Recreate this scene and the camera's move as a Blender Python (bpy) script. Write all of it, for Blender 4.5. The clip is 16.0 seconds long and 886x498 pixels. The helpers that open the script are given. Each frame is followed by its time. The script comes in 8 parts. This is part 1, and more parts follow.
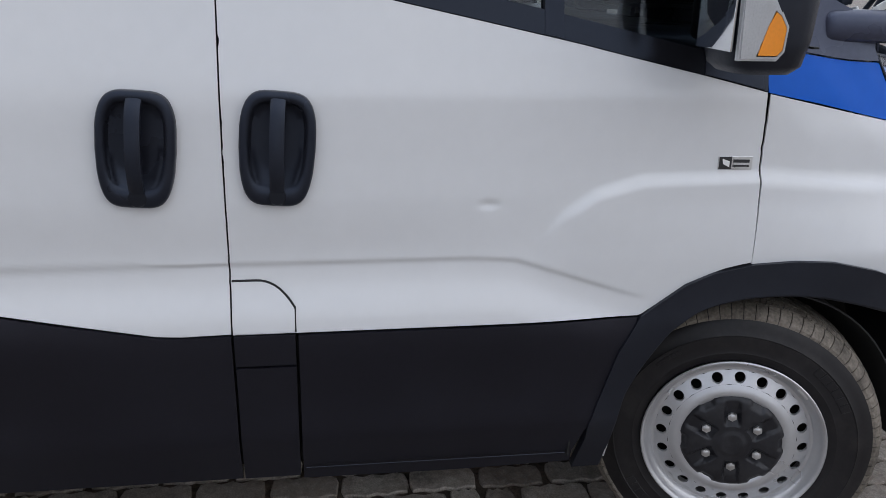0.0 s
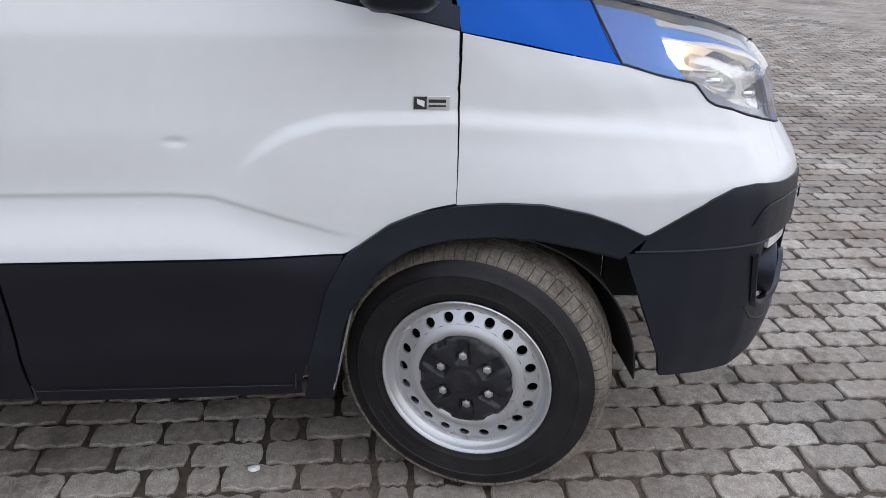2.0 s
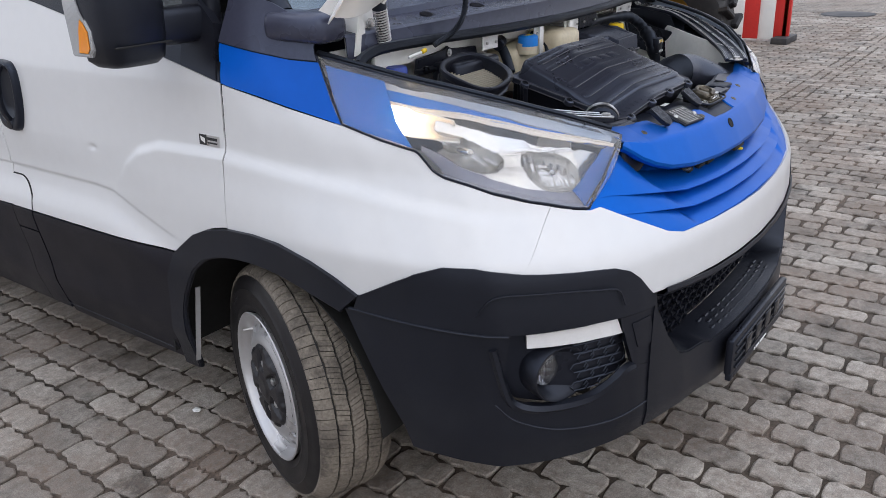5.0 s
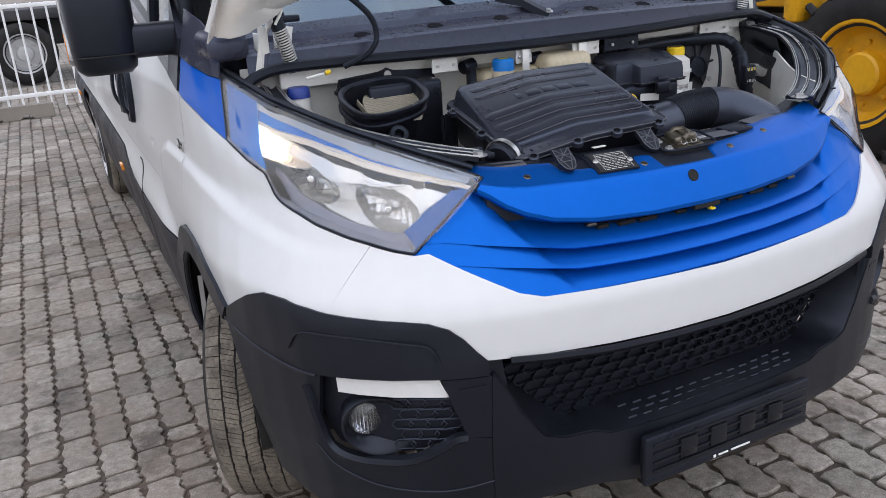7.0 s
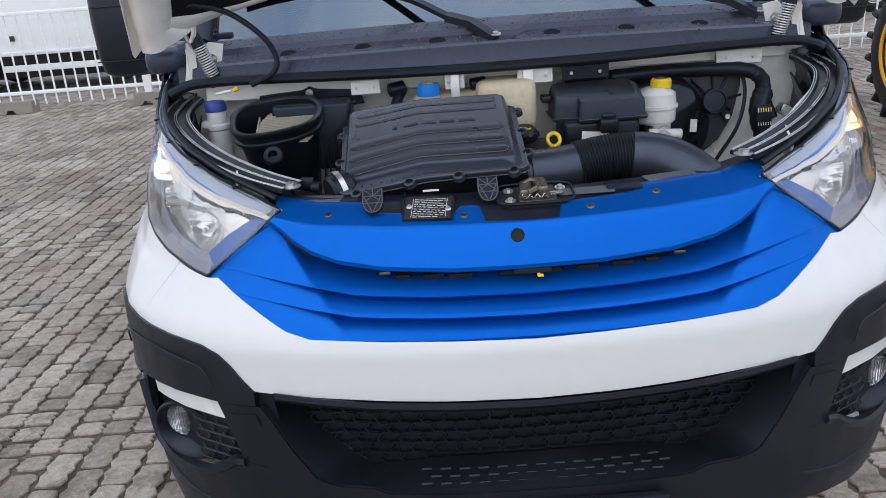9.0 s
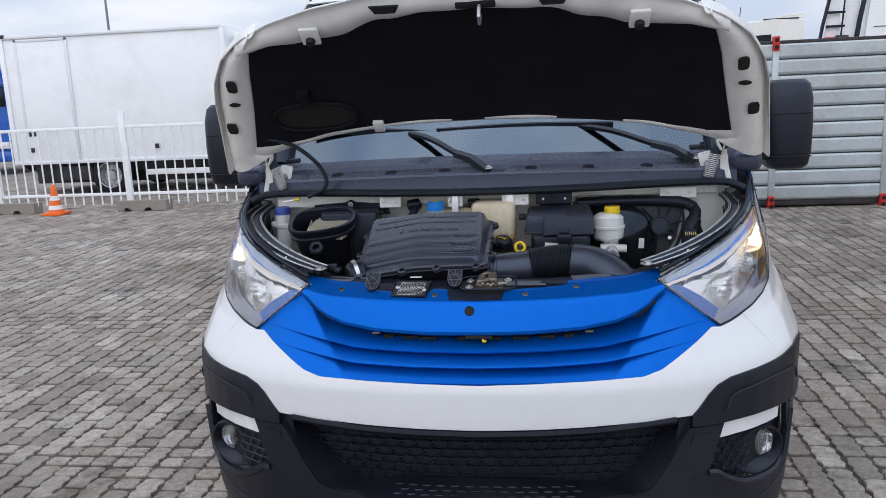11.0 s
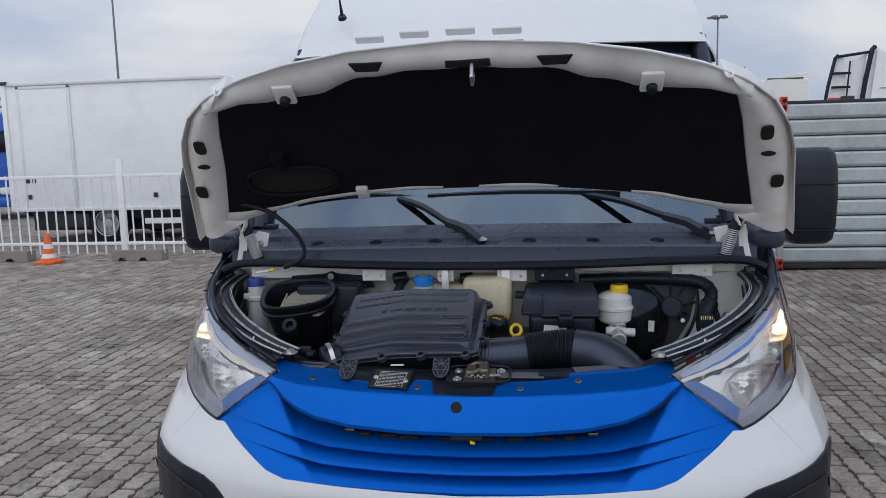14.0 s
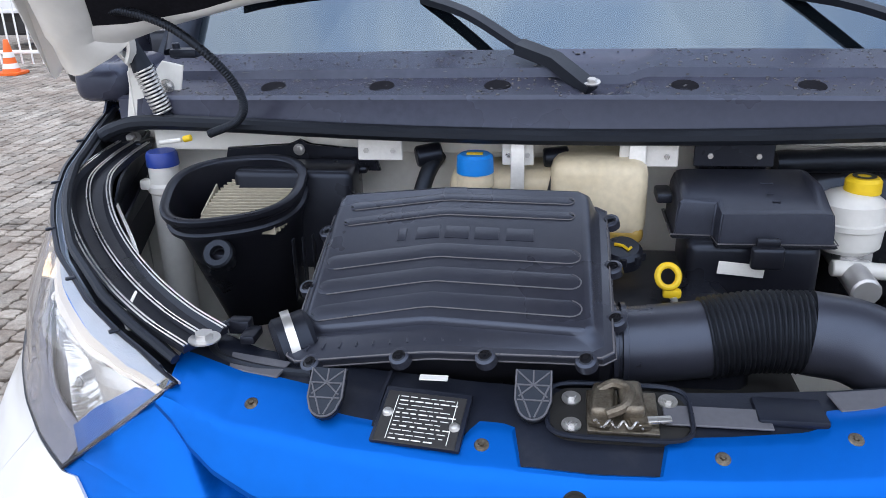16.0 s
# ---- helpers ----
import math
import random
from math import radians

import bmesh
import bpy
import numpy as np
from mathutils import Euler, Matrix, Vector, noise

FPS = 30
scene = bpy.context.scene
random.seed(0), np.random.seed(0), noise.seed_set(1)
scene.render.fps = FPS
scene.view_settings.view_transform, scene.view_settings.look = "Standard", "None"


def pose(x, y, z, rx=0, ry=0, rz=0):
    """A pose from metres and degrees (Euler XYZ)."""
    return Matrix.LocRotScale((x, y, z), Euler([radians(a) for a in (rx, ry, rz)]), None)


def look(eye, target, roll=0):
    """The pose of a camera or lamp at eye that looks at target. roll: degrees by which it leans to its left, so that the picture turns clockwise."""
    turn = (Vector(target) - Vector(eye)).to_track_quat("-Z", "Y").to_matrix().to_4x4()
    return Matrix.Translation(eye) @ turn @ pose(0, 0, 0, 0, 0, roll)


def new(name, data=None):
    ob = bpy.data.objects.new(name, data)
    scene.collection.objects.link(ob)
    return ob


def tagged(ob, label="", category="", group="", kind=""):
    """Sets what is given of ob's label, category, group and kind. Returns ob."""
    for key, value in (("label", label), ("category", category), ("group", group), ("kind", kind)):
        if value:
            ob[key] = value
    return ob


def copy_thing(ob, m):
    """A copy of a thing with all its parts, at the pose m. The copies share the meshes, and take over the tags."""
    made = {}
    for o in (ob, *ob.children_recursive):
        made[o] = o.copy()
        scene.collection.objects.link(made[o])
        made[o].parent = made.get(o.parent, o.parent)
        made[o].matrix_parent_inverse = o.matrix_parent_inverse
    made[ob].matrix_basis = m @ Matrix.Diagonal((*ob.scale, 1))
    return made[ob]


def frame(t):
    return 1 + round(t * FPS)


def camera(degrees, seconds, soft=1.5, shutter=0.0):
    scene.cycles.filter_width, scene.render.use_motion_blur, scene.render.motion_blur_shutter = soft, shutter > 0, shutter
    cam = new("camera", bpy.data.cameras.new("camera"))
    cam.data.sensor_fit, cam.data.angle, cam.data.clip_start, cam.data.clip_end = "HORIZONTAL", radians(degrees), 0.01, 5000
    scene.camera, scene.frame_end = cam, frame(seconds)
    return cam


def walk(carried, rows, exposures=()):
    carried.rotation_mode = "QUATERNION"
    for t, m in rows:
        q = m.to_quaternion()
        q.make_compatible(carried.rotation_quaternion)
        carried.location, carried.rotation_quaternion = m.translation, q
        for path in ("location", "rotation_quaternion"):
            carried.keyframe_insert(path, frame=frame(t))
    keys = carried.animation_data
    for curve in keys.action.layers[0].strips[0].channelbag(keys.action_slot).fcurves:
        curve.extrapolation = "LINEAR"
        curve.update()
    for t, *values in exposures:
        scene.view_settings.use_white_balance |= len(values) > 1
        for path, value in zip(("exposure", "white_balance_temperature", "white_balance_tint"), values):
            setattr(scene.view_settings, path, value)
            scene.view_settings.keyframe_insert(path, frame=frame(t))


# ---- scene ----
cam = camera(57.4, 16.0, 0.85)
PATH = [
    (0, (-2.575, 2.984, 1.428), (-0.704, 2.687, 0.787), 1.6),
    (0.5, (-2.555, 2.857, 1.378), (-0.717, 2.578, 0.641), 1.6),
    (1, (-2.56, 2.692, 1.375), (-0.742, 2.443, 0.58), 1.4),
    (1.5, (-2.649, 2.477, 1.436), (-0.828, 2.24, 0.644), 1.4),
    (2, (-2.69, 2.231, 1.456), (-0.86, 2.046, 0.67), 1.5),
    (2.5, (-2.651, 1.937, 1.475), (-0.808, 1.937, 0.699), 0.9),
    (3, (-2.639, 1.604, 1.485), (-0.817, 1.884, 0.709), -0.1),
    (3.5, (-2.62, 1.289, 1.51), (-0.847, 1.811, 0.745), -0.7),
    (4, (-2.531, 0.996, 1.508), (-0.832, 1.726, 0.746), -1.2),
    (4.5, (-2.402, 0.696, 1.541), (-0.807, 1.637, 0.787), -1.8),
    (4.7, (-2.343, 0.556, 1.549), (-0.792, 1.573, 0.801), -2.0),
    (6.8, (-1.403, -0.255, 1.541), (-0.525, 1.406, 0.855), -3.7),
    (7, (-1.282, -0.286, 1.52), (-0.479, 1.413, 0.837), -3.8),
    (7.5, (-0.949, -0.339, 1.516), (-0.306, 1.429, 0.836), -3.9),
    (8, (-0.644, -0.386, 1.514), (-0.191, 1.438, 0.832), -4.0),
    (8.2, (-0.538, -0.411, 1.532), (-0.193, 1.436, 0.849), -4.2),
    (10.3, (0.153, -0.686, 1.553), (-0.095, 1.190, 0.888), -3.07),
    (10.5, (0.155, -0.812, 1.569), (-0.097, 1.077, 0.950), -2.90),
    (11, (0.203, -1.099, 1.628), (-0.057, 0.843, 1.239), -2.60),
    (11.5, (0.300, -1.332, 1.688), (0.040, 0.630, 1.426), -2.31),
    (12, (0.311, -1.483, 1.688), (0.050, 0.488, 1.521), -2.05),
    (12.5, (0.322, -1.485, 1.705), (0.057, 0.490, 1.544), -2.05),
    (13, (0.333, -1.305, 1.717), (0.072, 0.674, 1.570), -1.86),
    (13.5, (0.290, -1.084, 1.674), (0.032, 0.892, 1.538), -1.79),
    (14, (0.213, -0.824, 1.663), (-0.052, 1.136, 1.397), -1.59),
    (14.5, (0.192, -0.531, 1.622), (-0.068, 1.413, 1.240), -1.34),
    (15, (0.146, -0.218, 1.597), (-0.102, 1.697, 1.077), -1.05),
    (15.5, (0.043, 0.084, 1.595), (-0.217, 1.967, 0.983), -1.14),
    (16, (-0.046, 0.350, 1.578), (-0.323, 2.198, 0.853), -1.54),
]
EXPOSURE = [(0.0, 0.22, 6550, 9), (0.5, 0.60, 6550, 9), (1.0, 0.70, 6550, 9), (1.5, 0.66, 6550, 9), (3.0, 0.46, 6650, 10), (4.5, 0.49, 6700, 10), (7.0, 0.54, 6700, 10), (8.0, 0.52, 6600, 9), (10.5, 0.52, 6550, 9),
            (11.0, 0.42, 6500, 9), (11.5, -0.05, 6500, 9), (12.0, -0.25, 6500, 9), (13.0, -0.27, 6500, 9), (13.5, -0.22, 6500, 9), (14.0, -0.03, 6500, 9), (14.5, 0.38, 6550, 9), (15.0, 0.52, 6550, 9), (16.0, 1.0, 6500, 9)]
walk(cam, [(t, look(e, g, r)) for t, e, g, r in PATH], EXPOSURE)

# ---- light: overcast sky, brighter cloud in front of the van ----
world = bpy.data.worlds.new("sky")
scene.world = world
world.use_nodes = True
wt = world.node_tree
wt.nodes.clear()


def wnode(kind, **kw):
    n = wt.nodes.new(kind)
    for k, v in kw.items():
        if k in n.inputs:
            n.inputs[k].default_value = v
    return n


SUN_EL, SUN_ROT = radians(37), radians(194)
sky = wnode("ShaderNodeTexSky")
sky.sky_type = "NISHITA"
sky.sun_disc = False
sky.sun_elevation, sky.sun_rotation = SUN_EL, SUN_ROT
sky.air_density, sky.dust_density = 1.0, 3.0
wco = wnode("ShaderNodeTexCoord")
wmap = wnode("ShaderNodeMapping")
wmap.inputs["Scale"].default_value = (1.0, 1.0, 2.6)
wcl = wnode("ShaderNodeTexNoise", Scale=2.2, Detail=6.0, Roughness=0.52, Distortion=0.4)
wramp = wnode("ShaderNodeValToRGB")
wramp.color_ramp.elements[0].position, wramp.color_ramp.elements[0].color = 0.40, (4.6, 5.25, 6.7, 1)
wramp.color_ramp.elements[1].position, wramp.color_ramp.elements[1].color = 0.62, (7.6, 7.5, 7.8, 1)
wsep = wnode("ShaderNodeSeparateXYZ")
wup = wnode("ShaderNodeMapRange")
for k, v in (("From Min", 0.05), ("From Max", 1.0), ("To Min", 1.0), ("To Max", 1.80)):
    wup.inputs[k].default_value = v
wmul = wnode("ShaderNodeVectorMath")
wmul.operation = "SCALE"
wmix = wnode("ShaderNodeMix")
wmix.data_type = "RGBA"
wmix.inputs[0].default_value = 0.9
wbg = wnode("ShaderNodeBackground", Strength=0.1)
wout = wnode("ShaderNodeOutputWorld")
wl = wt.links.new
wl(wco.outputs["Generated"], wmap.inputs[0])
wl(wmap.outputs[0], wcl.inputs["Vector"])
wl(wcl.outputs["Fac"], wramp.inputs[0])
wl(wco.outputs["Generated"], wsep.inputs[0])
wl(wsep.outputs["Z"], wup.inputs["Value"])
wl(wramp.outputs[0], wmul.inputs[0])
wl(wup.outputs[0], wmul.inputs["Scale"])
wl(sky.outputs[0], wmix.inputs[6])
wtint = wnode("ShaderNodeMix")
wtint.data_type = "RGBA"
wtint.blend_type = "MULTIPLY"
wtint.inputs[7].default_value = (.95, .99, 1.03, 1)
wl(wsep.outputs["Z"], wtint.inputs[0])
wl(wmul.outputs[0], wtint.inputs[6])
wl(wtint.outputs[2], wmix.inputs[7])
wfront = wnode("ShaderNodeMapRange")
for k, v in (("From Min", 1.0), ("From Max", -1.0), ("To Min", 1.0), ("To Max", 1.20)):
    wfront.inputs[k].default_value = v
wtone = wnode("ShaderNodeVectorMath")
wtone.operation = "SCALE"
wl(wsep.outputs["Y"], wfront.inputs["Value"])
wl(wmix.outputs[2], wtone.inputs[0])
wl(wfront.outputs[0], wtone.inputs["Scale"])
wl(wtone.outputs[0], wbg.inputs["Color"])
wl(wbg.outputs[0], wout.inputs[0])

sun_data = bpy.data.lights.new("sun", "SUN")
sun_data.energy, sun_data.angle, sun_data.color = 0.18, radians(80), (1.0, 0.96, 0.9)
sun = new("sun", sun_data)
sun.matrix_world = look((-4, -14, 12), (0, 2, 0))

# ---- materials ----
def material(name, color, rough=0.5, metal=0.0, var=0.12, scale=30.0, bump=0.0, bscale=None, coat=0.0, spec=0.5, dirt=None, sheen=None,
             emit=None, trans=0.0, ior=1.45, rvar=0.1, alpha=1.0, obj_var=0.0):
    m = bpy.data.materials.new(name)
    m.use_nodes = True
    t = m.node_tree
    p = t.nodes["Principled BSDF"]
    L = t.links.new
    p.inputs["Roughness"].default_value = rough
    p.inputs["Metallic"].default_value = metal
    p.inputs["Specular IOR Level"].default_value = spec
    p.inputs["Coat Weight"].default_value = coat
    if sheen:
        p.inputs["Specular Tint"].default_value = (*sheen, 1)
    p.inputs["Coat Roughness"].default_value = 0.06
    p.inputs["Transmission Weight"].default_value = trans
    p.inputs["IOR"].default_value = ior
    p.inputs["Alpha"].default_value = alpha
    p.inputs["Base Color"].default_value = (*color, 1)
    if emit:
        p.inputs["Emission Color"].default_value = (*emit[:3], 1)
        p.inputs["Emission Strength"].default_value = emit[3]
    co = t.nodes.new("ShaderNodeTexCoord")
    if var > 0:
        fine, broad = t.nodes.new("ShaderNodeTexNoise"), t.nodes.new("ShaderNodeTexNoise")
        for n, s, d in ((fine, scale * 6, 3.0), (broad, scale * 0.35, 4.0)):
            n.inputs["Scale"].default_value, n.inputs["Detail"].default_value = s, d
            L(co.outputs["Object"], n.inputs["Vector"])
        add = t.nodes.new("ShaderNodeMath")
        add.operation = "ADD"
        L(fine.outputs["Fac"], add.inputs[0]), L(broad.outputs["Fac"], add.inputs[1])
        rng = t.nodes.new("ShaderNodeMapRange")
        for k, v in (("From Min", 0.6), ("From Max", 1.4), ("To Min", 1 - var), ("To Max", 1 + var)):
            rng.inputs[k].default_value = v
        L(add.outputs[0], rng.inputs["Value"])
        val = rng.outputs[0]
        if obj_var:
            oi, r2, mu = t.nodes.new("ShaderNodeObjectInfo"), t.nodes.new("ShaderNodeMapRange"), t.nodes.new("ShaderNodeMath")
            r2.inputs["To Min"].default_value, r2.inputs["To Max"].default_value = 1 - obj_var, 1 + obj_var
            mu.operation = "MULTIPLY"
            L(oi.outputs["Random"], r2.inputs["Value"]), L(r2.outputs[0], mu.inputs[0]), L(val, mu.inputs[1])
            val = mu.outputs[0]
        sc = t.nodes.new("ShaderNodeVectorMath")
        sc.operation = "SCALE"
        sc.inputs[0].default_value = color
        L(val, sc.inputs["Scale"])
        out = sc.outputs[0]
        if dirt:
            dn, dr, mx = t.nodes.new("ShaderNodeTexNoise"), t.nodes.new("ShaderNodeMapRange"), t.nodes.new("ShaderNodeMix")
            dn.inputs["Scale"].default_value, dn.inputs["Detail"].default_value, dn.inputs["Roughness"].default_value = dirt[4], 8.0, 0.65
            dr.inputs["From Min"].default_value, dr.inputs["From Max"].default_value, dr.inputs["To Max"].default_value = 0.48, 0.72, dirt[3]
            mx.data_type = "RGBA"
            mx.inputs[7].default_value = (*dirt[:3], 1)
            L(co.outputs["Object"], dn.inputs["Vector"]), L(dn.outputs["Fac"], dr.inputs["Value"])
            L(dr.outputs[0], mx.inputs[0]), L(out, mx.inputs[6])
            out = mx.outputs[2]
        L(out, p.inputs["Base Color"])
        rr = t.nodes.new("ShaderNodeMapRange")
        for k, v in (("From Min", 0.3), ("From Max", 0.7), ("To Min", max(0.02, rough - rvar)), ("To Max", min(1, rough + rvar))):
            rr.inputs[k].default_value = v
        L(broad.outputs["Fac"], rr.inputs["Value"]), L(rr.outputs[0], p.inputs["Roughness"])
    if bump:
        bn, bp = t.nodes.new("ShaderNodeTexNoise"), t.nodes.new("ShaderNodeBump")
        bn.inputs["Scale"].default_value, bn.inputs["Detail"].default_value = bscale or scale * 8, 3.0
        bp.inputs["Strength"].default_value, bp.inputs["Distance"].default_value = bump, 0.002
        L(co.outputs["Object"], bn.inputs["Vector"]), L(bn.outputs["Fac"], bp.inputs["Height"]), L(bp.outputs[0], p.inputs["Normal"])
    return m


WHITE = material("white_car_paint", (0.65, 0.655, 0.66), 0.32, var=0.025, scale=4, coat=0.5, rvar=0.05, bump=0.03, bscale=300)
BLUE = material("blue_satin_paint", (0.0, 0.104, 0.48), 0.36, metal=0.55, spec=0.2, var=0.05, scale=8, coat=0.0, rvar=0.04)
GLOSSBLUE = material("glossy_blue_body_paint", (0.0, 0.098, 0.52), 0.30, var=0.04, scale=8, coat=0.0, rvar=0.04, spec=0.2)
CLAD = material("smooth_side_cladding", (0.0085, 0.0085, 0.0125), 0.46, var=0.14, scale=12, bump=0.15, bscale=1400, spec=0.34, dirt=(0.03, 0.032, 0.04, 0.10, 3.0), sheen=(.92, .90, 1.0))
BUMPER = material("weathered_bumper_plastic", (0.008, 0.0088, 0.013), 0.38, var=0.16, scale=10, bump=0.22, bscale=1300, spec=0.53, dirt=(0.045, 0.047, 0.055, 0.2, 3.0), sheen=(.74, .82, 1.0))
BLACK = material("smooth_black_plastic", (0.0105, 0.011, 0.0155), 0.34, var=0.15, scale=20, bump=0.05, bscale=500, dirt=(0.04, 0.04, 0.045, 0.18, 9.0), sheen=(.62, .75, 1.0))
BLACK_GLOSS = material("gloss_black", (0.010, 0.010, 0.012), 0.16, var=0.1, scale=10, sheen=(.62, .75, 1.0))
COWL = material("weathered_cowl_plastic", (0.045, 0.047, 0.072), 0.30, var=0.2, scale=14, bump=0.10, bscale=700, spec=0.72, dirt=(0.045, 0.047, 0.06, 0.25, 6.0), sheen=(.62, .75, 1.0))
HUBCAP = material("worn_hub_cap_plastic", (0.011, 0.011, 0.014), 0.42, var=0.2, scale=22, bump=0.15, bscale=500, dirt=(0.07, 0.07, 0.075, 0.3, 16.0))
RUBBER = material("black_rubber", (0.010, 0.011, 0.014), 0.45, var=0.2, scale=30, bump=0.08, bscale=400, sheen=(.62, .75, 1.0))
TYRE = material("tyre_sidewall_rubber", (0.012, 0.011, 0.012), 0.5, spec=0.35, var=0.22, scale=16, bump=0.1, bscale=500, dirt=(0.07, 0.065, 0.06, 0.25, 7.0))
TREAD = material("dusty_tyre_tread", (0.185, 0.162, 0.135), 0.95, var=0.5, scale=22, bump=1.0, bscale=240, spec=0.15, dirt=(0.045, 0.04, 0.036, 0.9, 11.0))
STEEL = material("silver_painted_steel", (0.53, 0.53, 0.54), 0.34, metal=0.6, var=0.04, scale=14, dirt=(0.30, 0.28, 0.25, 0.22, 7.0))
CHROME = material("chrome", (0.86, 0.87, 0.88), 0.07, metal=1.0, var=0.03, scale=20, rvar=0.03)
ZINC = material("zinc_steel", (0.62, 0.62, 0.62), 0.32, metal=0.85, var=0.12, scale=40, dirt=(0.25, 0.22, 0.18, 0.4, 30.0))
OLDMETAL = material("greasy_latch_steel", (0.17, 0.15, 0.12), 0.38, metal=0.8, var=0.4, scale=60, bump=0.4, bscale=160, dirt=(0.05, 0.035, 0.02, 0.7, 60.0))
PRIMER = material("white_body_inner_paint", (0.88, 0.88, 0.85), 0.42, var=0.07, scale=12, dirt=(0.42, 0.40, 0.35, 0.22, 9.0))
HOODIN = material("hood_inner_white_paint", (0.76, 0.76, 0.74), 0.42, var=0.05, scale=6, dirt=(0.35, 0.34, 0.31, 0.25, 7.0))
# felt; its near-black also paints the shade of the cowl holes
FELT = material("black_felt_and_hole_shade", (0.013, 0.013, 0.017), 0.95, var=0.3, scale=30, bump=0.5, bscale=120, spec=0.08)
# underbody parts, and the painted shade of slots, holes and gaps
DARK = material("dark_underbody_and_slot_shade", (0.012, 0.012, 0.012), 0.8, var=0.3, scale=12, bump=0.1)
TANK = material("yellowed_tank_plastic", (0.70, 0.62, 0.46), 0.42, var=0.14, scale=14, dirt=(0.52, 0.42, 0.24, 0.5, 8.0))
MILKY = material("milky_reservoir_plastic", (0.72, 0.72, 0.70), 0.4, var=0.06, scale=14)
YELLOW = material("yellow_plastic", (0.80, 0.55, 0.02), 0.4, var=0.06, scale=30)
BLUECAP = material("blue_plastic_cap", (0.01, 0.22, 0.72), 0.35, var=0.06, scale=30)
NAVYCAP = material("navy_plastic_cap", (0.02, 0.05, 0.28), 0.4, var=0.06, scale=30)
RED = material("red_plastic", (0.45, 0.01, 0.02), 0.4, var=0.08, scale=30)
PAPER = material("white_label", (0.75, 0.75, 0.73), 0.6, var=0.05, scale=40)
FILTER = material("pleated_filter_paper", (0.38, 0.35, 0.28), 0.85, var=0.15, scale=30)
AMBER = material("amber_lens", (0.85, 0.28, 0.02), 0.18, var=0.08, scale=40, coat=0.6)
FROST = material("frosted_white_lens", (0.72, 0.72, 0.72), 0.22, var=0.04, scale=30, coat=0.6)
INDICATOR = material("clear_ribbed_lens", (0.50, 0.51, 0.52), 0.16, metal=0.35, var=0.08, scale=40, coat=0.8)
INK = material("black_print", (0.02, 0.02, 0.022), 0.5, var=0.1, scale=40)
GLASS = material("tinted_window_glass", (0.30, 0.36, 0.38), 0.02, var=0.0, trans=1.0, ior=1.5)
WSGLASS = material("dark_windscreen_glass", (0.022, 0.030, 0.038), 0.0, var=0.0, trans=0.8, ior=2.3)
WSGLASS.node_tree.nodes["Principled BSDF"].inputs["Specular Tint"].default_value = (.62, .80, 1.0, 1)
LENS = material("clear_lamp_lens", (0.97, 0.98, 1.0), 0.015, var=0.0, trans=0.985, ior=1.47)
SILVER = material("silver_lamp_reflector", (0.64, 0.63, 0.605), 0.2, metal=0.85, var=0.04, scale=20, rvar=0.05)
LAMPBLUE = material("lamp_housing_blue", (0.0, 0.155, 0.62), 0.45, spec=0.2, var=0.06, scale=20)
LAMPNAVY = material("lamp_housing_navy", (0.012, 0.115, 0.42), 0.4, spec=0.3, var=0.08, scale=20)
LAMPGREY = material("lamp_housing_grey", (0.27, 0.28, 0.35), 0.35, spec=0.5, var=0.06, scale=20)
WARM = material("warm_silver_reflector", (0.84, 0.81, 0.76), 0.45, metal=0.35, var=0.03, scale=20)
# pale lamp plastic with the sky's reflection put into its colour
LAMPSHEEN = material("lamp_plastic_sky_sheen", (0.36, 0.42, 0.52), 0.35, var=0.06, scale=20)
WARMSTRIP = material("position_light_strip", (0.48, 0.48, 0.49), 0.3, var=0.0, emit=(1.0, 0.78, 0.50, .17))
SEAT = material("grey_seat_fabric", (0.10, 0.10, 0.11), 0.9, var=0.2, scale=30)
BULB = material("lit_bulb", (0.9, 0.85, 0.75), 0.3, var=0.0, emit=(1.0, 0.66, 0.32, 60.0))

# ---- mesh helpers ----
def part(name, bm, mat, parent=None, label="", smooth=35):
    """Links a bmesh as one mesh object, under a thing or a part when parent is given."""
    bmesh.ops.recalc_face_normals(bm, faces=bm.faces)
    me = bpy.data.meshes.new(name)
    bm.to_mesh(me)
    bm.free()
    me.materials.append(mat)
    if smooth:
        me.polygons.foreach_set("use_smooth", [True] * len(me.polygons))
        me.set_sharp_from_angle(angle=radians(smooth))
    ob = new(name, me)
    if parent is not None:
        ob.parent = parent
    if label:
        ob["label"] = label
    return ob


def thing(name, label, category, group="", kind=""):
    return tagged(new(name), label, category, group, kind)


def xf(bm, m):
    bmesh.ops.transform(bm, matrix=m, verts=bm.verts)
    return bm


def join(*bms):
    out = bmesh.new()
    for b in bms:
        me = bpy.data.meshes.new("tmp")
        b.to_mesh(me)
        b.free()
        out.from_mesh(me)
        bpy.data.meshes.remove(me)
    return out


def rbox(c, size, r=0.006, seg=2, m=None):
    bm = bmesh.new()
    bmesh.ops.create_cube(bm, size=1)
    for v in bm.verts:
        v.co = Vector((v.co.x * size[0], v.co.y * size[1], v.co.z * size[2]))
    if r > 0:
        bmesh.ops.bevel(bm, geom=bm.edges[:], offset=min(r, min(size) * 0.45), segments=seg, affect="EDGES", profile=0.5)
    if m is not None:
        xf(bm, m)
    return xf(bm, Matrix.Translation(c))


def frame_z(d):
    return Vector(d).to_track_quat("Z", "Y").to_matrix().to_4x4()


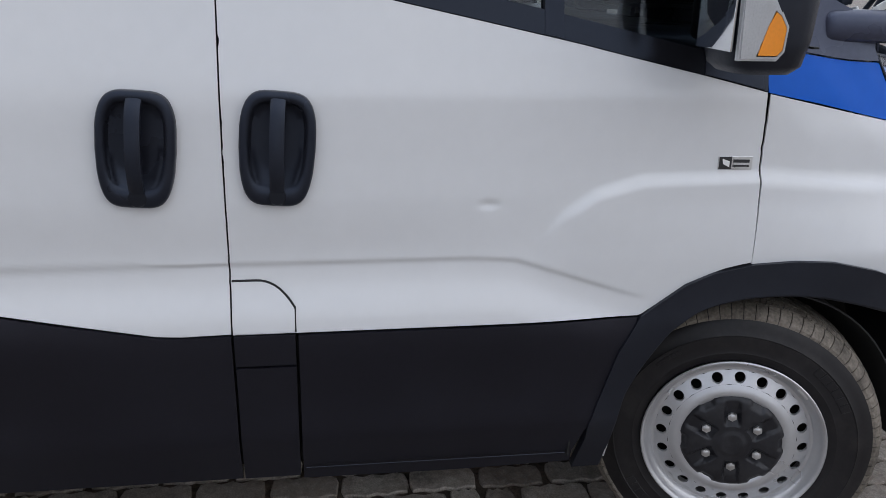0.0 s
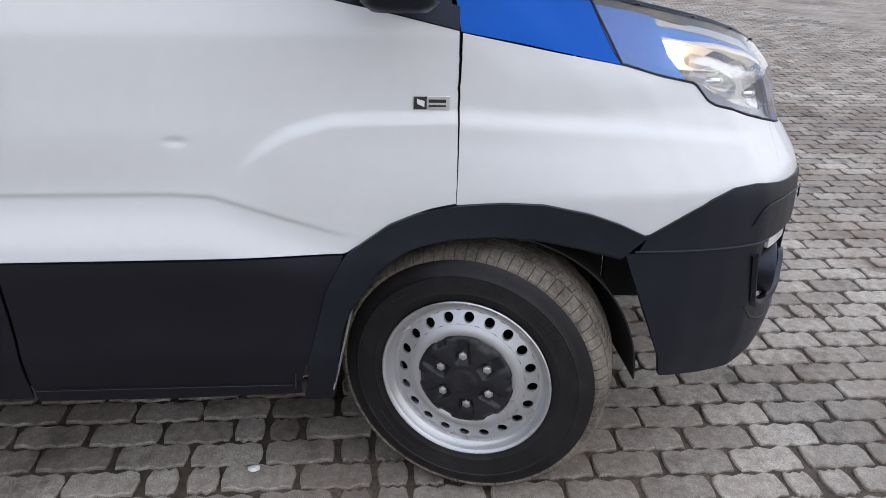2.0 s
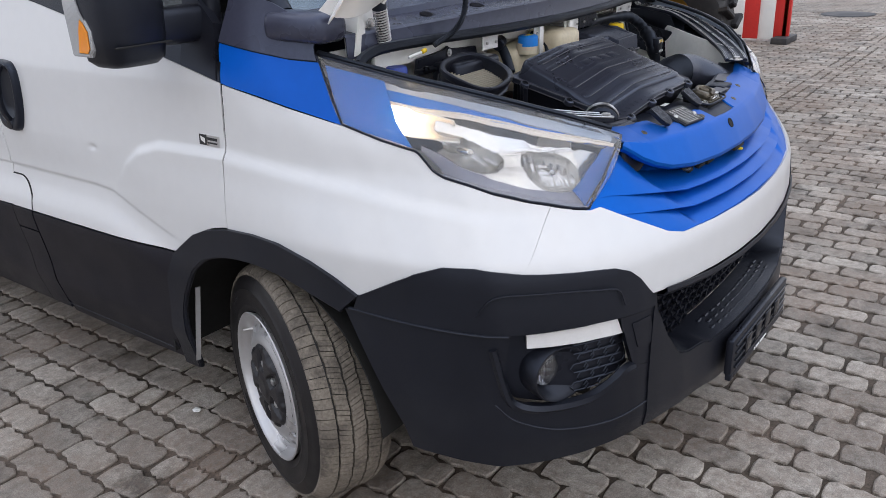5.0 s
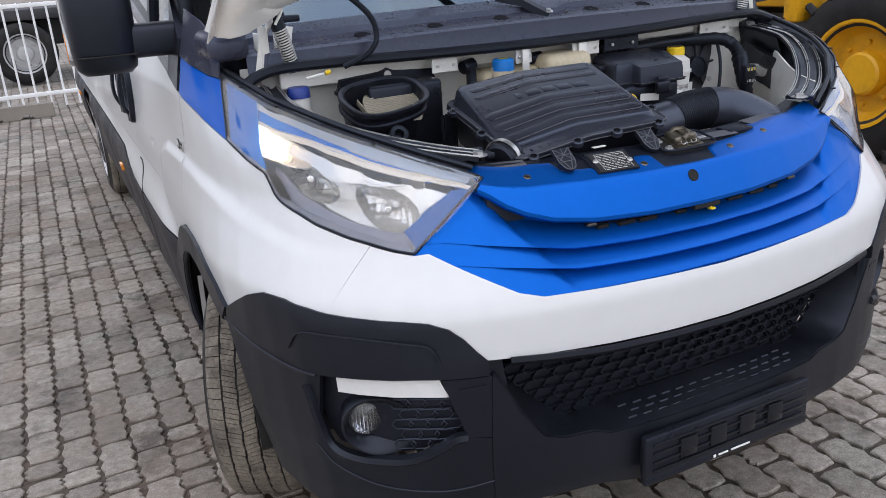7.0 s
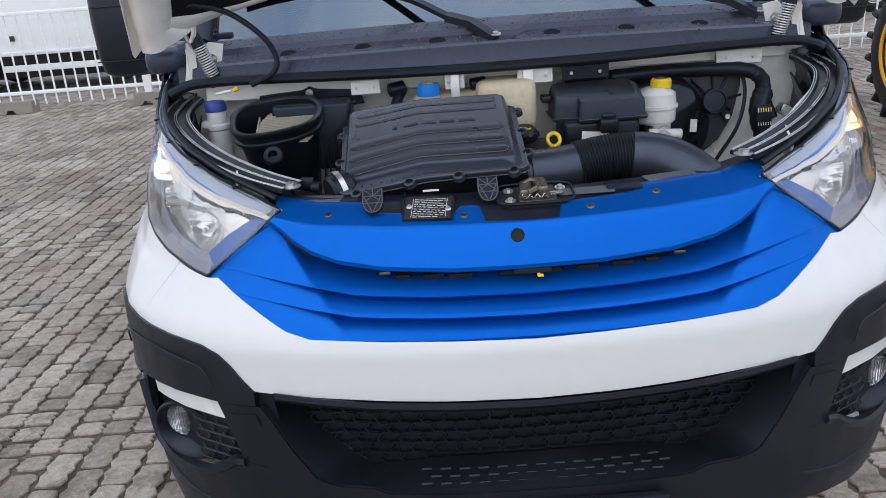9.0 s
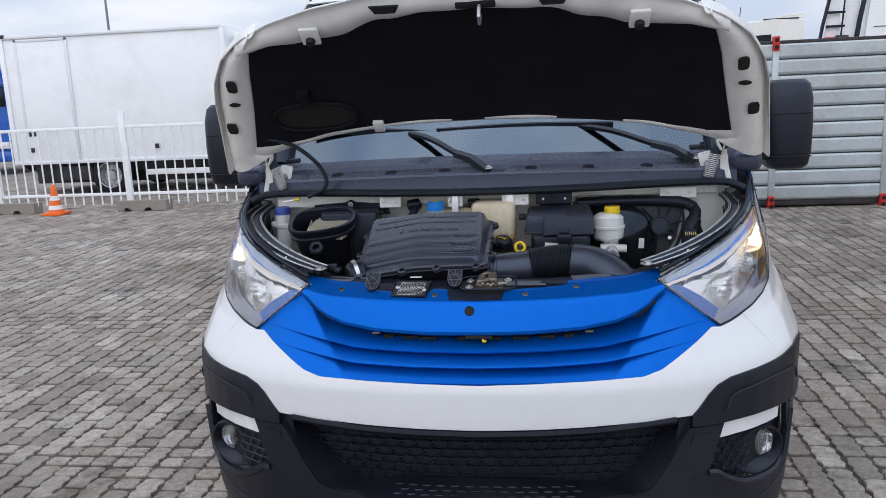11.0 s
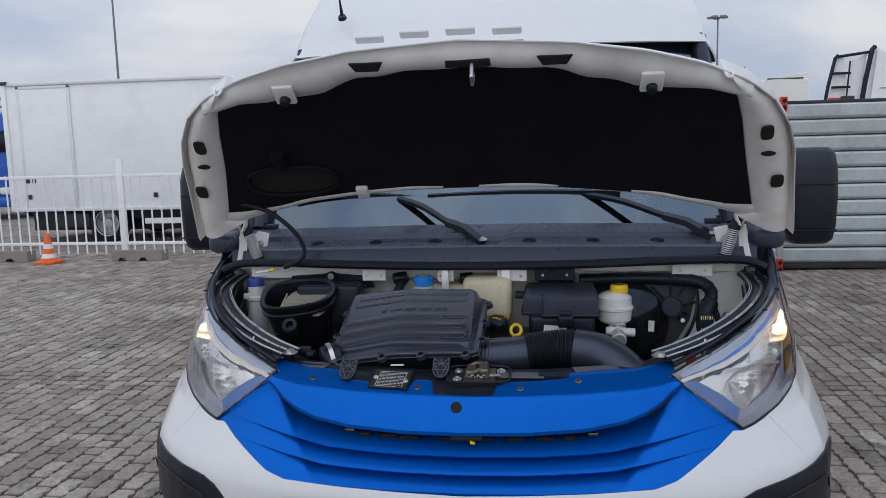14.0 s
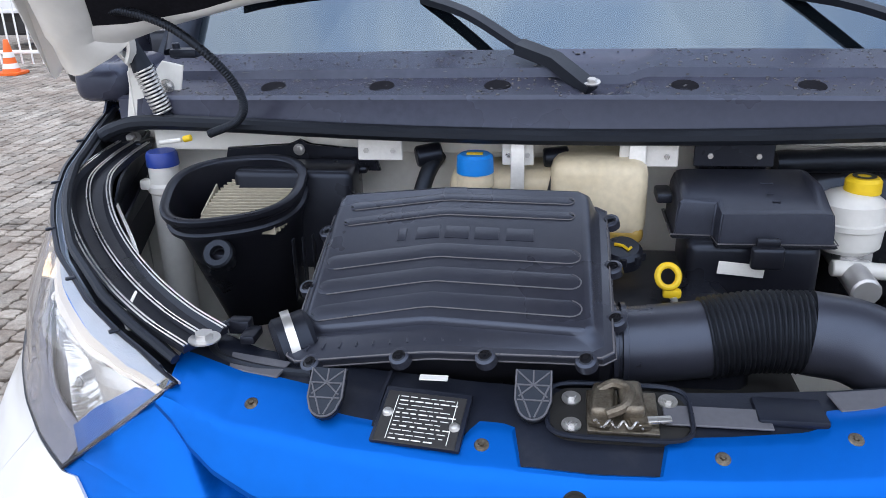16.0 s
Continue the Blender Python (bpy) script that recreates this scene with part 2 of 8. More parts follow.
def lathe(profile, n=28, at=(0, 0, 0), axis=(0, 0, 1), closed=False):
    """Revolves (radius, height) pairs about the axis."""
    bm = bmesh.new()
    rings = []
    for r, h in profile:
        if r < 1e-6:
            rings.append([bm.verts.new((0, 0, h))])
        else:
            rings.append([bm.verts.new((r * math.cos(6.283185 * i / n), r * math.sin(6.283185 * i / n), h)) for i in range(n)])
    pairs = list(zip(rings, rings[1:])) + ([(rings[-1], rings[0])] if closed else [])
    for a, b in pairs:
        for i in range(n):
            j = (i + 1) % n
            if len(a) == 1 and len(b) == 1:
                continue
            if len(a) == 1:
                bm.faces.new((a[0], b[i], b[j]))
            elif len(b) == 1:
                bm.faces.new((a[i], a[j], b[0]))
            else:
                bm.faces.new((a[i], a[j], b[j], b[i]))
    return xf(bm, Matrix.Translation(at) @ frame_z(axis))


def rod(p0, p1, r, r1=None, n=14):
    p0, p1 = Vector(p0), Vector(p1)
    h = (p1 - p0).length
    r1 = r if r1 is None else r1
    e = min(r, r1, h) * 0.15
    return lathe([(0, 0), (r - e, 0), (r, e), (r1, h - e), (r1 - e, h), (0, h)], n, p0, p1 - p0)


def curve_pts(pts, n):
    """n points on a smooth curve through pts."""
    P = [Vector(p) for p in pts]
    P = [P[0] * 2 - P[1]] + P + [P[-1] * 2 - P[-2]]
    out, segs = [], len(P) - 3
    for k in range(n):
        u = k / (n - 1) * segs
        i = min(int(u), segs - 1)
        t = u - i
        a, b, c, d = P[i:i + 4]
        out.append(0.5 * (2 * b + (c - a) * t + (2 * a - 5 * b + 4 * c - d) * t * t + (3 * b - a - 3 * c + d) * t ** 3))
    return out


def sweep(pts, section, cap=True, radii=None, up=None):
    """Sweeps a closed 2D section along points."""
    bm = bmesh.new()
    P = [Vector(p) for p in pts]
    rings, side = [], None
    for i, p in enumerate(P):
        d = (P[min(i + 1, len(P) - 1)] - P[max(i - 1, 0)]).normalized()
        if up is not None:
            side = d.cross(Vector(up)).normalized()
        elif side is None:
            side = d.orthogonal().normalized()
        else:
            side = (side - d * side.dot(d)).normalized()
        top = side.cross(d)
        k = radii[i] if radii else 1.0
        rings.append([bm.verts.new(p + side * (a * k) + top * (b * k)) for a, b in section])
    m = len(section)
    for a, b in zip(rings, rings[1:]):
        for i in range(m):
            bm.faces.new((a[i], a[(i + 1) % m], b[(i + 1) % m], b[i]))
    if cap:
        bm.faces.new(rings[0][::-1])
        bm.faces.new(rings[-1])
    return bm


def circle(r, n=10):
    return [(r * math.cos(6.283185 * i / n), r * math.sin(6.283185 * i / n)) for i in range(n)]


def tube(pts, r, n=10, smooth=0, radii=None):
    P = curve_pts(pts, smooth) if smooth else pts
    return sweep(P, circle(r, n), radii=radii)


def prism(outline, h, r=0.0, m=None, seg=2):
    """Extrudes a 2D outline by h along z, its edges rounded by r."""
    bm = bmesh.new()
    a = [bm.verts.new((x, y, 0)) for x, y in outline]
    b = [bm.verts.new((x, y, h)) for x, y in outline]
    n = len(a)
    bm.faces.new(a[::-1]), bm.faces.new(b)
    for i in range(n):
        bm.faces.new((a[i], a[(i + 1) % n], b[(i + 1) % n], b[i]))
    if r:
        es = [e for e in bm.edges if abs(e.verts[0].co.z - e.verts[1].co.z) < 1e-6]
        bmesh.ops.bevel(bm, geom=es, offset=r, segments=seg, affect="EDGES")
    return xf(bm, m) if m is not None else bm


def oval(a, b, n=32, p=2.0):
    out = []
    for i in range(n):
        c, s = math.cos(6.283185 * i / n), math.sin(6.283185 * i / n)
        out.append((a * math.copysign(abs(c) ** (2 / p), c), b * math.copysign(abs(s) ** (2 / p), s)))
    return out


def sheet(P, thick=0.003, double=True):
    """A shell of the given thickness over a grid of points (rows, columns, 3); it grows away from the grid's normal."""
    P = np.asarray(P, float)
    h, w = P.shape[:2]
    bm = bmesh.new()
    du, dv = np.gradient(P, axis=1), np.gradient(P, axis=0)
    nrm = np.cross(du, dv)
    nrm /= np.maximum(np.linalg.norm(nrm, axis=2, keepdims=True), 1e-9)
    A = [[bm.verts.new(P[i, j]) for j in range(w)] for i in range(h)]
    for i in range(h - 1):
        for j in range(w - 1):
            bm.faces.new((A[i][j], A[i][j + 1], A[i + 1][j + 1], A[i + 1][j]))
    if thick and double:
        Q = P - nrm * thick
        B = [[bm.verts.new(Q[i, j]) for j in range(w)] for i in range(h)]
        for i in range(h - 1):
            for j in range(w - 1):
                bm.faces.new((B[i][j], B[i + 1][j], B[i + 1][j + 1], B[i][j + 1]))
        for i in range(h - 1):
            bm.faces.new((A[i][0], A[i + 1][0], B[i + 1][0], B[i][0]))
            bm.faces.new((A[i + 1][-1], A[i][-1], B[i][-1], B[i + 1][-1]))
        for j in range(w - 1):
            bm.faces.new((A[0][j + 1], A[0][j], B[0][j], B[0][j + 1]))
            bm.faces.new((A[-1][j], A[-1][j + 1], B[-1][j + 1], B[-1][j]))
    return bm


def hex_bolt(at, r=0.009, h=0.007, axis=(0, 0, 1), washer=True):
    b = xf(prism(circle(r, 6), h, 0.001), Matrix.Translation(at) @ frame_z(axis))
    return join(b, lathe([(0, 0.0), (r * 1.7, 0), (r * 1.7, 0.002), (0, 0.002)], 16, at, axis)) if washer else b


def mirrored(fn):
    """Calls fn for the van's right side (-1) and its left side (+1)."""
    return [fn(sg) for sg in (-1, 1)]

# ---- the van's outer form: plan curve of the nose, widths and leans by height ----
PLAN_X = (0, .15, .3, .45, .55, .62, .68, .76, .82, .862, .9, .936, .965, .985, .996, 1.0, 1.0)
PLAN_Y = (0, .004, .018, .043, .068, .09, .117, .165, .215, .26, .31, .40, .50, .62, .78, 1.0, 6.5)
PLAN_S = np.concatenate([[0], np.cumsum(np.hypot(np.diff(PLAN_X), np.diff(PLAN_Y)))])
FACE_Z = (.25, .40, .62, .74, .82, .86, .90, .95, 1.0, 1.05, 1.09, 1.15, 1.30)
FACE_Y = (.97, .94, .945, .945, .95, .965, .99, 1.022, 1.045, 1.072, 1.10, 1.18, 1.33)
NOSE_Z, NOSE_K = (.25, .32, .5, .7, .85, .95, 1.03, 1.13, 1.28, 1.4), (.955, .965, .99, 1.0, 1.0, .965, .945, .945, .92, .90)
SIDE_Z = (.25, .32, .45, .70, .85, .97, 1.07, 1.2, 1.37, 2.0, 2.35, 2.55, 2.66)
SIDE_W = (.925, .94, .978, .99, .982, .967, .961, .957, .925, .83, .78, .72, .60)


def ease(a, b, x):
    t = np.clip((x - a) / (b - a), 0, 1)
    return t * t * (3 - 2 * t)


def fine(x, xs, ys):
    """Interpolates a table with softened corners."""
    return (np.interp(x - .012, xs, ys) + 2 * np.interp(x, xs, ys) + np.interp(x + .012, xs, ys)) / 4


def relief(y, z):
    """The pressed lines of the flanks."""
    low = np.interp(y, (2.2, 2.3, 2.57, 2.66, 7.5), (.74, .765, .852, .858, .848))
    a = ease(2.2, 2.42, y) * (.018 * (1 - ease(low - .15, low, z)) - .0055 * (1 - ease(low - .006, low + .006, z)) * ease(low - .12, low - .04, z)) * ease(.5, .72, z)
    top = np.interp(y, (1.0, 1.3, 1.6, 2.04, 2.3, 2.4, 2.47, 2.52), (.90, .955, .998, 1.033, 1.028, 1.0, .955, .90))
    b = .013 * (1 - ease(2.38, 2.56, y)) * ease(1.05, 1.5, y) * (1 - ease(top - .02, top + .012, z)) * ease(.72, .95, z)
    dent = -.0055 * np.exp(-((y - 2.636) / .018) ** 2 - ((z - .977) / .008) ** 2)
    return a + b + dent


def lamp_bulge(a, z):
    """The lamp's upper edge stands further forward than the plan curve."""
    low = np.interp(a, (.55, .712, .85, 1.05, 1.19), (1.00, .95, .98, 1.05, 1.135))
    high = np.interp(a, (.529, .69, .906, 1.145), (1.080, 1.143, 1.215, 1.283))
    f = np.clip((z - low) / (high - low), 0, 1)
    return np.interp(a, (.53, .59, .69, .80, .906, 1.02, 1.145, 1.25), (0, .014, .050, .066, .062, .042, .022, 0)) * f ** 1.3


def skin(s, z, off=0.0):
    """Points of the van's skin: s runs along the plan curve from the middle of the nose (its sign is the side), z is the height."""
    s, z = np.asarray(s, float), np.asarray(z, float)
    sg, a = np.where(s < 0, -1.0, 1.0), np.abs(s)
    yo = fine(a, PLAN_S, PLAN_Y)
    y = fine(z, FACE_Z, FACE_Y) + yo - lamp_bulge(a, z)
    k = fine(z, NOSE_Z, NOSE_K)
    w = fine(z, SIDE_Z, SIDE_W) + .02 * ease(2.0, 3.0, y) * ease(.85, 1.0, z)
    f = ease(1.55, 2.1, y)
    x = fine(a, PLAN_S, PLAN_X) * (k * (1 - f) + w * f) + relief(y, z) * ease(.7, 1.0, a) + .26 * lamp_bulge(a, z)
    return np.stack([sg * x, y, z], -1)


def along(y, z):
    """The s at which the skin reaches y at height z, beyond the nose."""
    return np.interp(np.asarray(y, float) - np.interp(z, FACE_Z, FACE_Y), PLAN_Y, PLAN_S)


def resample(line, n):
    line = np.asarray(line, float)
    d = np.concatenate([[0], np.cumsum(np.hypot(*np.diff(line, axis=0).T))])
    u = np.linspace(0, d[-1], n)
    return np.stack([np.interp(u, d, line[:, 0]), np.interp(u, d, line[:, 1])], -1)


def spread(low, high, nu, nv):
    """(s, z) grid between two lines; lines of equal length are matched point by point."""
    low, high = np.asarray(low, float), np.asarray(high, float)
    if len(low) == len(high):
        k = np.linspace(0, len(low) - 1, nu)
        i = np.arange(len(low))
        A, B = (np.stack([np.interp(k, i, q[:, 0]), np.interp(k, i, q[:, 1])], -1) for q in (low, high))
    else:
        A, B = resample(low, nu), resample(high, nu)
    t = np.linspace(0, 1, nv)[:, None, None]
    return A[None] * (1 - t) + B[None] * t


def shell(P, thick):
    """A shell whose outside faces away from the van's middle."""
    du, dv = np.gradient(P, axis=1), np.gradient(P, axis=0)
    n = np.cross(du, dv)
    c = P - np.array([0, 3.2, .7])
    return sheet(P if (n * c).sum() > 0 else P[::-1], thick)


def pushed(P, off):
    """Moves a grid along its outward normals."""
    du, dv = np.gradient(P, axis=1), np.gradient(P, axis=0)
    n = np.cross(du, dv)
    n /= np.maximum(np.linalg.norm(n, axis=2, keepdims=True), 1e-9)
    if (n * (P - np.array([0, 3.2, .7]))).sum() < 0:
        n = -n
    return P + n * off


def patch(low, high, nu, nv, side=-1, thick=.004, off=0.0, by_y=0):
    G = spread(low, high, nu, nv)
    if by_y:
        yb, yt = skin(G[0, :, 0], G[0, :, 1])[:, 1], skin(G[-1, :, 0], G[-1, :, 1])[:, 1]
        t = np.linspace(0, 1, nv)[:, None]
        s2 = along(yb[None] * (1 - t) + yt[None] * t, G[..., 1])
        k = ease(by_y, by_y + .25, G[..., 0])
        G[..., 0] = G[..., 0] * (1 - k) + s2 * k
    P = skin(G[..., 0] * side, G[..., 1])
    return shell(pushed(P, off) if off else P, thick)


def flank(low, high, nu, nv, side=-1, thick=.004, off=0.0):
    """The same with lines of (y, z), for the body behind the nose."""
    G = spread(low, high, nu, nv)
    P = skin(along(G[..., 0], G[..., 1]) * side, G[..., 1])
    return shell(pushed(P, off) if off else P, thick)


def on_skin(y, z, side=-1, off=0.0):
    """A frame on the flank: its z axis points outward, its y axis up."""
    q = lambda yy, zz: Vector(skin(along(yy, zz) * side, zz))
    p = q(y, z)
    up = (q(y, z + .01) - q(y, z - .01)).normalized()
    fw = (q(y + .01, z) - q(y - .01, z)).normalized()
    n = up.cross(fw)
    if n.x * side < 0:
        n = -n
    xa = up.cross(n)
    return Matrix.Translation(p + n * off) @ Matrix((xa, up, n)).transposed().to_4x4()


def on_face(s, z, off=0.0):
    """A frame on the nose: z axis outward, y axis up."""
    q = lambda a, b: Vector(skin(a, b))
    up = (q(s, z + .01) - q(s, z - .01)).normalized()
    al = (q(s + .01, z) - q(s - .01, z)).normalized()
    n = al.cross(up)
    p = q(s, z)
    if n.dot(p - Vector((0, 3.2, .7))) < 0:
        n = -n
    xa = up.cross(n)
    return Matrix.Translation(p + n * off) @ Matrix((xa, n.cross(xa), n)).transposed().to_4x4()


WHITE_TOP = [(0, .838), (.2, .842), (.345, .845), (.45, .848), (.505, .862), (.57, .893), (.606, .91), (.682, .947), (.712, .944)]
LENS_LOW = [(.712, .944), (.75, .950), (.80, .963), (.85, .974), (.89, .986), (.93, .996), (.98, 1.015), (1.03, 1.029), (1.047, 1.041),
            (1.053, 1.058), (1.062, 1.083), (1.13, 1.103), (1.191, 1.132)]
LENS_TOP = [(.529, 1.080), (.589, 1.103), (.69, 1.143), (.802, 1.182), (.906, 1.215), (1.02, 1.247), (1.145, 1.283)]
WHITE_LOW = [(0, .714), (.2, .717), (.353, .722), (.513, .728), (.585, .731), (.605, .752), (.632, .785), (.66, .808), (.70, .823), (.766, .829),
             (.858, .835), (.914, .839)]
TRIM_TOP = [(.585, .731), (.605, .752), (.632, .785), (.66, .808), (.70, .823), (.766, .829), (.858, .835), (.914, .839), (1.015, .854),
            (1.09, .853), (1.163, .831), (1.22, .805), (1.328, .750)]
TRIM_LOW = [(.585, .699), (.61, .699), (.64, .699), (.67, .699), (.70, .700), (.77, .701), (.86, .700), (.93, .697), (1.02, .695), (1.10, .698),
            (1.18, .706), (1.24, .708), (1.345, .713)]
ARCH_OUT = [(2.129, .304), (2.129, .437), (2.103, .532), (2.076, .636), (2.032, .714), (1.988, .747), (1.927, .789), (1.865, .814), (1.768, .833),
            (1.663, .839), (1.572, .835), (1.468, .812), (1.395, .784), (1.328, .750)]
ARCH_IN = [(2.062, .304), (2.067, .42), (2.05, .52), (2.02, .585), (1.985, .64), (1.955, .68), (1.90, .722), (1.85, .741), (1.775, .755),
           (1.68, .759), (1.59, .751), (1.50, .732), (1.44, .716), (1.385, .700)]

# ---- the van ----
van = thing("van", "white van with blue grille and open bonnet on paving", "van")


def build_fender(side):
    tag = part("front_fender", patch([(.914, .839), (.96, .846), (1.015, .854), (1.09, .853), (1.163, .831), (1.22, .805), (1.328, .750), (1.395, .784),
                                      (1.468, .812), (1.572, .835), (1.663, .839), (1.770, .833)],
                                     [(.806, .964), (.85, .974), (.93, .996), (.98, 1.015), (1.03, 1.029), (1.047, 1.041), (1.053, 1.058),
                                      (1.062, 1.083), (1.13, 1.103), (1.191, 1.131), (1.33, 1.166), (1.483, 1.205)], 110, 34, side, by_y=1.15), WHITE, van)
    part("fender_blue_panel", patch([(1.193, 1.134), (1.275, 1.156), (1.379, 1.184), (1.484, 1.208)],
                                    [(1.150, 1.268), (1.22, 1.272), (1.30, 1.285), (1.405, 1.303)], 40, 16, side), GLOSSBLUE, van, "glossy blue painted panel above the wheel")
    part("fender_cap", patch([(1.152, 1.271), (1.22, 1.275), (1.30, 1.288), (1.405, 1.306)],
                             [(1.13, 1.33), (1.17, 1.365), (1.24, 1.40), (1.36, 1.43)], 30, 14, side, off=.004), COWL, van, "dark grey plastic corner cap")
    part("fender_liner", patch([(1.02, 1.12), (1.193, 1.134), (1.275, 1.156), (1.379, 1.184), (1.484, 1.208)],
                               [(.99, 1.235), (1.150, 1.278), (1.22, 1.285), (1.30, 1.295), (1.405, 1.308)], 40, 10, side, .004, off=-.085), BLACK, van)
    part("fender_flange", patch([(1.10, 1.255), (1.19, 1.262), (1.28, 1.275), (1.40, 1.296)], [(1.13, 1.272), (1.22, 1.276), (1.30, 1.289), (1.405, 1.304)], 30, 4, side, .070, off=-.012), BLACK, van)
    return tag


mirrored(build_fender)

# bumper: painted band, dark upper trim, lower shell with lamp recess, centre intake
band_low = [(-s, z) for s, z in WHITE_LOW[:0:-1]] + WHITE_LOW
high = WHITE_TOP + [(.75, .950), (.78, .957), (.8048, .9635)]
band_high = [(-s, z) for s, z in high[:0:-1]] + high
part("bumper_painted_band", patch(band_low, band_high, 161, 14, 1, thick=.012), WHITE, van)


def build_bumper(side):
    part("bumper_upper_trim", patch(TRIM_LOW, TRIM_TOP, 80, 14, side, thick=.02, off=.006), BUMPER, van)
    pocket = [(.68, .735), (.70, .775), (.76, .787), (.90, .795), (.985, .79), (1.03, .745)]
    part("trim_pocket_rim", tube([skin(s * side, z) + np.array([0, -.010, 0]) * (1 if s < .9 else .3) + np.array([side * .008, 0, 0]) for s, z in pocket], .0022, 6, 40), BUMPER, van)
    edge = [(1.375, .702), (1.335, .619), (1.287, .536), (1.255, .429), (1.219, .345)]
    shellA = patch([(.985, .319), (1.03, .320), (1.10, .324), (1.219, .336)], [(.985, .690), (1.08, .692), (1.2, .702), (1.375, .706)], 40, 30, side, .014)
    fog_low = [(.585, .545), (.642, .556), (.674, .553), (.71, .532), (.758, .512), (.82, .504), (.882, .502), (.93, .508), (.955, .518), (.972, .56), (.985, .62)]
    bot = [(s, np.interp(s, (.2, .33, .54, .76, .985), (.378, .376, .368, .342, .319))) for s, _ in fog_low]
    shellB = patch(bot, fog_low, 60, 20, side, .014)
    shellC = patch([(.56, .545), (.60, .549), (.642, .556)], [(.575, .694), (.62, .694), (.684, .694)], 14, 14, side, .014)
    shellD = patch([(.975, .585), (.985, .62)], [(.955, .692), (.985, .692)], 4, 8, side, .014)
    part("bumper_corner", join(shellA, shellB, shellC, shellD), BUMPER, van)
    part("bumper_ledge", tube([skin(s * side, z, 0) + np.array([side * .006, -.004, 0]) for s, z in
                               ((1.36, .713), (1.24, .707), (1.12, .700), (1.02, .695), (.96, .694))], .0035, 8, 24), BUMPER, van)
    part("bumper_crease", tube([skin(s * side, z) for s, z in ((1.0, .51), (.95, .462), (.846, .428), (.706, .421), (.58, .44), (.45, .456), (.30, .458))],
                               .0032, 8, 40), BUMPER, van)
    part("bumper_blank_cover", patch([(.565, .60), (.63, .604)], [(.592, .676), (.65, .672)], 10, 10, side, .006, off=.0025), BUMPER, van)
    rim_line = [(.995, .66), (.975, .56), (.955, .514), (.90, .497), (.82, .497), (.758, .506), (.70, .532), (.668, .552), (.640, .556)]
    part("recess_rim", sweep(curve_pts([Vector(skin(s_ * side, z_)) for s_, z_ in rim_line], 50), [(-.010, -.008), (.010, -.008), (.012, .004), (.004, .010), (-.008, .006)], up=(0, -1, 0)), BUMPER, van)
    part("trim_backing", patch([(.545, .66), (.62, .665), (.68, .69)], [(.555, .735), (.62, .74), (.68, .75)], 14, 8, side, .003, off=-.012), BUMPER, van)
    part("seam_backing", patch([(.88, .842), (.915, .842), (.95, .847)], [(.77, .952), (.805, .960), (.84, .968)], 12, 12, side, .002, off=-.0035), WHITE, van)
    # recess with honeycomb, lamp and light strip
    part("lamp_recess", patch([(.64, .553), (.70, .53), (.758, .51), (.882, .498), (.955, .514), (.99, .60)],
                              [(.665, .70), (.72, .70), (.78, .70), (.87, .70), (.93, .70), (.99, .70)], 24, 14, side, .004, off=-.028), BLACK, van)
    cells = []
    for r in range(5):
        for c in range(5):
            s, z = .672 + c * .037 + (r % 2) * .0185, .528 + r * .0245
            if s > .80 or z > .64 or (z < .55 and s < .70):
                continue
            M = on_face(s * side, z, -.0235)
            cells.append(sweep([(M @ Vector((x, y, 0))) for x, y in (oval(.0235, .0125, 6, 3) * 2)[:7]], circle(.0016, 4), cap=False))
    tagged(part("recess_honeycomb", join(*cells), BLACK, van), kind="stuff")
    part("daytime_light_strip", patch([(.672, .651), (.75, .653), (.84, .654), (.918, .655)], [(.690, .695), (.76, .693), (.84, .692), (.918, .690)], 24, 6, side, .012, off=-.006),
         FROST, van, "frosted white daytime light strip")
    M = on_face(.868 * side, .585, -.022)
    ax = (M.to_3x3() @ Vector((0, 0, 1))).normalized()
    ax = (ax + Vector((-.25 * side, -.45, 0))).normalized()
    p = M.translation
    F = frame_z(ax)
    low = F.inverted().to_3x3() @ Vector((-side, 0, -.35))
    shift = Vector((low.x, low.y, 0)).normalized()
    rings = []
    for r, h, off, wide in ((.030, -.040, 0, 1), (.038, -.036, 0, 1), (.040, -.010, 0, 1), (.046, .002, .008, 1.05), (.058, .016, .022, 1.12), (.066, .024, .028, 1.15), (.070, .024, .029, 1.15), (.073, .017, .029, 1.15), (.073, -.03, .027, 1.15)):
        rings.append([p + F.to_3x3() @ (Vector((r * math.cos(a), r * math.sin(a), h)) + shift * off + shift * ((wide - 1) * r * (math.cos(a) * shift.x + math.sin(a) * shift.y))) for a in np.linspace(0, 6.283185, 40, endpoint=False)])
    bm = bmesh.new()
    R_ = [[bm.verts.new(v) for v in r] for r in rings]
    for a, b in zip(R_, R_[1:]):
        for i in range(40):
            bm.faces.new((a[i], a[(i + 1) % 40], b[(i + 1) % 40], b[i]))
    lamp = part("fog_lamp", bm, BUMPER, van, "", 50)
    part("reflector", lathe([(0, -.030), (.014, -.028), (.026, -.022), (.037, -.006), (.039, -.003)], 32, p, ax), CHROME, lamp)
    part("bulb_cap", lathe([(0, -.006), (.006, -.008), (.008, -.014), (.008, -.028)], 14, p, ax), CHROME, lamp)
    flutes = [rod(p + F.to_3x3() @ Vector((x, -math.sqrt(.034 ** 2 - x * x), -.0015)), p + F.to_3x3() @ Vector((x, math.sqrt(.034 ** 2 - x * x), -.0015)), .0022, n=6) for x in np.linspace(-.030, .030, 9)]
    part("lens_flutes", join(*flutes), LENS, lamp)
